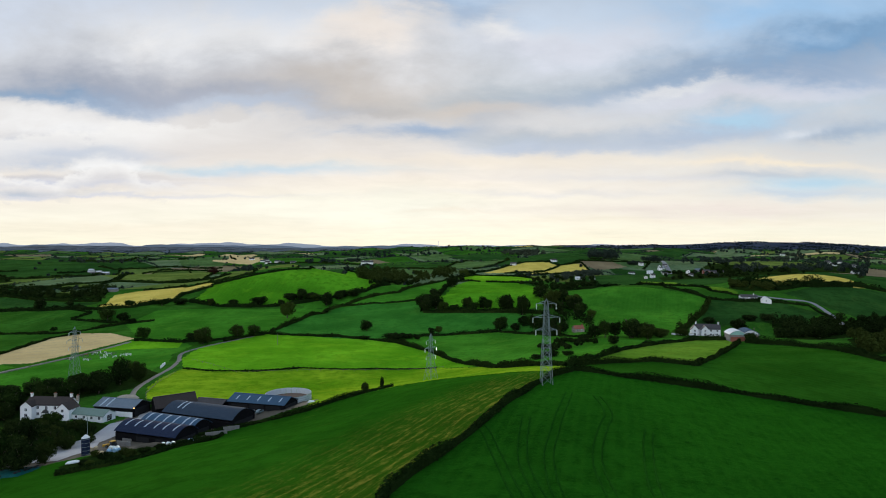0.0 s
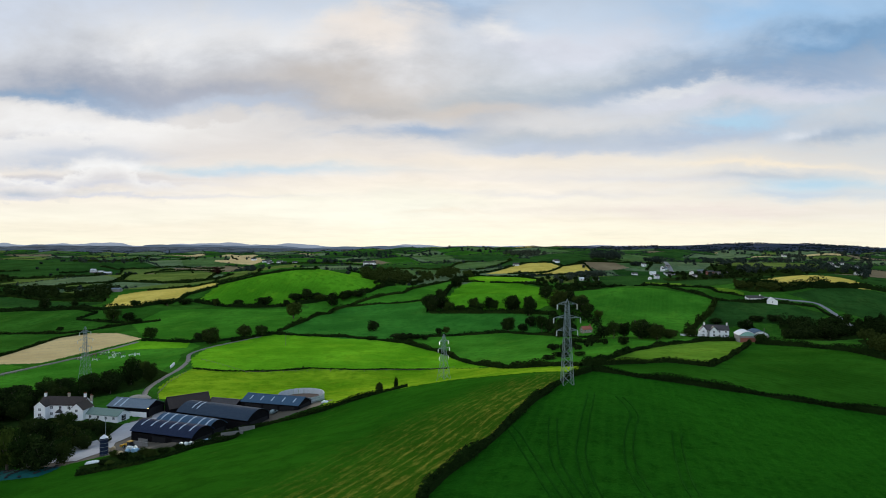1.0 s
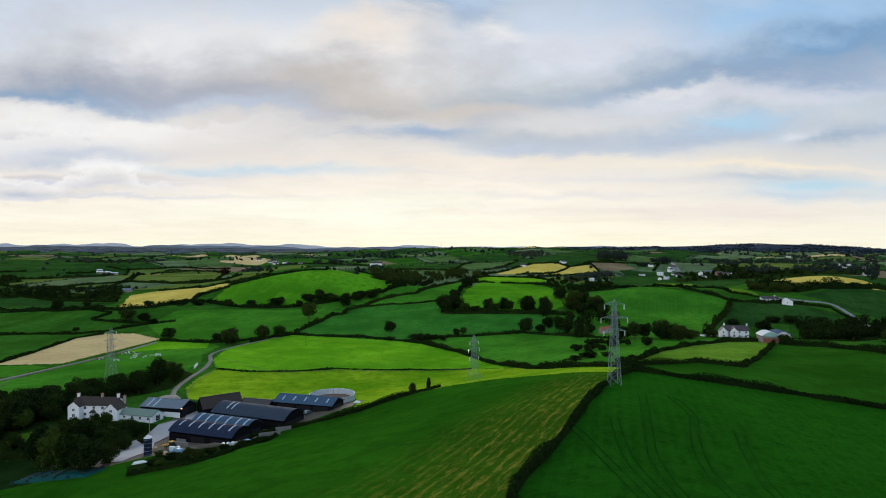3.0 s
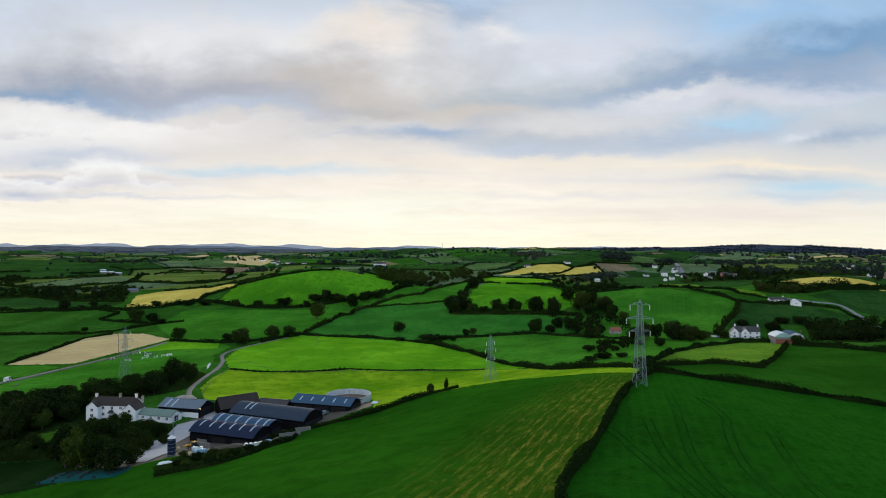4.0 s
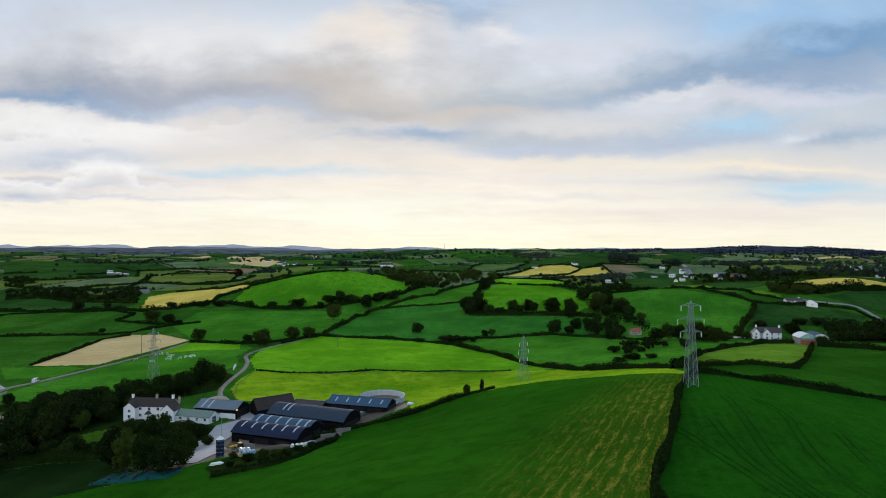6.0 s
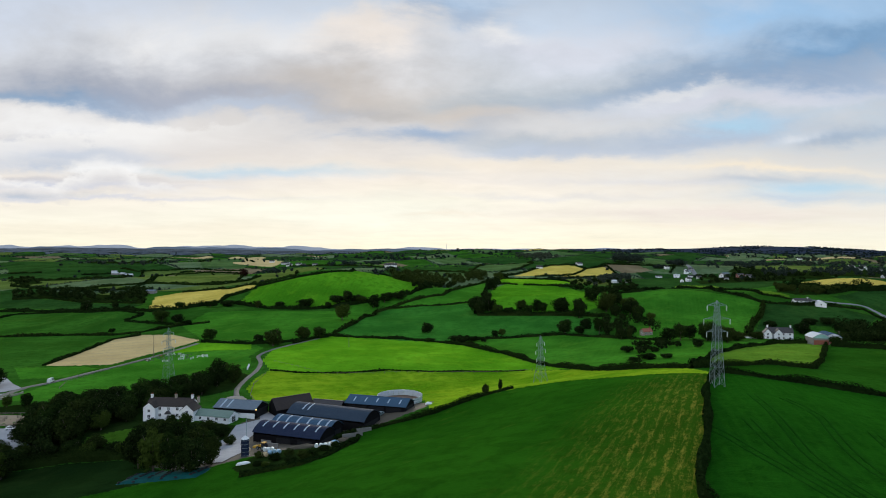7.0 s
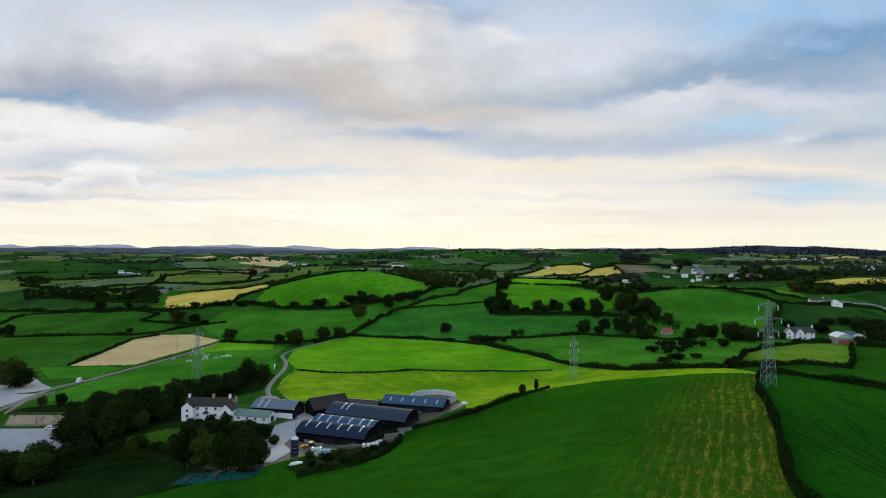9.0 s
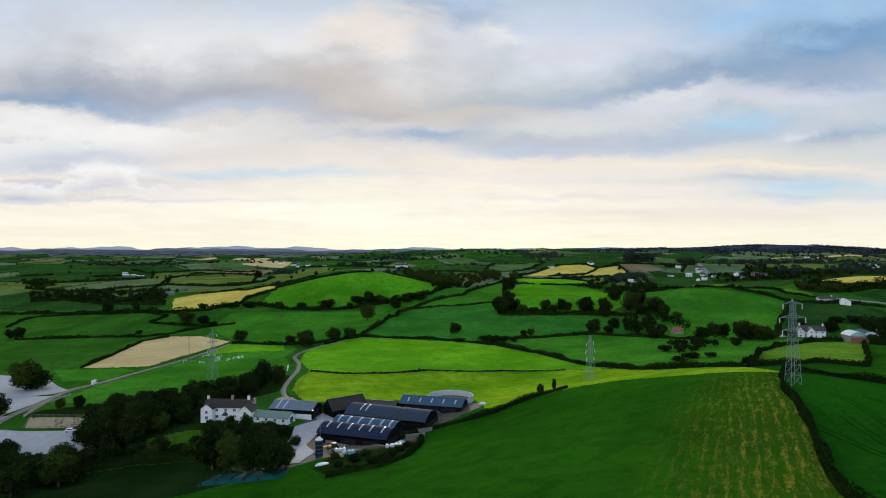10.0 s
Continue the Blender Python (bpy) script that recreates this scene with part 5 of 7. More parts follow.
def scatter_trees(places, heights, seed, name, label, leaf=None):
    """Far trees that nobody could count, as one body of leaf clumps."""
    rng = np.random.default_rng(seed)
    C, Fc, S = [], [], []
    zs = land(np.array([p[0] for p in places]), np.array([p[1] for p in places]))
    for (x, y), h, z in zip(places, heights, zs):
        size = float(np.clip(y / 560.0, 0.9, 5.0))
        n = int(np.clip(260 / size ** 1.2, 14, 240))
        r = h * rng.uniform(0.42, 0.62) * (1.7 if h < 5.5 and y < 700 else 1.0)
        c, f, s = crown_cloud(rng, n, 6, r, h * 0.02, h, size)
        C.append(c + np.array([x, y, z]))
        Fc.append(f)
        S.append(s)
    me = quad_mesh(name, np.concatenate(C), np.concatenate(Fc), np.concatenate(S), [leaf or (LEAF if places[0][1] < 1000 else LEAF_HAZE)], rng)
    return tagged(new(name, me), label, "trees", kind="stuff")


rng = np.random.default_rng(5)
for corners, count, height in wood_plots:
    xs, ys = np.array(corners, float).T
    got = []
    while len(got) < count:
        x, y = rng.uniform(xs.min(), xs.max(), 400), rng.uniform(ys.min(), ys.max(), 400)
        ok = inside(x, y, corners)
        got += list(zip(x[ok], y[ok]))
        if not ok.any():
            break
    got = got[:count]
    scatter_trees(got, height * rng.uniform(0.7, 1.25, len(got)), int(count + height), "woodland", "dense dark green wood of leafy trees")

# hedgerows of the far patchwork: the borders of its cells
lines, standards = [], []
cosT, sinT = math.cos(TURN), math.sin(TURN)
for i in range(1, GRIDN - 1):
    for j in range(1, GRIDN - 1):
        a, b = seeds[i, j]
        X0, Y0 = a * CELL[0] * cosT - b * CELL[1] * sinT, a * CELL[0] * sinT + b * CELL[1] * cosT
        if not (750 < Y0 < 4000 and abs(X0 + 38) < 0.85 * Y0):
            continue
        poly = [(a - 2, b - 2), (a + 2, b - 2), (a + 2, b + 2), (a - 2, b + 2)]
        tag = [None] * 4
        for di in range(-2, 3):
            for dj in range(-2, 3):
                ii, jj = i + di, j + dj
                if (di or dj) and 0 <= ii < GRIDN and 0 <= jj < GRIDN:
                    ox, oy = seeds[ii, jj]
                    mx, my, vx, vy = (a + ox) / 2, (b + oy) / 2, ox - a, oy - b
                    side = [(p[0] - mx) * vx + (p[1] - my) * vy for p in poly]
                    cut, cut_tag = [], []
                    for q in range(len(poly)):
                        r = (q + 1) % len(poly)
                        if side[q] <= 0:
                            cut.append(poly[q])
                            cut_tag.append(tag[q] if side[r] <= 0 else tag[q])
                        if (side[q] < 0) != (side[r] < 0):
                            k = side[q] / (side[q] - side[r])
                            cut.append((poly[q][0] + k * (poly[r][0] - poly[q][0]), poly[q][1] + k * (poly[r][1] - poly[q][1])))
                            cut_tag.append((ii, jj) if side[q] < 0 else tag[q])
                    poly, tag = cut, cut_tag
        for q in range(len(poly)):
            if tag[q] and tag[q] > (i, j):
                pa, pb = poly[q], poly[(q + 1) % len(poly)]
                lines.append([(p[0] * CELL[0] * cosT - p[1] * CELL[1] * sinT, p[0] * CELL[0] * sinT + p[1] * CELL[1] * cosT) for p in (pa, pb)])
C, Fc, S = [], [], []
for (x0, y0), (x1, y1) in lines:
    length, ym = math.hypot(x1 - x0, y1 - y0), (y0 + y1) / 2
    if ym < 780 or length < 8:
        continue
    n = int(length / (ym / 1000.0) * 1.3) + 2
    k = rng.uniform(0, 1, n)
    bow = np.sin(k * math.pi) * rng.uniform(-0.07, 0.07) * length
    x, y = x0 + (x1 - x0) * k - (y1 - y0) / length * bow + rng.normal(0, 1.0, n), y0 + (y1 - y0) * k + (x1 - x0) / length * bow + rng.normal(0, 1.0, n)
    keep = np.ones(n, bool)
    for kind, corners in plots:
        if max(c[1] for c in corners) > 700:
            keep &= ~inside(x, y, corners)
    x, y, k = x[keep], y[keep], k[keep]
    n = len(x)
    h = rng.uniform(0.0, 1.6, n) * rng.choice([1, 1, 1, 2.2], n)
    C.append(np.stack([x, y, land(x, y) + h], 1))
    Fc.append(unit(rng.normal(size=(n, 3)) + np.array([0, -0.6, 0.5])))
    S.append(np.full(n, 1.7 * ym / 1400.0 + 0.5) * rng.uniform(0.6, 1.3, n))
    for q in range(int(length / 110.0 * rng.uniform(0, 2.0))):
        t = rng.uniform()
        standards.append((x0 + (x1 - x0) * t, y0 + (y1 - y0) * t))
far_hedges = quad_mesh("far_hedgerows", np.concatenate(C), np.concatenate(Fc), np.concatenate(S), [LEAF_HAZE], rng, 1.6)
tagged(new("far_hedgerows", far_hedges), "dark hedgerows dividing the distant fields", "hedges", kind="stuff")
scatter_trees(standards, rng.uniform(4, 8, len(standards)), 77, "far_trees", "scattered hedgerow trees on the distant hills")
# thin woods on the far hills
px = rng.uniform(-3400, 3400, 2600)
py = rng.uniform(2400, 3900, 2600)
clump = np.sin(px / 210.0 + 1.3) * np.sin(py / 170.0) + 0.6 * np.sin(px / 90.0) + 0.5 * (px / 2000.0)
sel = (clump > 0.75) & (np.abs(px + 38) < 0.8 * py)
scatter_trees(list(zip(px[sel], py[sel])), rng.uniform(8, 14, int(sel.sum())), 78, "hill_woods", "woods on the distant hills")
# the wooded ridge on the skyline
px = rng.uniform(1000, 3300, 3600)
py = rng.uniform(3100, 4700, 3600)
ridge = np.sin(px / 130.0 + 0.4) * np.sin(py / 160.0 + 1.0) + 0.5 * np.sin(px / 47.0)
sel = (ridge > -0.1) & (px > 0.25 * py) & (px < 0.72 * py)
scatter_trees(list(zip(px[sel], py[sel])), rng.uniform(5, 10, int(sel.sum())), 79, "ridge_woods", "dark woods along a distant ridge", RIDGE_LEAF_HAZE)

# ---- buildings ----
def paint(name, low, high, rough=0.7, scale=0.6, stain=0.35, metal=0.0, spec=0.3, ribs=0.0, axis=0):
    k = Mat(name, rough, metal, spec)
    c = k.mix(k.noise(scale, 5, 0.65), low, high)
    streak = k.noise(1.2, 5, 0.7, k.space((1.5, 1.5, 0.25)))
    c = k.mix(k.math("MULTIPLY", k.ramp(streak, 0.5, 0.75), stain), c, tuple(v * 0.45 for v in low))
    if ribs:
        k.bump(k.wave(0.5 / ribs, 0, k.space((1, 1, 1), 90 * axis)), 0.05, 0.6)
    else:
        k.bump(k.noise(3, 4, 0.6), 0.03, 0.4)
    return k.done(c)


WHITEWASH = paint("whitewash", (0.80, 0.80, 0.80), (0.90, 0.90, 0.90), 0.85, stain=0.08)
SLATE = paint("slate", (0.035, 0.032, 0.034), (0.075, 0.068, 0.068), 0.7)
BROWN_SLATE = paint("brown_slate", (0.026, 0.020, 0.018), (0.050, 0.038, 0.033), 0.8)
GREEN_SHEET = paint("green_sheet", (0.12, 0.19, 0.16), (0.18, 0.25, 0.21), 0.6, ribs=0.3)
MINT_SHEET = paint("mint_sheet", (0.22, 0.44, 0.38), (0.32, 0.54, 0.48), 0.6, ribs=0.3)
BLUE_SHEET = paint("blue_sheet", (0.038, 0.082, 0.135), (0.060, 0.110, 0.17), 0.8, ribs=0.3, spec=0.08)
NAVY_SHEET = paint("navy_sheet", (0.013, 0.021, 0.046), (0.026, 0.036, 0.070), 0.8, ribs=0.3, spec=0.08)
GREY_SHEET = paint("grey_sheet", (0.026, 0.042, 0.066), (0.046, 0.066, 0.092), 0.8, ribs=0.3, spec=0.08)
STEEL_SHEET = paint("steel_sheet", (0.10, 0.14, 0.18), (0.16, 0.20, 0.24), 0.55, ribs=0.3, spec=0.2)
BLACK_BOARD = paint("black_boarding", (0.006, 0.006, 0.007), (0.014, 0.013, 0.014), 0.9, spec=0.05, ribs=0.2)
BLOCK = paint("block_wall", (0.17, 0.165, 0.155), (0.28, 0.265, 0.25), 0.9)
PALE_SHEET = paint("pale_sheet", (0.55, 0.58, 0.60), (0.70, 0.72, 0.73), 0.5, stain=0.15)
SKYLIGHT = paint("skylight_sheet", (0.26, 0.34, 0.42), (0.38, 0.46, 0.54), 0.35, stain=0.15, spec=0.5)
TANK_SIDE = paint("tank_panel", (0.42, 0.46, 0.48), (0.62, 0.66, 0.68), 0.55, stain=0.45)
SLURRY = paint("slurry_crust", (0.10, 0.065, 0.045), (0.18, 0.12, 0.085), 0.9, stain=0.4)
BRICK_RED = paint("red_brick", (0.22, 0.07, 0.045), (0.34, 0.12, 0.08), 0.85)
STONE = paint("stone", (0.28, 0.24, 0.19), (0.42, 0.37, 0.30), 0.9, scale=1.5)
GALV = paint("galvanised_steel", (0.15, 0.21, 0.215), (0.27, 0.33, 0.335), 0.6, metal=0.2, scale=2.0)
CERAMIC = paint("insulator_glass", (0.50, 0.58, 0.54), (0.66, 0.72, 0.68), 0.3, stain=0.1)
TIMBER = paint("weathered_timber", (0.10, 0.085, 0.065), (0.19, 0.165, 0.13), 0.9, scale=2.0)
DARK_GLASS = paint("window_glass", (0.012, 0.014, 0.018), (0.03, 0.033, 0.04), 0.12, stain=0.0, spec=0.6)
# near-black: the shade inside open doorways put into colour, and one dark door
DOOR_AND_SHADE = paint("door_and_opening_shade", (0.008, 0.008, 0.009), (0.016, 0.016, 0.017), 0.9, stain=0.1)
PVC = paint("white_frame", (0.70, 0.70, 0.70), (0.80, 0.80, 0.80), 0.5, stain=0.1)
YELLOW = paint("loader_yellow", (0.50, 0.27, 0.02), (0.65, 0.38, 0.03), 0.45, stain=0.4)
RUBBER = paint("rubber", (0.012, 0.012, 0.012), (0.03, 0.03, 0.03), 0.85)
WRAP_WHITE = paint("white_wrap", (0.60, 0.66, 0.64), (0.75, 0.80, 0.78), 0.4, stain=0.2, spec=0.5)
WRAP_TEAL = paint("teal_sheeting", (0.002, 0.034, 0.034), (0.007, 0.090, 0.085), 0.6, stain=0.5, spec=0.05)
WRAP_BLUE = paint("blue_wrap", (0.22, 0.40, 0.55), (0.34, 0.52, 0.66), 0.4, stain=0.2)
STRAW = paint("straw_bale", (0.42, 0.32, 0.19), (0.56, 0.45, 0.28), 0.95, scale=2.0)
RED_PAINT = paint("red_paint", (0.30, 0.03, 0.02), (0.42, 0.06, 0.04), 0.45)
GRAPHITE = paint("dark_paint", (0.03, 0.032, 0.036), (0.06, 0.064, 0.07), 0.35, spec=0.5)


def block(bm, x0, x1, y0, y1, z0, z1):
    m = Matrix.Translation(((x0 + x1) / 2, (y0 + y1) / 2, (z0 + z1) / 2)) @ Matrix.Diagonal((x1 - x0, y1 - y0, z1 - z0, 1))
    return bmesh.ops.create_cube(bm, size=1.0, matrix=m)["verts"]


def solid(bm, outline, a, b, axis):
    """A prism: the outline (pairs) drawn out from a to b along the axis 'x' or 'y'."""
    rings = []
    for s in (a, b):
        rings.append([bm.verts.new((s, p, q) if axis == "x" else (p, s, q)) for p, q in outline])
    n = len(outline)
    bm.faces.new(rings[0])
    bm.faces.new(rings[1][::-1])
    for i in range(n):
        bm.faces.new((rings[0][i], rings[1][i], rings[1][(i + 1) % n], rings[0][(i + 1) % n]))
    bmesh.ops.recalc_face_normals(bm, faces=bm.faces)


def boxed(name, dims, material, parent, label="", bevel=0.0):
    bm = bmesh.new()
    block(bm, *dims)
    if bevel:
        bmesh.ops.bevel(bm, geom=bm.edges[:], offset=bevel, segments=2, affect="EDGES")
    return part(name, bm, material, parent, label)


def base(name, x, y, heading, label, category, group="", drop=0.0):
    ob = tagged(new(name), label, category, group)
    ob.matrix_basis = pose(x, y, ground_z(x, y) - drop, 0, 0, heading)
    return ob


def window(parent, x, y, z, w, h, facing=-1, axis="y"):
    """A framed window set into a wall; its face lies at y (or at x) and looks along facing."""
    def put(name, a0, a1, z0, z1, d0, d1, mat, under):
        d0, d1 = sorted((d0 * facing, d1 * facing))
        dims = (a0, a1, y + d0, y + d1, z0, z1) if axis == "y" else (y + d0, y + d1, a0, a1, z0, z1)
        return boxed(name, dims, mat, under)
    win = put("window", x - w / 2, x + w / 2, z, z + h, -0.04, 0.03, DARK_GLASS, parent)
    for a0, a1, z0, z1 in ((x - w / 2 - 0.06, x - w / 2 + 0.06, z, z + h), (x + w / 2 - 0.06, x + w / 2 + 0.06, z, z + h), (x - 0.04, x + 0.04, z, z + h),
                           (x - w / 2, x + w / 2, z + h - 0.06, z + h + 0.06)):
        put("frame", a0, a1, z0, z1, 0.02, 0.07, PVC, win)
    put("sill", x - w / 2 - 0.1, x + w / 2 + 0.1, z - 0.12, z, 0.0, 0.14, PVC, win)
    return win


def gable_wall(L, W, eave, ridge, deep=1.5):
    """Walls of a gabled house as one closed body, ridge along x."""
    bm = bmesh.new()
    solid(bm, [(-W / 2, -deep), (W / 2, -deep), (W / 2, eave), (0, ridge - 0.12), (-W / 2, eave)], -L / 2, L / 2, "x")
    return bm


def gable_roof(L, W, eave, ridge, over=0.35, thick=0.16, side=0.0):
    bm = bmesh.new()
    slope = (ridge - eave) / (W / 2)
    for s in (-1, 1):
        e, z = s * (W / 2 + over), eave - over * slope
        solid(bm, [(0, ridge), (0, ridge + thick), (e, z + thick), (e, z)], -L / 2 - over, L / 2 + over, "x")
    return bm


def chimney(parent, x, y, z0, z1, mat, w=0.9, d=0.7, pots=2):
    bm = bmesh.new()
    block(bm, x - w / 2, x + w / 2, y - d / 2, y + d / 2, z0, z1)
    block(bm, x - w / 2 - 0.08, x + w / 2 + 0.08, y - d / 2 - 0.08, y + d / 2 + 0.08, z1 - 0.25, z1)
    c = part("chimney", bm, mat, parent)
    for i in range(pots):
        b = bmesh.new()
        limb(b, (x + (i - (pots - 1) / 2) * 0.42, y, z1), (x + (i - (pots - 1) / 2) * 0.42, y, z1 + 0.45), 0.15, 0.12, 8)
        part("chimney_pot", b, BRICK_RED, c)


def house(name, x, y, heading, L, W, eave, ridge, label, wall=WHITEWASH, roof=SLATE, cols=4, storeys=2, chimneys=(), door=None, group="", category="house"):
    h = base(name, x, y, heading, label, category, group)
    part("wall", gable_wall(L, W, eave, ridge), wall, h)
    part("roof", gable_roof(L, W, eave, ridge), roof, h)
    step = eave / storeys
    for s in range(storeys):
        for c in range(cols):
            wx = -L / 2 + (c + 0.5) * L / cols
            if door is not None and s == 0 and c == door:
                boxed("door", (wx - 0.55, wx + 0.55, -W / 2 - 0.06, -W / 2 + 0.05, 0, 2.1), GRAPHITE, h)
                continue
            window(h, wx, -W / 2, s * step + step * 0.36, 1.15, step * 0.44)
        for e in (-1, 1):
            window(h, 0.0, e * L / 2, s * step + step * 0.36, 1.0, step * 0.44, e, "x")
    for cx, top, mat in chimneys:
        chimney(h, cx, 0.0, ridge - 0.8, top, mat)
    return h


# the farmhouse, with a gabled wing at each end of its front
farmhouse = house("farmhouse", -166.8, 258.8, -4, 19.0, 7.0, 5.3, 7.9, "white two-storey farmhouse with a dark slate roof", cols=5, door=2, roof=BROWN_SLATE,
                  chimneys=((-9.0, 9.3, WHITEWASH), (1.5, 9.4, STONE), (8.6, 9.4, WHITEWASH)))
for cx, w, eave, ridge, front in ((-7.0, 5.0, 5.2, 7.2, -6.2), (9.6, 5.6, 4.4, 6.9, -7.0)):
    bm = bmesh.new()
    solid(bm, [(cx - w / 2, -1.5), (cx + w / 2, -1.5), (cx + w / 2, eave), (cx, ridge - 0.1), (cx - w / 2, eave)], front, 0.0, "y")
    wing = part("wing", bm, WHITEWASH, farmhouse)
    bm = bmesh.new()
    for s in (-1, 1):
        e, z = cx + s * (w / 2 + 0.3), eave - 0.3 * (ridge - eave) / (w / 2)
        solid(bm, [(cx, ridge), (cx, ridge + 0.15), (e, z + 0.15), (e, z)], front - 0.3, 0.0, "y")
    part("wing_roof", bm, BROWN_SLATE, farmhouse)
    window(wing, cx, front, 1.0, 1.3, 1.2)
    window(wing, cx, front, 3.3, 1.1, 1.1)
chimney(farmhouse, 11.0, 0.6, 6.0, 8.4, STONE)
bm = bmesh.new()
solid(bm, [(-1.2, 2.2), (1.2, 2.2), (0, 3.6)], -5.2, -3.4, "y")
part("porch_roof", bm, SLATE, farmhouse)
boxed("porch", (-1.0, 1.0, -5.0, -3.4, -0.5, 2.2), WHITEWASH, farmhouse)

outhouse = house("outhouse", -148.0, 254.3, -15, 19.5, 6.5, 2.4, 4.2, "long low white outhouse with a grey-green sheet roof", roof=GREEN_SHEET, cols=5, storeys=1, category="outhouse")
boxed("door", (9.74, 9.82, -1.1, 1.1, 0, 2.2), DOOR_AND_SHADE, outhouse)


def sheet_roof(L, W, eave, ridge, curve, over=0.4, thick=0.12, steps=12):
    """Cross-section points of a roof, from the front eave over the ridge to the back eave."""
    pts = []
    for i in range(steps + 1):
        s = -1 + 2 * i / steps
        if curve:
            z = eave + (ridge - eave) * math.cos(s * math.pi / 2 * 0.92) ** 0.85
        else:
            z = ridge - abs(s) * (ridge - eave)
        pts.append((s * (W / 2 + over), z))
    return pts


def barn(name, x, y, heading, L, W, eave, ridge, label, roof, wall=BLACK_BOARD, curve=True, lights=(), light_span=(0.30, 0.62), light_w=0.9, open_front=(), low_wall=None, open_end=True, group="farm sheds"):
    """A farm shed: side walls, end walls, a sheet roof, skylight strips and doorways as panels in the colour of their
    shade.
    """
    b = base(name, x, y, heading, label, "barn", group)
    pts = sheet_roof(L, W, eave, ridge, curve, steps=16 if curve else 2)
    deep = 3.0
    for s in (-1, 1):
        y0, y1 = sorted((s * W / 2, s * (W / 2 - 0.2)))
        boxed("side_wall", (-L / 2, L / 2, y0, y1, -deep, eave), wall, b)
    inner = [(p * (W / 2 - 0.21) / (W / 2 + 0.4), z - 0.06) for p, z in pts]
    for s in (-1, 1):
        bm = bmesh.new()
        x0, x1 = sorted((s * L / 2 - s * 0.02, s * (L / 2 - 0.22)))
        solid(bm, [(W / 2 - 0.21, -deep)] + inner[::-1] + [(-W / 2 + 0.21, -deep)], x0, x1, "x")
        part("end_wall", bm, wall, b)
    bm = bmesh.new()
    upper = [(p, z + 0.12) for p, z in pts]
    solid(bm, pts + upper[::-1], -L / 2 - 0.35, L / 2 + 0.35, "x")
    r = part("roof", bm, roof, b)
    if not curve:
        boxed("ridge_cap", (-L / 2 - 0.35, L / 2 + 0.35, -0.3, 0.3, ridge + 0.06, ridge + 0.2), roof, b)
    for f in lights:
        lx = -L / 2 + f * L
        bm = bmesh.new()
        section = []
        n = 10
        for i in range(n + 1):
            u = light_span[0] + (light_span[1] - light_span[0]) * i / n
            s = -1 + 2 * u
            z = eave + (ridge - eave) * math.cos(s * math.pi / 2 * 0.92) ** 0.85 if curve else ridge - abs(s) * (ridge - eave)
            section.append((s * (W / 2 + 0.4), z + 0.10))
        solid(bm, section + [(p, z + 0.08) for p, z in section[::-1]], lx - light_w * 0.32, lx + light_w * 0.32, "x")
        part("skylight", bm, SKYLIGHT, r)
    # openings are solid panels on the wall, coloured like the shade within
    for x0, x1, top in open_front:
        boxed("doorway", (x0, x1, -W / 2 - 0.05, -W / 2 + 0.05, -0.6, top), DOOR_AND_SHADE, b)
    if low_wall:
        for x0, x1, top, mat in low_wall:
            boxed("lower_wall", (x0, x1, -W / 2 - 0.14, -W / 2 - 0.01, -2.0, top), mat, b)
    if open_end:
        boxed("doorway", (L / 2 - 0.03, L / 2 + 0.05, -W / 2 + 1.2, W / 2 - 1.2, -0.8, eave - 0.4), DOOR_AND_SHADE, b)
    return b


barn("round_roofed_barn", -107.8, 228.2, -19.3, 28.0, 11.6, 3.2, 6.5, "dark barn with a rounded navy sheet roof and pale skylight strips", NAVY_SHEET,
     lights=(0.10, 0.26, 0.42, 0.58, 0.73, 0.90), light_span=(0.20, 0.52), open_front=((-4, 2, 2.6), (5, 11, 2.6)), low_wall=((-10.5, -6.2, 1.4, BLOCK),))
barn("round_roofed_barn", -105.6, 239.2, -22, 26.5, 10.0, 3.4, 6.4, "dark barn with a rounded blue sheet roof and pale skylight strips", BLUE_SHEET,
     lights=(0.08, 0.24, 0.42, 0.60, 0.78, 0.92), light_span=(0.12, 0.52), light_w=1.1)
barn("round_roofed_barn", -97.4, 252.0, -22, 36.0, 13.5, 3.6, 7.2, "long dark barn with a rounded grey sheet roof", GREY_SHEET, lights=(0.17, 0.24), light_span=(0.16, 0.52))
barn("cattle_shed", -80.1, 269.2, -16, 28.0, 11.5, 3.6, 6.0, "dark cattle shed with a blue pitched roof and small skylights", BLUE_SHEET, curve=False,
     lights=(0.12, 0.31, 0.50, 0.69, 0.88), light_span=(0.16, 0.38), open_front=((-12, -4, 3.0), (-3, 4, 3.0), (5, 12, 3.0)))
barn("machinery_shed", -139.5, 264.0, -13, 19.5, 11.0, 3.6, 6.0, "tall shed with black boarding and a steel-grey pitched roof", STEEL_SHEET, curve=False,
     lights=(0.16, 0.32), light_span=(0.04, 0.48), light_w=1.2, low_wall=((-2.0, 9.6, 2.0, WHITEWASH),))
lamp_glow = Mat("lamp_glow", 0.4)
lamp_glow.put(lamp_glow.b.inputs["Emission Color"], (1.0, 0.55, 0.18))
lamp_glow.b.inputs["Emission Strength"].default_value = 6.0
lamp_glow = lamp_glow.done((0.8, 0.5, 0.2))
yard_lamp = base("yard_lamp", -131.0, 257.2, -13, "small lit orange lamp on the eave of a shed", "lamp")
boxed("bracket", (-0.04, 0.04, -0.1, 0.5, 3.9, 4.0), GALV, yard_lamp)
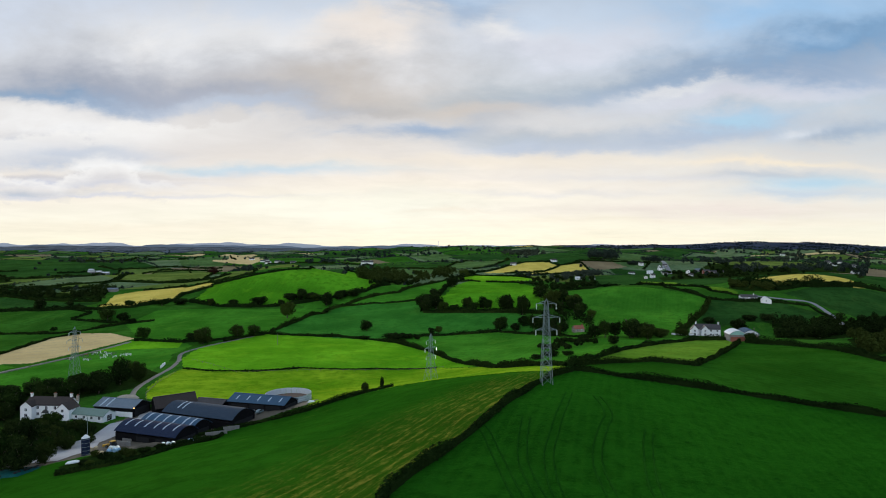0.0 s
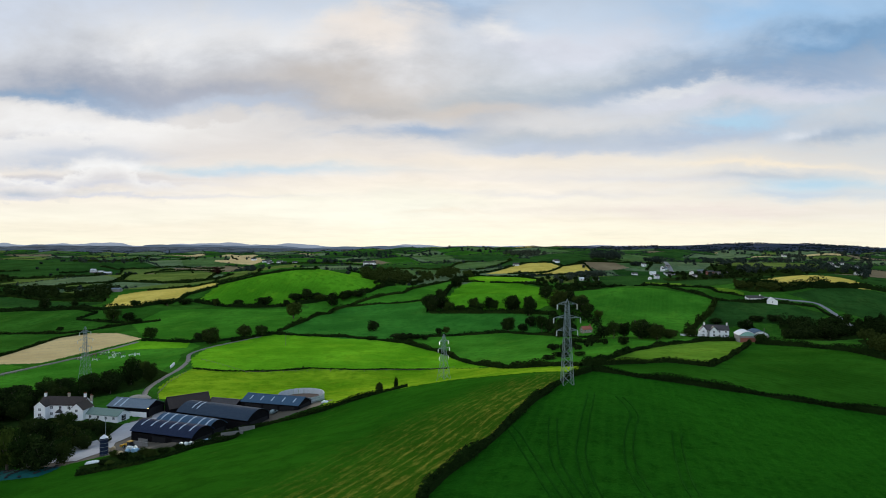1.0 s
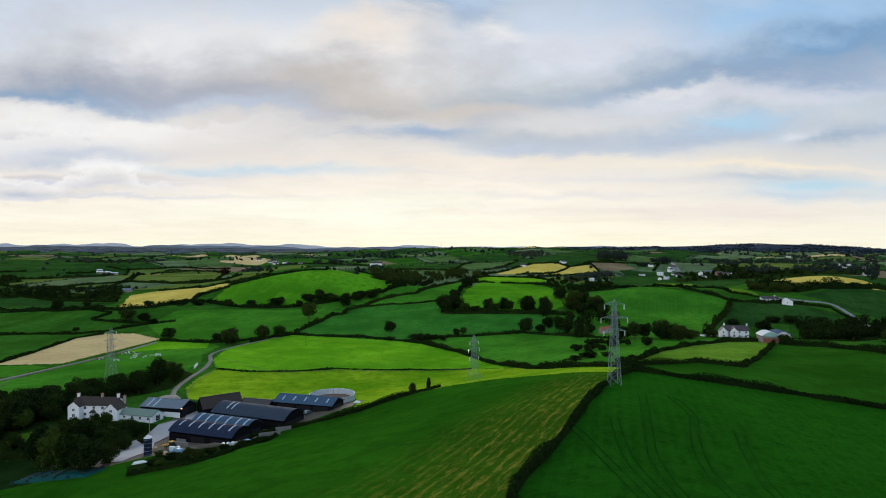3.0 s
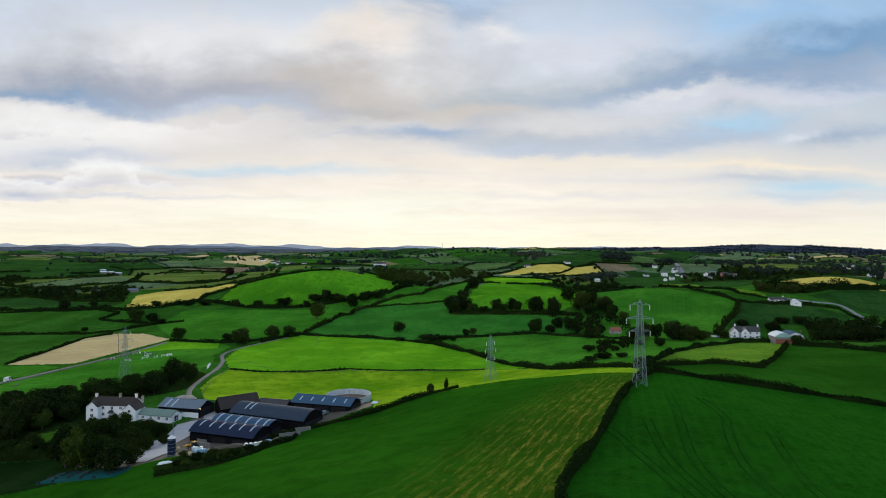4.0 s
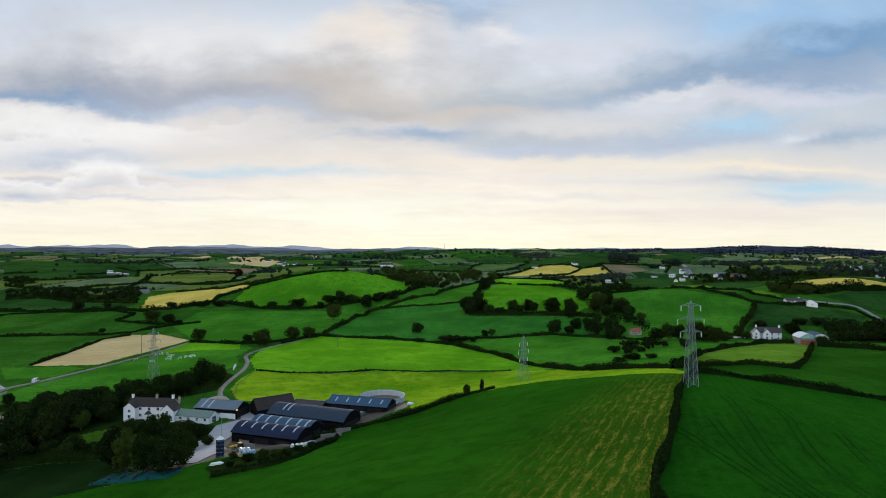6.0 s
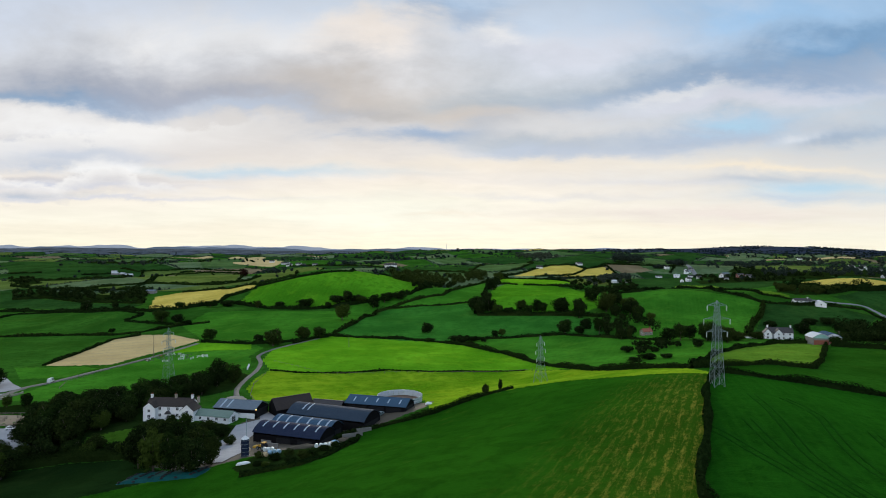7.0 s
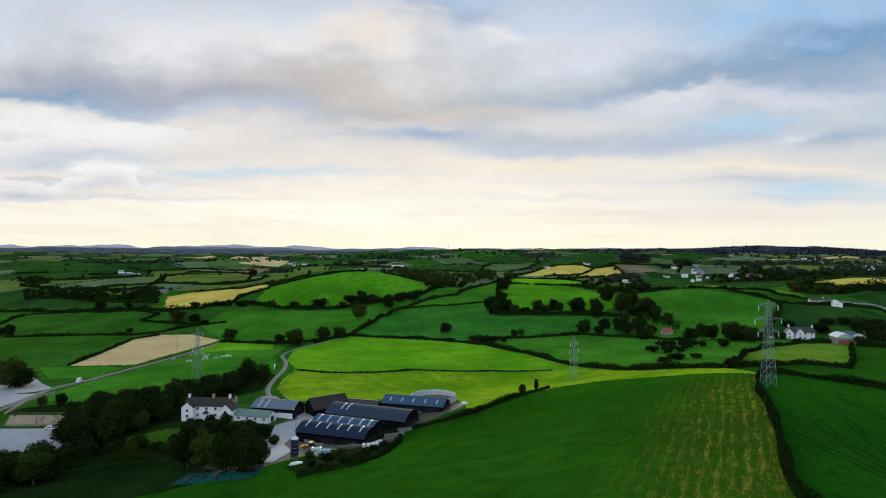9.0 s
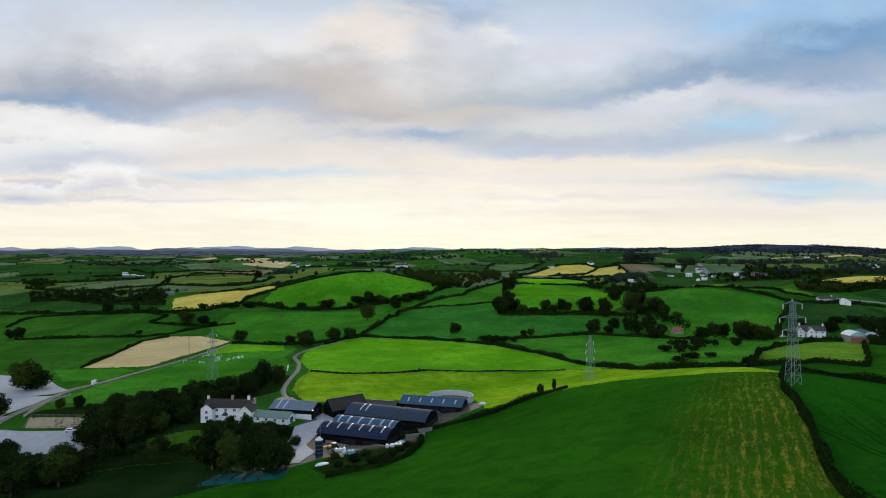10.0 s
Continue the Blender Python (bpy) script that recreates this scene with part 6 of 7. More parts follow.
boxed("lens", (-0.28, 0.28, -0.35, -0.1, 3.75, 4.1), lamp_glow, yard_lamp, bevel=0.05)
barn("old_barn", -119.0, 268.5, 38, 17.0, 9.0, 3.0, 7.2, "old dark barn with a steep brown roof", BROWN_SLATE, curve=False, open_end=False)
barn("lean_shed", -103.0, 271.0, -16, 14.0, 7.0, 3.0, 5.0, "low shed with a slate-coloured roof", SLATE, curve=False, open_end=False)

# slurry tank: a ring of panels round a crusted pool
tank = base("slurry_tank", -72.3, 283.5, 0, "round open slurry tank of pale grey panels", "tank")
RING, TALL = 10.4, 4.0
for i in range(26):
    a0, a1 = 2 * math.pi * i / 26 + 0.006, 2 * math.pi * (i + 1) / 26 - 0.006
    bm = bmesh.new()
    v = [bm.verts.new((math.cos(a) * r, math.sin(a) * r, z)) for z in (-2.0, TALL) for r in (RING - 0.14, RING) for a in (a0, a1)]
    for f in ((0, 1, 3, 2), (4, 6, 7, 5), (0, 4, 5, 1), (2, 3, 7, 6), (0, 2, 6, 4), (1, 5, 7, 3)):
        bm.faces.new([v[q] for q in f])
    bmesh.ops.recalc_face_normals(bm, faces=bm.faces)
    part("panel", bm, TANK_SIDE, tank)
for z in (0.9, 2.0, 3.1, 3.95):
    bm = bmesh.new()
    for i in range(52):
        a0, a1 = 2 * math.pi * i / 52, 2 * math.pi * (i + 1) / 52
        limb(bm, (math.cos(a0) * (RING + 0.05), math.sin(a0) * (RING + 0.05), z), (math.cos(a1) * (RING + 0.05), math.sin(a1) * (RING + 0.05), z), 0.07, 0.07, 4)
    part("hoop", bm, GALV, tank)
bm = bmesh.new()
bmesh.ops.create_circle(bm, cap_ends=True, segments=52, radius=RING - 0.16, matrix=Matrix.Translation((0, 0, 1.4)))
part("slurry", bm, SLURRY, tank, "brown crusted slurry")

# feed silo with its filling pipe
silo = base("feed_silo", -116.0, 196.6, 0, "tall dark blue feed silo with a pale conical top", "silo")
bm = bmesh.new()
limb(bm, (0, 0, -1.5), (0, 0, 5.6), 1.25, 1.25, 24)
part("body", bm, NAVY_SHEET, silo)
bm = bmesh.new()
limb(bm, (0, 0, 5.6), (0, 0, 6.5), 1.3, 0.3, 24)
part("cone_top", bm, PALE_SHEET, silo)
bm = bmesh.new()
limb(bm, (0.2, 0.6, 5.8), (0.2, 0.6, 12.2), 0.09, 0.07, 6)
part("pipe", bm, GALV, silo)
for i in range(5):
    bm = bmesh.new()
    for q in range(24):
        a0, a1 = 2 * math.pi * q / 24, 2 * math.pi * (q + 1) / 24
        limb(bm, (math.cos(a0) * 1.27, math.sin(a0) * 1.27, 0.4 + i * 1.2), (math.cos(a1) * 1.27, math.sin(a1) * 1.27, 0.4 + i * 1.2), 0.05, 0.05, 4)
    part("hoop", bm, GALV, silo)

# houses on the far slopes
house("white_house", 191.5, 442.5, -14, 17.0, 7.5, 5.4, 8.6, "white two-storey house with a slate roof", cols=4, door=1, chimneys=((-7.6, 10.2, WHITEWASH), (7.6, 10.2, WHITEWASH)))
gabled = base("gabled_house", 184.0, 438.0, -14, "white gable-fronted house wing with a slate roof", "house")
for cx in (-3.4, 3.6):
    bm = bmesh.new()
    solid(bm, [(cx - 2.6, -1.5), (cx + 2.6, -1.5), (cx + 2.6, 4.6), (cx, 7.4), (cx - 2.6, 4.6)], -3.4, 2.0, "y")
    w = part("wall", bm, WHITEWASH, gabled)
    bm = bmesh.new()
    for s in (-1, 1):
        solid(bm, [(cx, 7.5), (cx, 7.66), (cx + s * 2.95, 4.38), (cx + s * 2.95, 4.22)], -3.7, 2.0, "y")
    part("roof", bm, SLATE, gabled)
    window(w, cx, -3.4, 0.9, 1.4, 1.3)
    window(w, cx, -3.4, 3.3, 1.1, 1.2)
conservatory = base("garden_wall", 173.0, 436.5, -10, "long low white garden wall", "wall")
boxed("wall", (-9, 6, -0.2, 0.2, -1.0, 1.3), WHITEWASH, conservatory)
boxed("coping", (-9.05, 6.05, -0.28, 0.28, 1.3, 1.42), STONE, conservatory)

for x, y, L, roof, label in ((186.0, 388.0, 12, PALE_SHEET, "round-roofed hay barn with a pale green front"), (196.5, 393.0, 14, BLUE_SHEET, "round-roofed hay barn with a blue sheet roof")):
    hb = barn("hay_barn", x, y, 80, L, 9.6, 4.0, 7.0, label, roof, wall=BLOCK, open_end=False, group="hay barns")
    bm = bmesh.new()
    arch = [(p * 0.93, z - 0.15) for p, z in sheet_roof(L, 9.6, 4.0, 7.0, True, steps=16)]
    solid(bm, arch, -L / 2 - 0.10, -L / 2 + 0.01, "x")
    part("gable_sheet", bm, MINT_SHEET if roof is PALE_SHEET else PALE_SHEET, hb)
    # no opening here: the red-brown lower band of the gable wall
    boxed("doorway", (-L / 2 - 0.14, -L / 2 - 0.02, -4.4, 4.4, -0.5, 3.2), BRICK_RED, hb)
house("red_house", 103.0, 466.0, 20, 8.0, 5.0, 2.8, 4.8, "small stone cottage under a red tiled roof", wall=STONE, roof=BRICK_RED, cols=2, storeys=1, chimneys=((3.5, 5.8, BRICK_RED),))
house("bungalow", 307.0, 581.0, 72, 9.0, 9.0, 2.4, 5.2, "white gable-fronted bungalow beside a road", roof=PALE_SHEET, cols=3, storeys=1)
house("bungalow", 294.0, 588.0, -8, 15.0, 7.0, 2.6, 4.6, "low white bungalow with a slate roof", cols=4, storeys=1, chimneys=((5, 5.6, WHITEWASH),))
for x, y, turn, L, wall, roof, st in ((419, 1180, 30, 13, WHITEWASH, SLATE, 2),
                                      (427, 1188, -20, 12, PALE_SHEET, STEEL_SHEET, 1), (440, 1080, 8, 13, BLOCK, SLATE, 2),
                                      (452, 1092, -30, 11, WHITEWASH, SLATE, 2), (474, 1064, 12, 12, BRICK_RED, SLATE, 2), (484, 1058, -10, 11, WHITEWASH, SLATE, 2),
                                      (392, 1210, 15, 14, WHITEWASH, SLATE, 2), (381, 1106, -12, 11, BRICK_RED, SLATE, 1),
                                      (355, 1150, 4, 17, WHITEWASH, SLATE, 1), (391, 1155, -3, 17, WHITEWASH, PALE_SHEET, 2), (422, 1192, 75, 13, WHITEWASH, SLATE, 2), (435, 1200, 10, 14, BLOCK, SLATE, 2),
                                      (418, 1158, 0, 13, WHITEWASH, SLATE, 1), (301, 877, 8, 10, WHITEWASH, SLATE, 2), (377, 940, 80, 10, WHITEWASH, SLATE, 2), (480, 1149, 5, 21, BLOCK, STEEL_SHEET, 2),
                                      (360, 888, -6, 10, WHITEWASH, SLATE, 1), (399, 926, 12, 17, BRICK_RED, SLATE, 2), (399, 900, -8, 12, BLOCK, SLATE, 2), (289, 870, 70, 10, WHITEWASH, SLATE, 1), (337, 926, 0, 10, WHITEWASH, SLATE, 1),
                                      (192, 858, 4, 20, WHITEWASH, PALE_SHEET, 1), (210, 862, -8, 13, WHITEWASH, SLATE, 1)):
    house("village_house", x, y, turn, L * 0.64, 5.0, 2.0 * st + 0.3, 2.0 * st + 2.1, {WHITEWASH: "white rendered village house under a dark roof", BLOCK: "grey rendered village house under a dark roof",
          BRICK_RED: "red brick village house under a dark roof", PALE_SHEET: "pale sheet-clad building in the village"}[wall], wall=wall, roof=roof, cols=3, storeys=st, group="village houses")
house("country_house", -163.0, 1298.0, 6, 26.0, 9.0, 6.0, 9.6, "large white country house on a far ridge", cols=5, storeys=2, chimneys=((-8, 11, WHITEWASH), (8, 11, WHITEWASH)))
for x, y, turn, L in ((-741, 1282, 12, 13), (-728, 1288, -4, 11), (-712, 1284, 10, 14), (-752, 1300, 14, 10)):
    barn("farm_shed", x, y, turn, L, 7, 3, 4.6, "pale far-off farm shed with a sheet roof", PALE_SHEET, wall=BLOCK, curve=False, open_end=False, group="far farm sheds")
barn("farm_shed", -431, 793, 6, 12, 7, 3.0, 4.6, "grey farm shed with a sheet roof beside a wood", STEEL_SHEET, wall=BLOCK, curve=False, open_end=False, group="far farm sheds")
for x, y, turn in ((820, 1302, 10), (850, 1310, 0), (792, 1180, 14), (-410, 1420, 5), (-395, 1450, -10), (-372, 1400, 20), (-430, 1480, 0), (693, 1026, 8), (763, 1195, -5), (804, 1222, 12), (878, 1549, 4), (989, 1779, -8),
                   (-435, 1467, 15), (-411, 1428, -12), (-345, 1397, 8), (-477, 1517, 4), (219, 1214, 20), (136, 1188, -6)):
    house("far_house", x, y, turn, 12, 7, 3.2, 5.8, "white far-off house among trees", cols=3, storeys=2, group="far houses")


# ---- pylons ----
def pylon(x, y, heading, tall, foot, arms, label):
    """A lattice tower: four legs, braced panels, three pairs of arms with hanging insulators."""
    p = base("pylon", x, y, heading, label, "pylon", "pylons", drop=0.5)
    waist_z = arms[-1][0] - 0.6
    top_half, waist = 0.45, 0.95

    def half(z):
        return foot / 2 + (waist - foot / 2) * min(z / waist_z, 1) + (top_half - waist) * max(0, (z - waist_z) / (tall - waist_z))
    for sx in (-1, 1):
        for sy in (-1, 1):
            bm = bmesh.new()
            for z0, z1 in ((-1.0, waist_z), (waist_z, tall - 1.4)):
                limb(bm, (sx * half(z0), sy * half(z0), z0), (sx * half(z1), sy * half(z1), z1), 0.075, 0.06, 4)
            limb(bm, (sx * half(tall - 1.4), sy * half(tall - 1.4), tall - 1.4), (0, 0, tall), 0.09, 0.07, 4)
            part("leg", bm, GALV, p)
    levels = [0.3]
    while levels[-1] < tall - 2.2:
        levels.append(levels[-1] + max(1.3, half(levels[-1]) * 1.9))
    for a, b in (((-1, -1), (1, -1)), ((1, -1), (1, 1)), ((1, 1), (-1, 1)), ((-1, 1), (-1, -1))):
        bm = bmesh.new()
        for z0, z1 in zip(levels, levels[1:]):
            h0, h1 = half(z0), half(z1)
            limb(bm, (a[0] * h0, a[1] * h0, z0), (b[0] * h1, b[1] * h1, z1), 0.04, 0.04, 4)
            limb(bm, (b[0] * h0, b[1] * h0, z0), (a[0] * h1, a[1] * h1, z1), 0.04, 0.04, 4)
            limb(bm, (a[0] * h1, a[1] * h1, z1), (b[0] * h1, b[1] * h1, z1), 0.035, 0.035, 4)
        part("bracing", bm, GALV, p)
    for z, reach in arms:
        for s in (-1, 1):
            bm = bmesh.new()
            tip, h0, h1 = (s * reach, 0, z), half(z), half(z + 0.8)
            for sy in (-1, 1):
                limb(bm, (s * h0, sy * h0, z), tip, 0.055, 0.04, 4)
                limb(bm, (s * h1, sy * h1, z + 0.8), tip, 0.055, 0.04, 4)
                mid = (s * (h0 + reach) / 2, sy * h0 / 2, z)
                limb(bm, (s * (h1 + reach) / 2, sy * h1 / 2, z + 0.4), mid, 0.05, 0.05, 4)
            arm = part("arm", bm, GALV, p)
            bm = bmesh.new()
            for q in range(7):
                limb(bm, (s * reach, 0, z - 0.15 - q * 0.22), (s * reach, 0, z - 0.33 - q * 0.22), 0.18, 0.13, 8)
            limb(bm, (s * reach, 0, z), (s * reach, 0, z - 1.75), 0.04, 0.04, 4)
            part("insulator", bm, CERAMIC, arm, "pale hanging insulator string")
    return p


pylon(31.9, 187.5, 4, 26.9, 3.4, [(25.3, 3.1), (21.1, 4.2), (17.2, 3.3)], "grey lattice steel pylon on the ridge hedge")
pylon(-6.0, 289.0, 42, 22.6, 5.0, [(19.3, 2.8), (15.8, 3.6), (12.0, 2.9)], "grey lattice steel pylon beyond the ridge")
pylon(-201.5, 332.0, 62, 30.5, 5.2, [(27.5, 3.1), (23.4, 4.2), (19.3, 3.3)], "grey lattice steel pylon in the valley")


def pole(x, y, tall, label, bar=True):
    p = base("utility_pole", x, y, 20, label, "pole", "utility poles")
    bm = bmesh.new()
    limb(bm, (0, 0, -0.8), (0, 0, tall), 0.17, 0.12, 8)
    part("post", bm, TIMBER, p)
    if bar:
        boxed("crossbar", (-0.9, 0.9, -0.07, 0.07, tall - 0.5, tall - 0.35), TIMBER, p)


pole(-247, 411, 15.0, "tall timber pole in the stubble field")
pole(192, 376, 9.0, "timber pole beside the hay barns")
pole(-120, 440, 8.0, "timber pole on the meadow edge", False)
mast = base("far_mast", -30, 3700, 0, "thin white mast on the far horizon", "mast")
bm = bmesh.new()
limb(bm, (0, 0, -3), (0, 0, 34), 1.6, 1.0, 8)
part("tower", bm, WHITEWASH, mast)

# ---- fences, walls, vehicles and farm clutter ----
def fence(line, gap, label, rails=(0.5, 1.0), tall=1.2, mat=TIMBER, name="fence"):
    pts = [Vector((*p, 0)) for p in line]
    places = []
    for a, b in zip(pts, pts[1:]):
        n = max(1, int((b - a).length / gap))
        places += [a + (b - a) * i / n for i in range(n)]
    places.append(pts[-1])
    f = tagged(new(name), label, "fence")
    f.matrix_basis = pose(pts[0].x, pts[0].y, ground_z(pts[0].x, pts[0].y))
    off = f.matrix_basis.translation
    tops = [Vector((p.x, p.y, ground_z(p.x, p.y))) - off for p in places]
    for p in tops:
        boxed("post", (p.x - 0.07, p.x + 0.07, p.y - 0.07, p.y + 0.07, p.z - 0.4, p.z + tall), mat, f)
    for z in rails:
        bm = bmesh.new()
        for a, b in zip(tops, tops[1:]):
            limb(bm, a + Vector((0, 0, z)), b + Vector((0, 0, z)), 0.06, 0.06, 4)
        part("rail", bm, mat, f)


def stone_wall(line, tall, label, mat=STONE, thick=0.5):
    w = tagged(new("field_wall"), label, "wall")
    x0, y0 = line[0]
    w.matrix_basis = pose(x0, y0, ground_z(x0, y0))
    oz = ground_z(x0, y0)
    rng = random.Random(int(abs(x0)))
    bm = bmesh.new()
    for (xa, ya), (xb, yb) in zip(line, line[1:]):
        n = max(1, int(math.hypot(xb - xa, yb - ya) / 1.2))
        for i in range(n):
            x, y = xa + (xb - xa) * (i + 0.5) / n, ya + (yb - ya) * (i + 0.5) / n
            h = tall * rng.uniform(0.8, 1.1)
            m = pose(x - x0, y - y0, ground_z(x, y) - oz + h / 2 - 0.3, 0, 0, math.degrees(math.atan2(yb - ya, xb - xa)) + rng.uniform(-4, 4)) @ Matrix.Diagonal((1.28, thick * rng.uniform(0.8, 1.15), h + 0.6, 1))
            bmesh.ops.create_cube(bm, size=1, matrix=m)
    part("stones", bm, mat, w)


fence([(-253, 262), (-224, 262), (-218, 250), (-246, 247), (-253, 262)], 3.0, "low timber fence round the riding arena")
stone_wall([(-256, 262), (-262, 285), (-262, 305)], 1.0, "low rough stone wall beside the road")
fence([(-252, 318), (-259, 335), (-256, 365), (-249, 395), (-242, 425)], 4.0, "thin timber fence along the road")
stone_wall([(-168.0, 361), (-169.0, 366), (-170.0, 371)], 1.6, "whitewashed wall beside the farm lane", WHITEWASH)
fence([(-137, 280), (-147, 300), (-153, 325), (-154, 350)], 4.0, "timber post fence along the farm lane")
fence([(-158, 382), (-120, 352), (-80, 362), (-40, 364), (0, 356)], 6.0, "thin wire and post fence across the meadow", (0.9,))


def wheel(parent, x, y, r, w):
    bm = bmesh.new()
    limb(bm, (x, y - w / 2, r), (x, y + w / 2, r), r, r, 16)
    tyre = part("wheel", bm, RUBBER, parent)
    bm = bmesh.new()
    limb(bm, (x, y - w / 2 - 0.02, r), (x, y + w / 2 + 0.02, r), r * 0.55, r * 0.55, 12)
    part("rim", bm, GALV, tyre)


def car(x, y, heading, mat, label, L=4.3, tall=1.5, name="car", cargo=False):
    c = base(name, x, y, heading, label, "van" if cargo else "car", "parked cars")
    c.location.z += 0.2
    bm = bmesh.new()
    low = [(-L / 2, 0.35), (L / 2, 0.35), (L / 2, 0.85), (L * 0.28, 0.98), (-L / 2, 1.0)]
    top = [(-L / 2 + 0.1, 0.99), (L * (0.40 if cargo else 0.26), 0.97), (L * (0.30 if cargo else 0.08), tall), (-L * (0.48 if cargo else 0.36), tall)]
    for outline, half in ((low, 0.88), (top, 0.76)):
        vs = [[bm.verts.new((px, s * half, pz)) for px, pz in outline] for s in (-1, 1)]
        n = len(outline)
        bm.faces.new(vs[0])
        bm.faces.new(vs[1][::-1])
        for i in range(n):
            bm.faces.new((vs[0][i], vs[1][i], vs[1][(i + 1) % n], vs[0][(i + 1) % n]))
    bmesh.ops.recalc_face_normals(bm, faces=bm.faces)
    bmesh.ops.bevel(bm, geom=bm.edges[:], offset=0.06, segments=2, affect="EDGES")
    part("body", bm, mat, c)
    for s in (-1, 1):
        bm = bmesh.new()
        block(bm, -L * 0.30 if not cargo else L * 0.05, L * 0.12 if not cargo else L * 0.28, s * 0.80 - 0.02, s * 0.80 + 0.02, 1.02, tall - 0.12)
        part("side_window", bm, DARK_GLASS, c)
    bm = bmesh.new()
    f = [(L * (0.39 if cargo else 0.25), 1.02), (L * (0.31 if cargo else 0.09), tall - 0.08)]
    v = [bm.verts.new((px + 0.03, s * 0.66, pz + 0.02)) for px, pz in f for s in (-1, 1)]
    bm.faces.new((v[0], v[1], v[3], v[2]))
    part("windscreen", bm, DARK_GLASS, c)
    for px in (-L * 0.31, L * 0.31):
        for s in (-1, 1):
            wheel(c, px, s * 0.80, 0.33, 0.22)
    return c


car(-266.4, 333.2, 100, PVC, "white van driving on the narrow road", 5.2, 2.3, "van", True)
car(-83.0, 261.0, 70, PVC, "white car parked beside the cattle shed")
car(-78.6, 259.2, 76, GALV, "silver car parked beside the cattle shed")
car(-257.0, 240.0, 20, GRAPHITE, "dark car parked on the gravel yard")
car(-226.0, 246.0, 10, PVC, "white car parked beside the arena")
car(-222.0, 244.6, 16, GRAPHITE, "dark car parked beside the arena")
car(-218.0, 243.2, 12, GALV, "silver car parked beside the arena")


def tractor(x, y, heading, mat, label, name="tractor"):
    t = base(name, x, y, heading, label, "tractor")
    t.location.z += 0.15
    bm = bmesh.new()
    block(bm, 0.1, 2.1, -0.4, 0.4, 0.8, 1.55)
    bmesh.ops.bevel(bm, geom=bm.edges[:], offset=0.1, segments=2, affect="EDGES")
    part("bonnet", bm, mat, t)
    boxed("chassis", (-1.3, 1.9, -0.35, 0.35, 0.55, 0.85), RUBBER, t)
    boxed("cab", (-1.2, 0.15, -0.7, 0.7, 0.9, 2.5), DARK_GLASS, t, bevel=0.08)
    boxed("cab_roof", (-1.3, 0.25, -0.78, 0.78, 2.5, 2.68), mat, t, bevel=0.05)
    bm = bmesh.new()
    limb(bm, (1.2, 0.3, 1.5), (1.2, 0.3, 2.5), 0.06, 0.06, 8)
    part("exhaust", bm, RUBBER, t)
    for px, r, w in ((-0.8, 0.85, 0.5), (1.6, 0.55, 0.35)):
        for s in (-1, 1):
            wheel(t, px, s * 0.85, r, w)
    return t


loader = tractor(-113.5, 207.5, 150, YELLOW, "yellow farm loader standing in the yard", "loader")
bm = bmesh.new()
limb(bm, (1.0, -0.5, 1.3), (3.2, -0.5, 0.7), 0.1, 0.1, 4)
limb(bm, (1.0, 0.5, 1.3), (3.2, 0.5, 0.7), 0.1, 0.1, 4)
part("boom", bm, YELLOW, loader)
boxed("bucket", (3.1, 3.9, -1.0, 1.0, 0.2, 0.9), YELLOW, loader, bevel=0.1)
tractor(-253.0, 236.5, 40, RED_PAINT, "red tractor parked on the gravel yard")


def bale(x, y, z, heading, mat, label, r=0.65, L=1.25, rounded=True):
    b = tagged(new("bale"), label, "bale", "bales")
    b.matrix_basis = pose(x, y, ground_z(x, y) + z, 0, 0, heading)
    bm = bmesh.new()
    limb(bm, (0, -L / 2, r), (0, L / 2, r), r, r, 20)
    bmesh.ops.bevel(bm, geom=[e for e in bm.edges if len(e.link_faces) == 2 and e.calc_face_angle(0) > 1.2], offset=0.12, segments=2, affect="EDGES")
    part("wrapped_roll", bm, mat, b)


for x, y, h, mat, lab in ((-111.6, 203.2, 20, WRAP_WHITE, "white plastic-wrapped bale in the farmyard"), (-110.2, 202.6, 60, WRAP_WHITE, "white plastic-wrapped bale in the farmyard"), (-108.9, 202.4, 10, WRAP_WHITE, "white plastic-wrapped bale in the farmyard"),
                          (-107.6, 195.2, 80, WRAP_BLUE, "pale blue plastic-wrapped bale in the farmyard"), (-106.2, 195.8, 20, WRAP_BLUE, "pale blue plastic-wrapped bale in the farmyard"),
                          (-104.9, 195.6, 50, WRAP_BLUE, "pale blue plastic-wrapped bale in the farmyard"),
                          (-109.2, 192.2, 15, STRAW, "round straw bale in the farmyard"), (-107.9, 191.6, 40, STRAW, "round straw bale in the farmyard"),
                          (-94.8, 205.0, 10, WRAP_WHITE, "white plastic-wrapped bale in the farmyard"), (-93.2, 205.6, 70, WRAP_WHITE, "white plastic-wrapped bale in the farmyard"), (-91.8, 206.0, 30, WRAP_WHITE, "white plastic-wrapped bale in the farmyard"),
                          (-90.4, 206.8, 50, WRAP_WHITE, "white plastic-wrapped bale in the farmyard"), (-117.6, 205.0, 0, STRAW, "round straw bale in the farmyard"), (-118.4, 203.4, 50, STRAW, "round straw bale in the farmyard")):
    bale(x, y, 0.15, h, mat, lab)


def heap(name, x, y, rx, ry, tall, mat, label, category, seed, heading=0):
    """A low uneven mound."""
    h = base(name, x, y, heading, label, category)
    bm = bmesh.new()
    bmesh.ops.create_icosphere(bm, subdivisions=3, radius=1.0)
    for v in bm.verts:
        k = 1 + 0.22 * noise.noise(v.co * 2.3 + Vector((seed, 0, 0)))
        v.co = Vector((v.co.x * rx * k, v.co.y * ry * k, max(v.co.z, -0.3) * tall * k))
    part("mound", bm, mat, h)
    return h


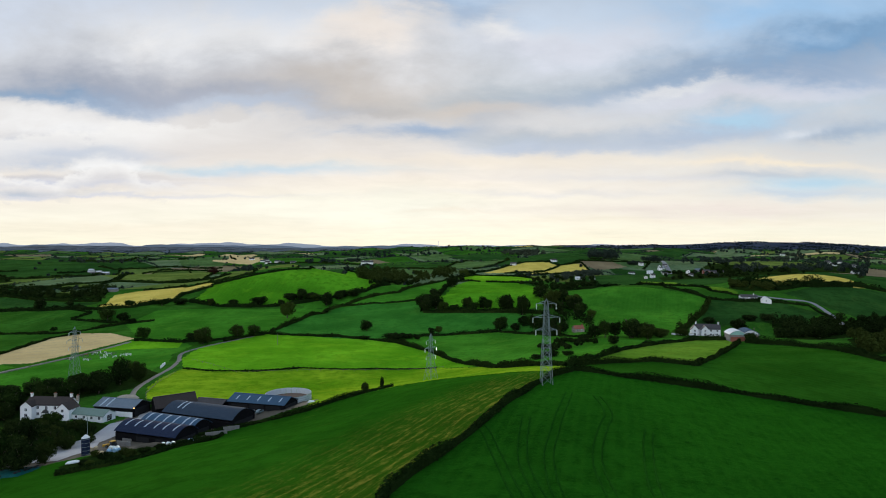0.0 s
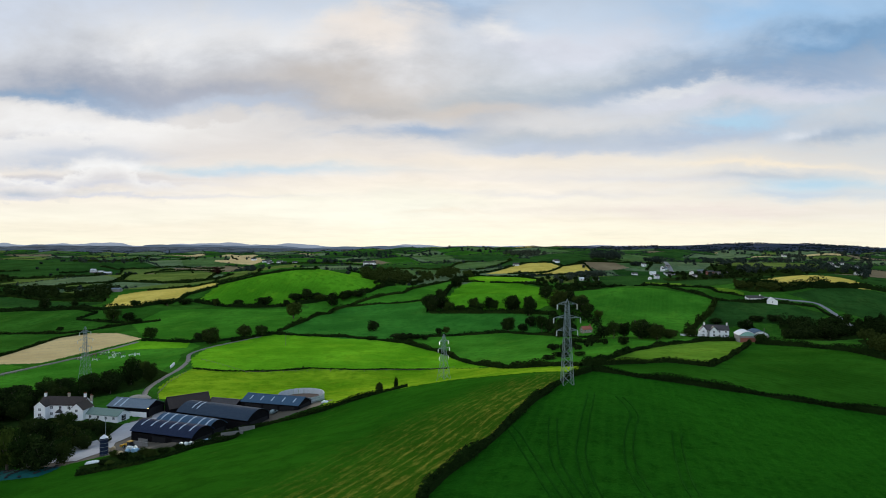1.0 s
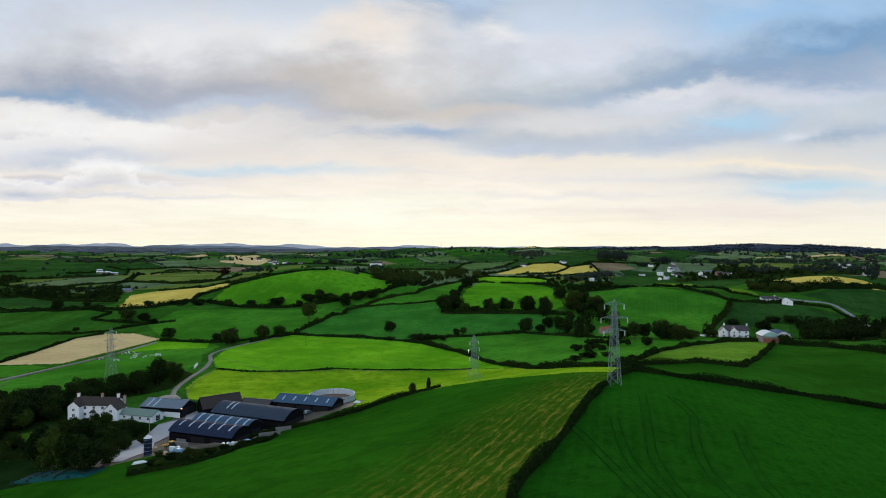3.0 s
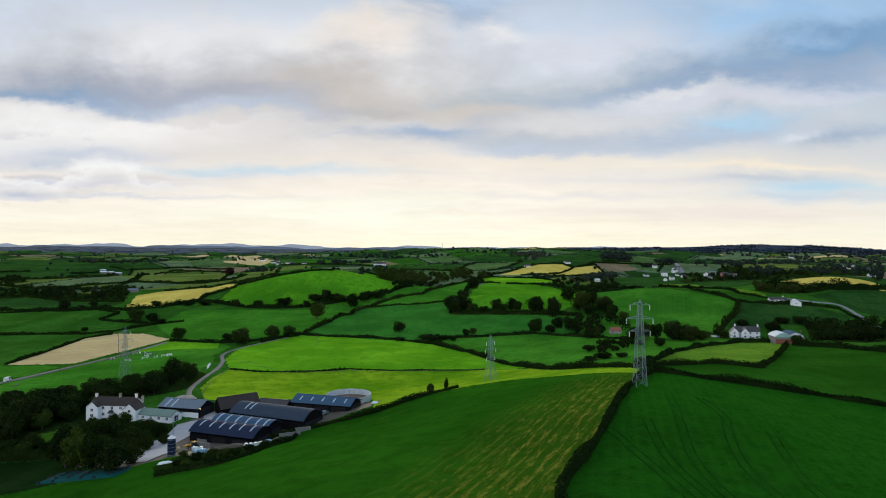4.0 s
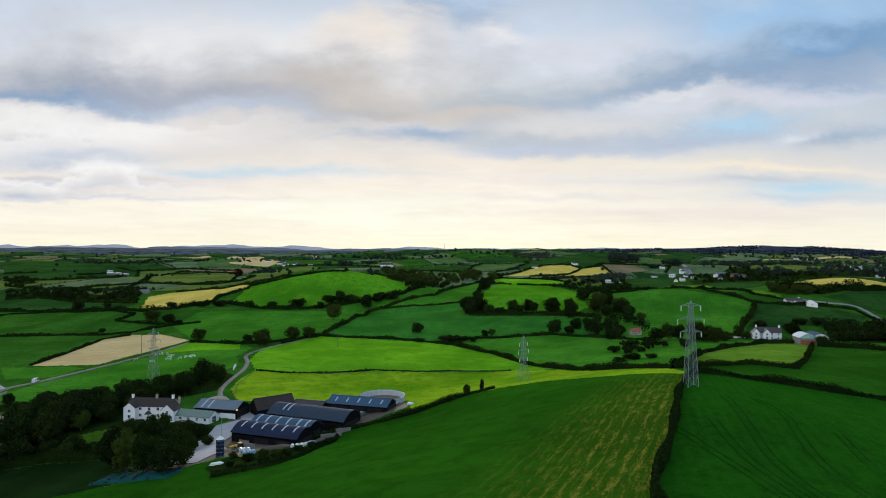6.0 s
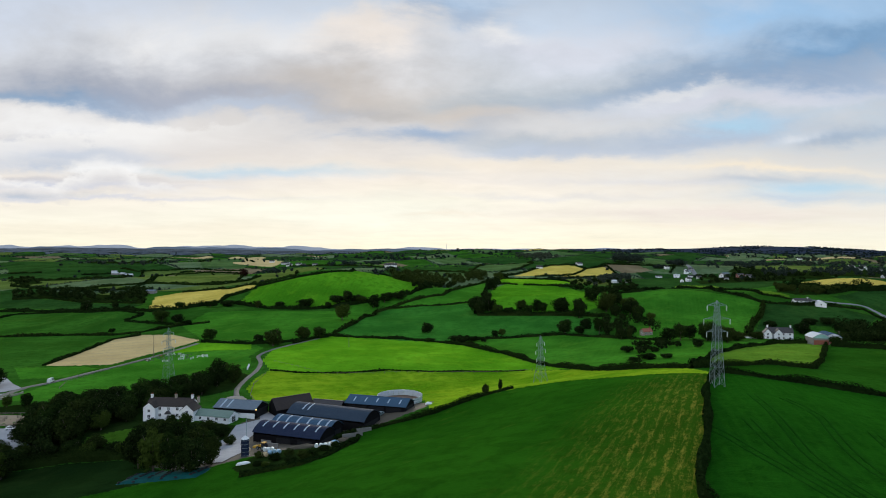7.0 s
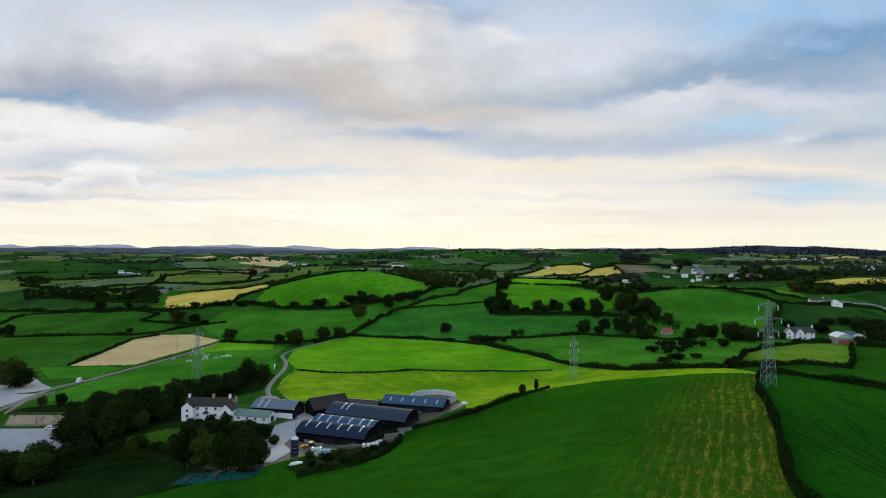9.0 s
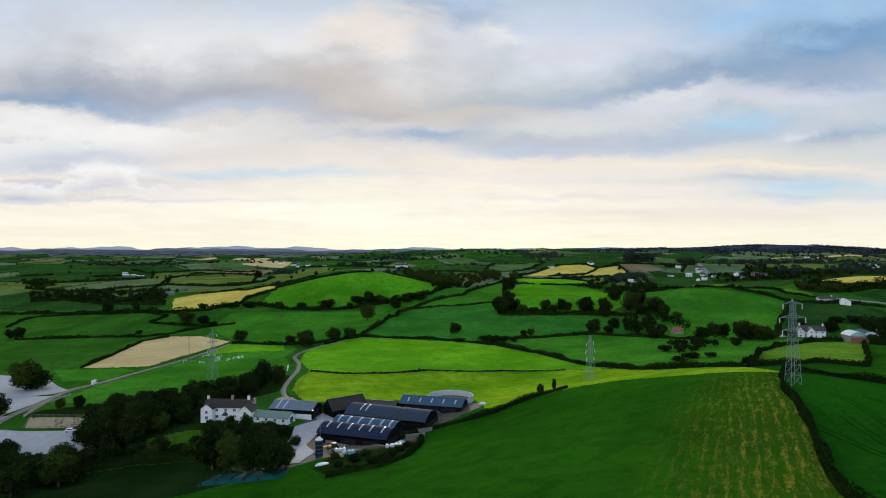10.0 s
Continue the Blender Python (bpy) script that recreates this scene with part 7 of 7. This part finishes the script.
heap("rubble_heap", -100.0, 206.5, 5.0, 1.8, 1.3, FIELDS["dirt"], "heap of dark soil and rubble", "heap", 1, 28)
heap("rubble_heap", -92.0, 212.5, 4.0, 1.6, 1.2, STONE, "heap of broken stone", "heap", 2, 35)
heap("rubble_heap", -151.0, 290.0, 5.0, 2.5, 2.0, STONE, "heap of pale stone beside the lane", "heap", 3, 10)
heap("dung_heap", -88.0, 222.0, 3.2, 2.0, 1.6, FIELDS["dirt"], "dark dung heap beside the barn", "heap", 4)
heap("plastic_heap", -91.0, 218.5, 1.8, 1.1, 1.4, WRAP_BLUE, "crumpled pale blue plastic sheet", "sheet", 5)
heap("plastic_heap", -112.5, 184.5, 2.2, 0.9, 0.7, WRAP_WHITE, "crumpled white plastic sheet on the track", "sheet", 6, 20)
heap("plastic_heap", -58.5, 268.5, 1.6, 1.0, 1.0, WRAP_WHITE, "crumpled white sheet beside the slurry tank", "sheet", 7)
# low walls beside the barns
for x, y, hd, L, mat in ((-86.5, 231.0, 25, 8, BLOCK), (-83.0, 237.5, 25, 6, BLOCK), (-113.0, 214.6, -19, 6, BLOCK)):
    w = base("yard_wall", x, y, hd, "short concrete block wall in the farmyard", "wall")
    boxed("wall", (-L / 2, L / 2, -0.15, 0.15, -0.8, 1.5), mat, w)
    boxed("coping", (-L / 2 - 0.05, L / 2 + 0.05, -0.2, 0.2, 1.5, 1.6), mat, w)

# silage clamp under teal sheeting held down by rows of tyres
clamp = base("silage_clamp", -135.5, 182.0, -8, "silage heap under teal plastic sheeting and old tyres", "silage heap")
bm = bmesh.new()
bmesh.ops.create_grid(bm, x_segments=44, y_segments=16, size=1.0)
cz = ground_z(-135.5, 182.0)
cm = clamp.matrix_basis
for v in bm.verts:
    x, y = v.co.x * 13.5, v.co.y * 4.6
    edge = max(0.0, 1 - max(abs(v.co.x), abs(v.co.y)) ** 6)
    wp = cm @ Vector((x, y, 0))
    v.co = Vector((x, y, ground_z(wp.x, wp.y) - cz - 0.3 + edge * 1.3 + 0.14 * noise.noise(Vector((x * 0.7, y * 0.7, 3)))))
for f in bm.faces:
    f.smooth = True
part("sheeting", bm, WRAP_TEAL, clamp)
rngt = random.Random(4)
tyre_bm = bmesh.new()
tm = []
for i in range(12):
    a = 2 * math.pi * i / 12
    for j in range(6):
        b = 2 * math.pi * j / 6
        tm.append(tyre_bm.verts.new(((0.42 + 0.14 * math.cos(b)) * math.cos(a), (0.42 + 0.14 * math.cos(b)) * math.sin(a), 0.14 * math.sin(b))))
for i in range(12):
    for j in range(6):
        p, q = i * 6 + j, i * 6 + (j + 1) % 6
        r, s = ((i + 1) % 12) * 6 + (j + 1) % 6, ((i + 1) % 12) * 6 + j
        tyre_bm.faces.new((tm[p], tm[s], tm[r], tm[q]))
tyre_mesh = link("tyre", tyre_bm, RUBBER)
for col in range(6):
    for k in range(9):
        if rngt.random() < 0.2:
            continue
        x, y = -11.6 + col * 4.4 + k * 0.16 + rngt.uniform(-0.2, 0.2), -3.9 + k * 0.98 + rngt.uniform(-0.15, 0.15)
        wp = cm @ Vector((x, y, 0))
        t = part("tyre", tyre_mesh, None, clamp)
        e = max(0.0, 1 - max(abs(x / 13.5), abs(y / 4.6)) ** 6)
        t.location = (x, y, ground_z(wp.x, wp.y) - cz - 0.3 + e * 1.3 + 0.12)

# riding jumps, feed boxes and tanks
def riding_jump(x, y, hd, mat, wing, label):
    j = base("riding_jump", x, y, hd, label, "jump", "riding jumps")
    for s in (-1, 1):
        bm = bmesh.new()
        for dx, tall in ((0.0, 1.3), (0.3, 1.1)):
            block(bm, s * (1.4 + dx) - 0.06, s * (1.4 + dx) + 0.06, -0.06, 0.06, -0.2, tall)
        block(bm, s * 1.55 - 0.3, s * 1.55 + 0.3, -0.3, 0.3, -0.2, 0.1)
        part("upright", bm, wing, j)
    for z in (0.4, 0.75, 1.1):
        bm = bmesh.new()
        limb(bm, (-1.4, 0, z), (1.4, 0, z), 0.055, 0.055, 8)
        part("bar", bm, mat, j)


for x, y, hd in ((-237, 256, 20), (-231, 257.5, -30), (-228, 254, 60), (-235, 252.5, 80)):
    riding_jump(x, y, hd, TIMBER, TIMBER, "timber riding jump on the sand")
rngj = random.Random(8)
for k in range(24):
    x, y = -246 + 38 * rngj.random(), 390 + 32 * rngj.random()
    light = rngj.random() < 0.28
    riding_jump(x, y, rngj.uniform(0, 180), PVC if light else RED_PAINT if k % 4 == 0 else TIMBER, PVC if light else GRAPHITE,
                "white painted riding jump on the grass" if light else "dark riding jump standing on the grass")
for x, y, mat, lab in ((-214.5, 234.5, WRAP_WHITE, "white plastic water tank"), (-211.8, 234.2, WRAP_BLUE, "blue plastic tank beside a water tank"), (-209.5, 233.6, WRAP_BLUE, "blue plastic tank beside a water tank")):
    t = base("water_tank", x, y, 12, lab, "tank", "water tanks")
    boxed("body", (-1.0, 1.0, -0.8, 0.8, 0.1, 1.9), mat, t, bevel=0.15)
    boxed("lid", (-0.3, 0.3, -0.3, 0.3, 1.9, 2.05), RUBBER, t)
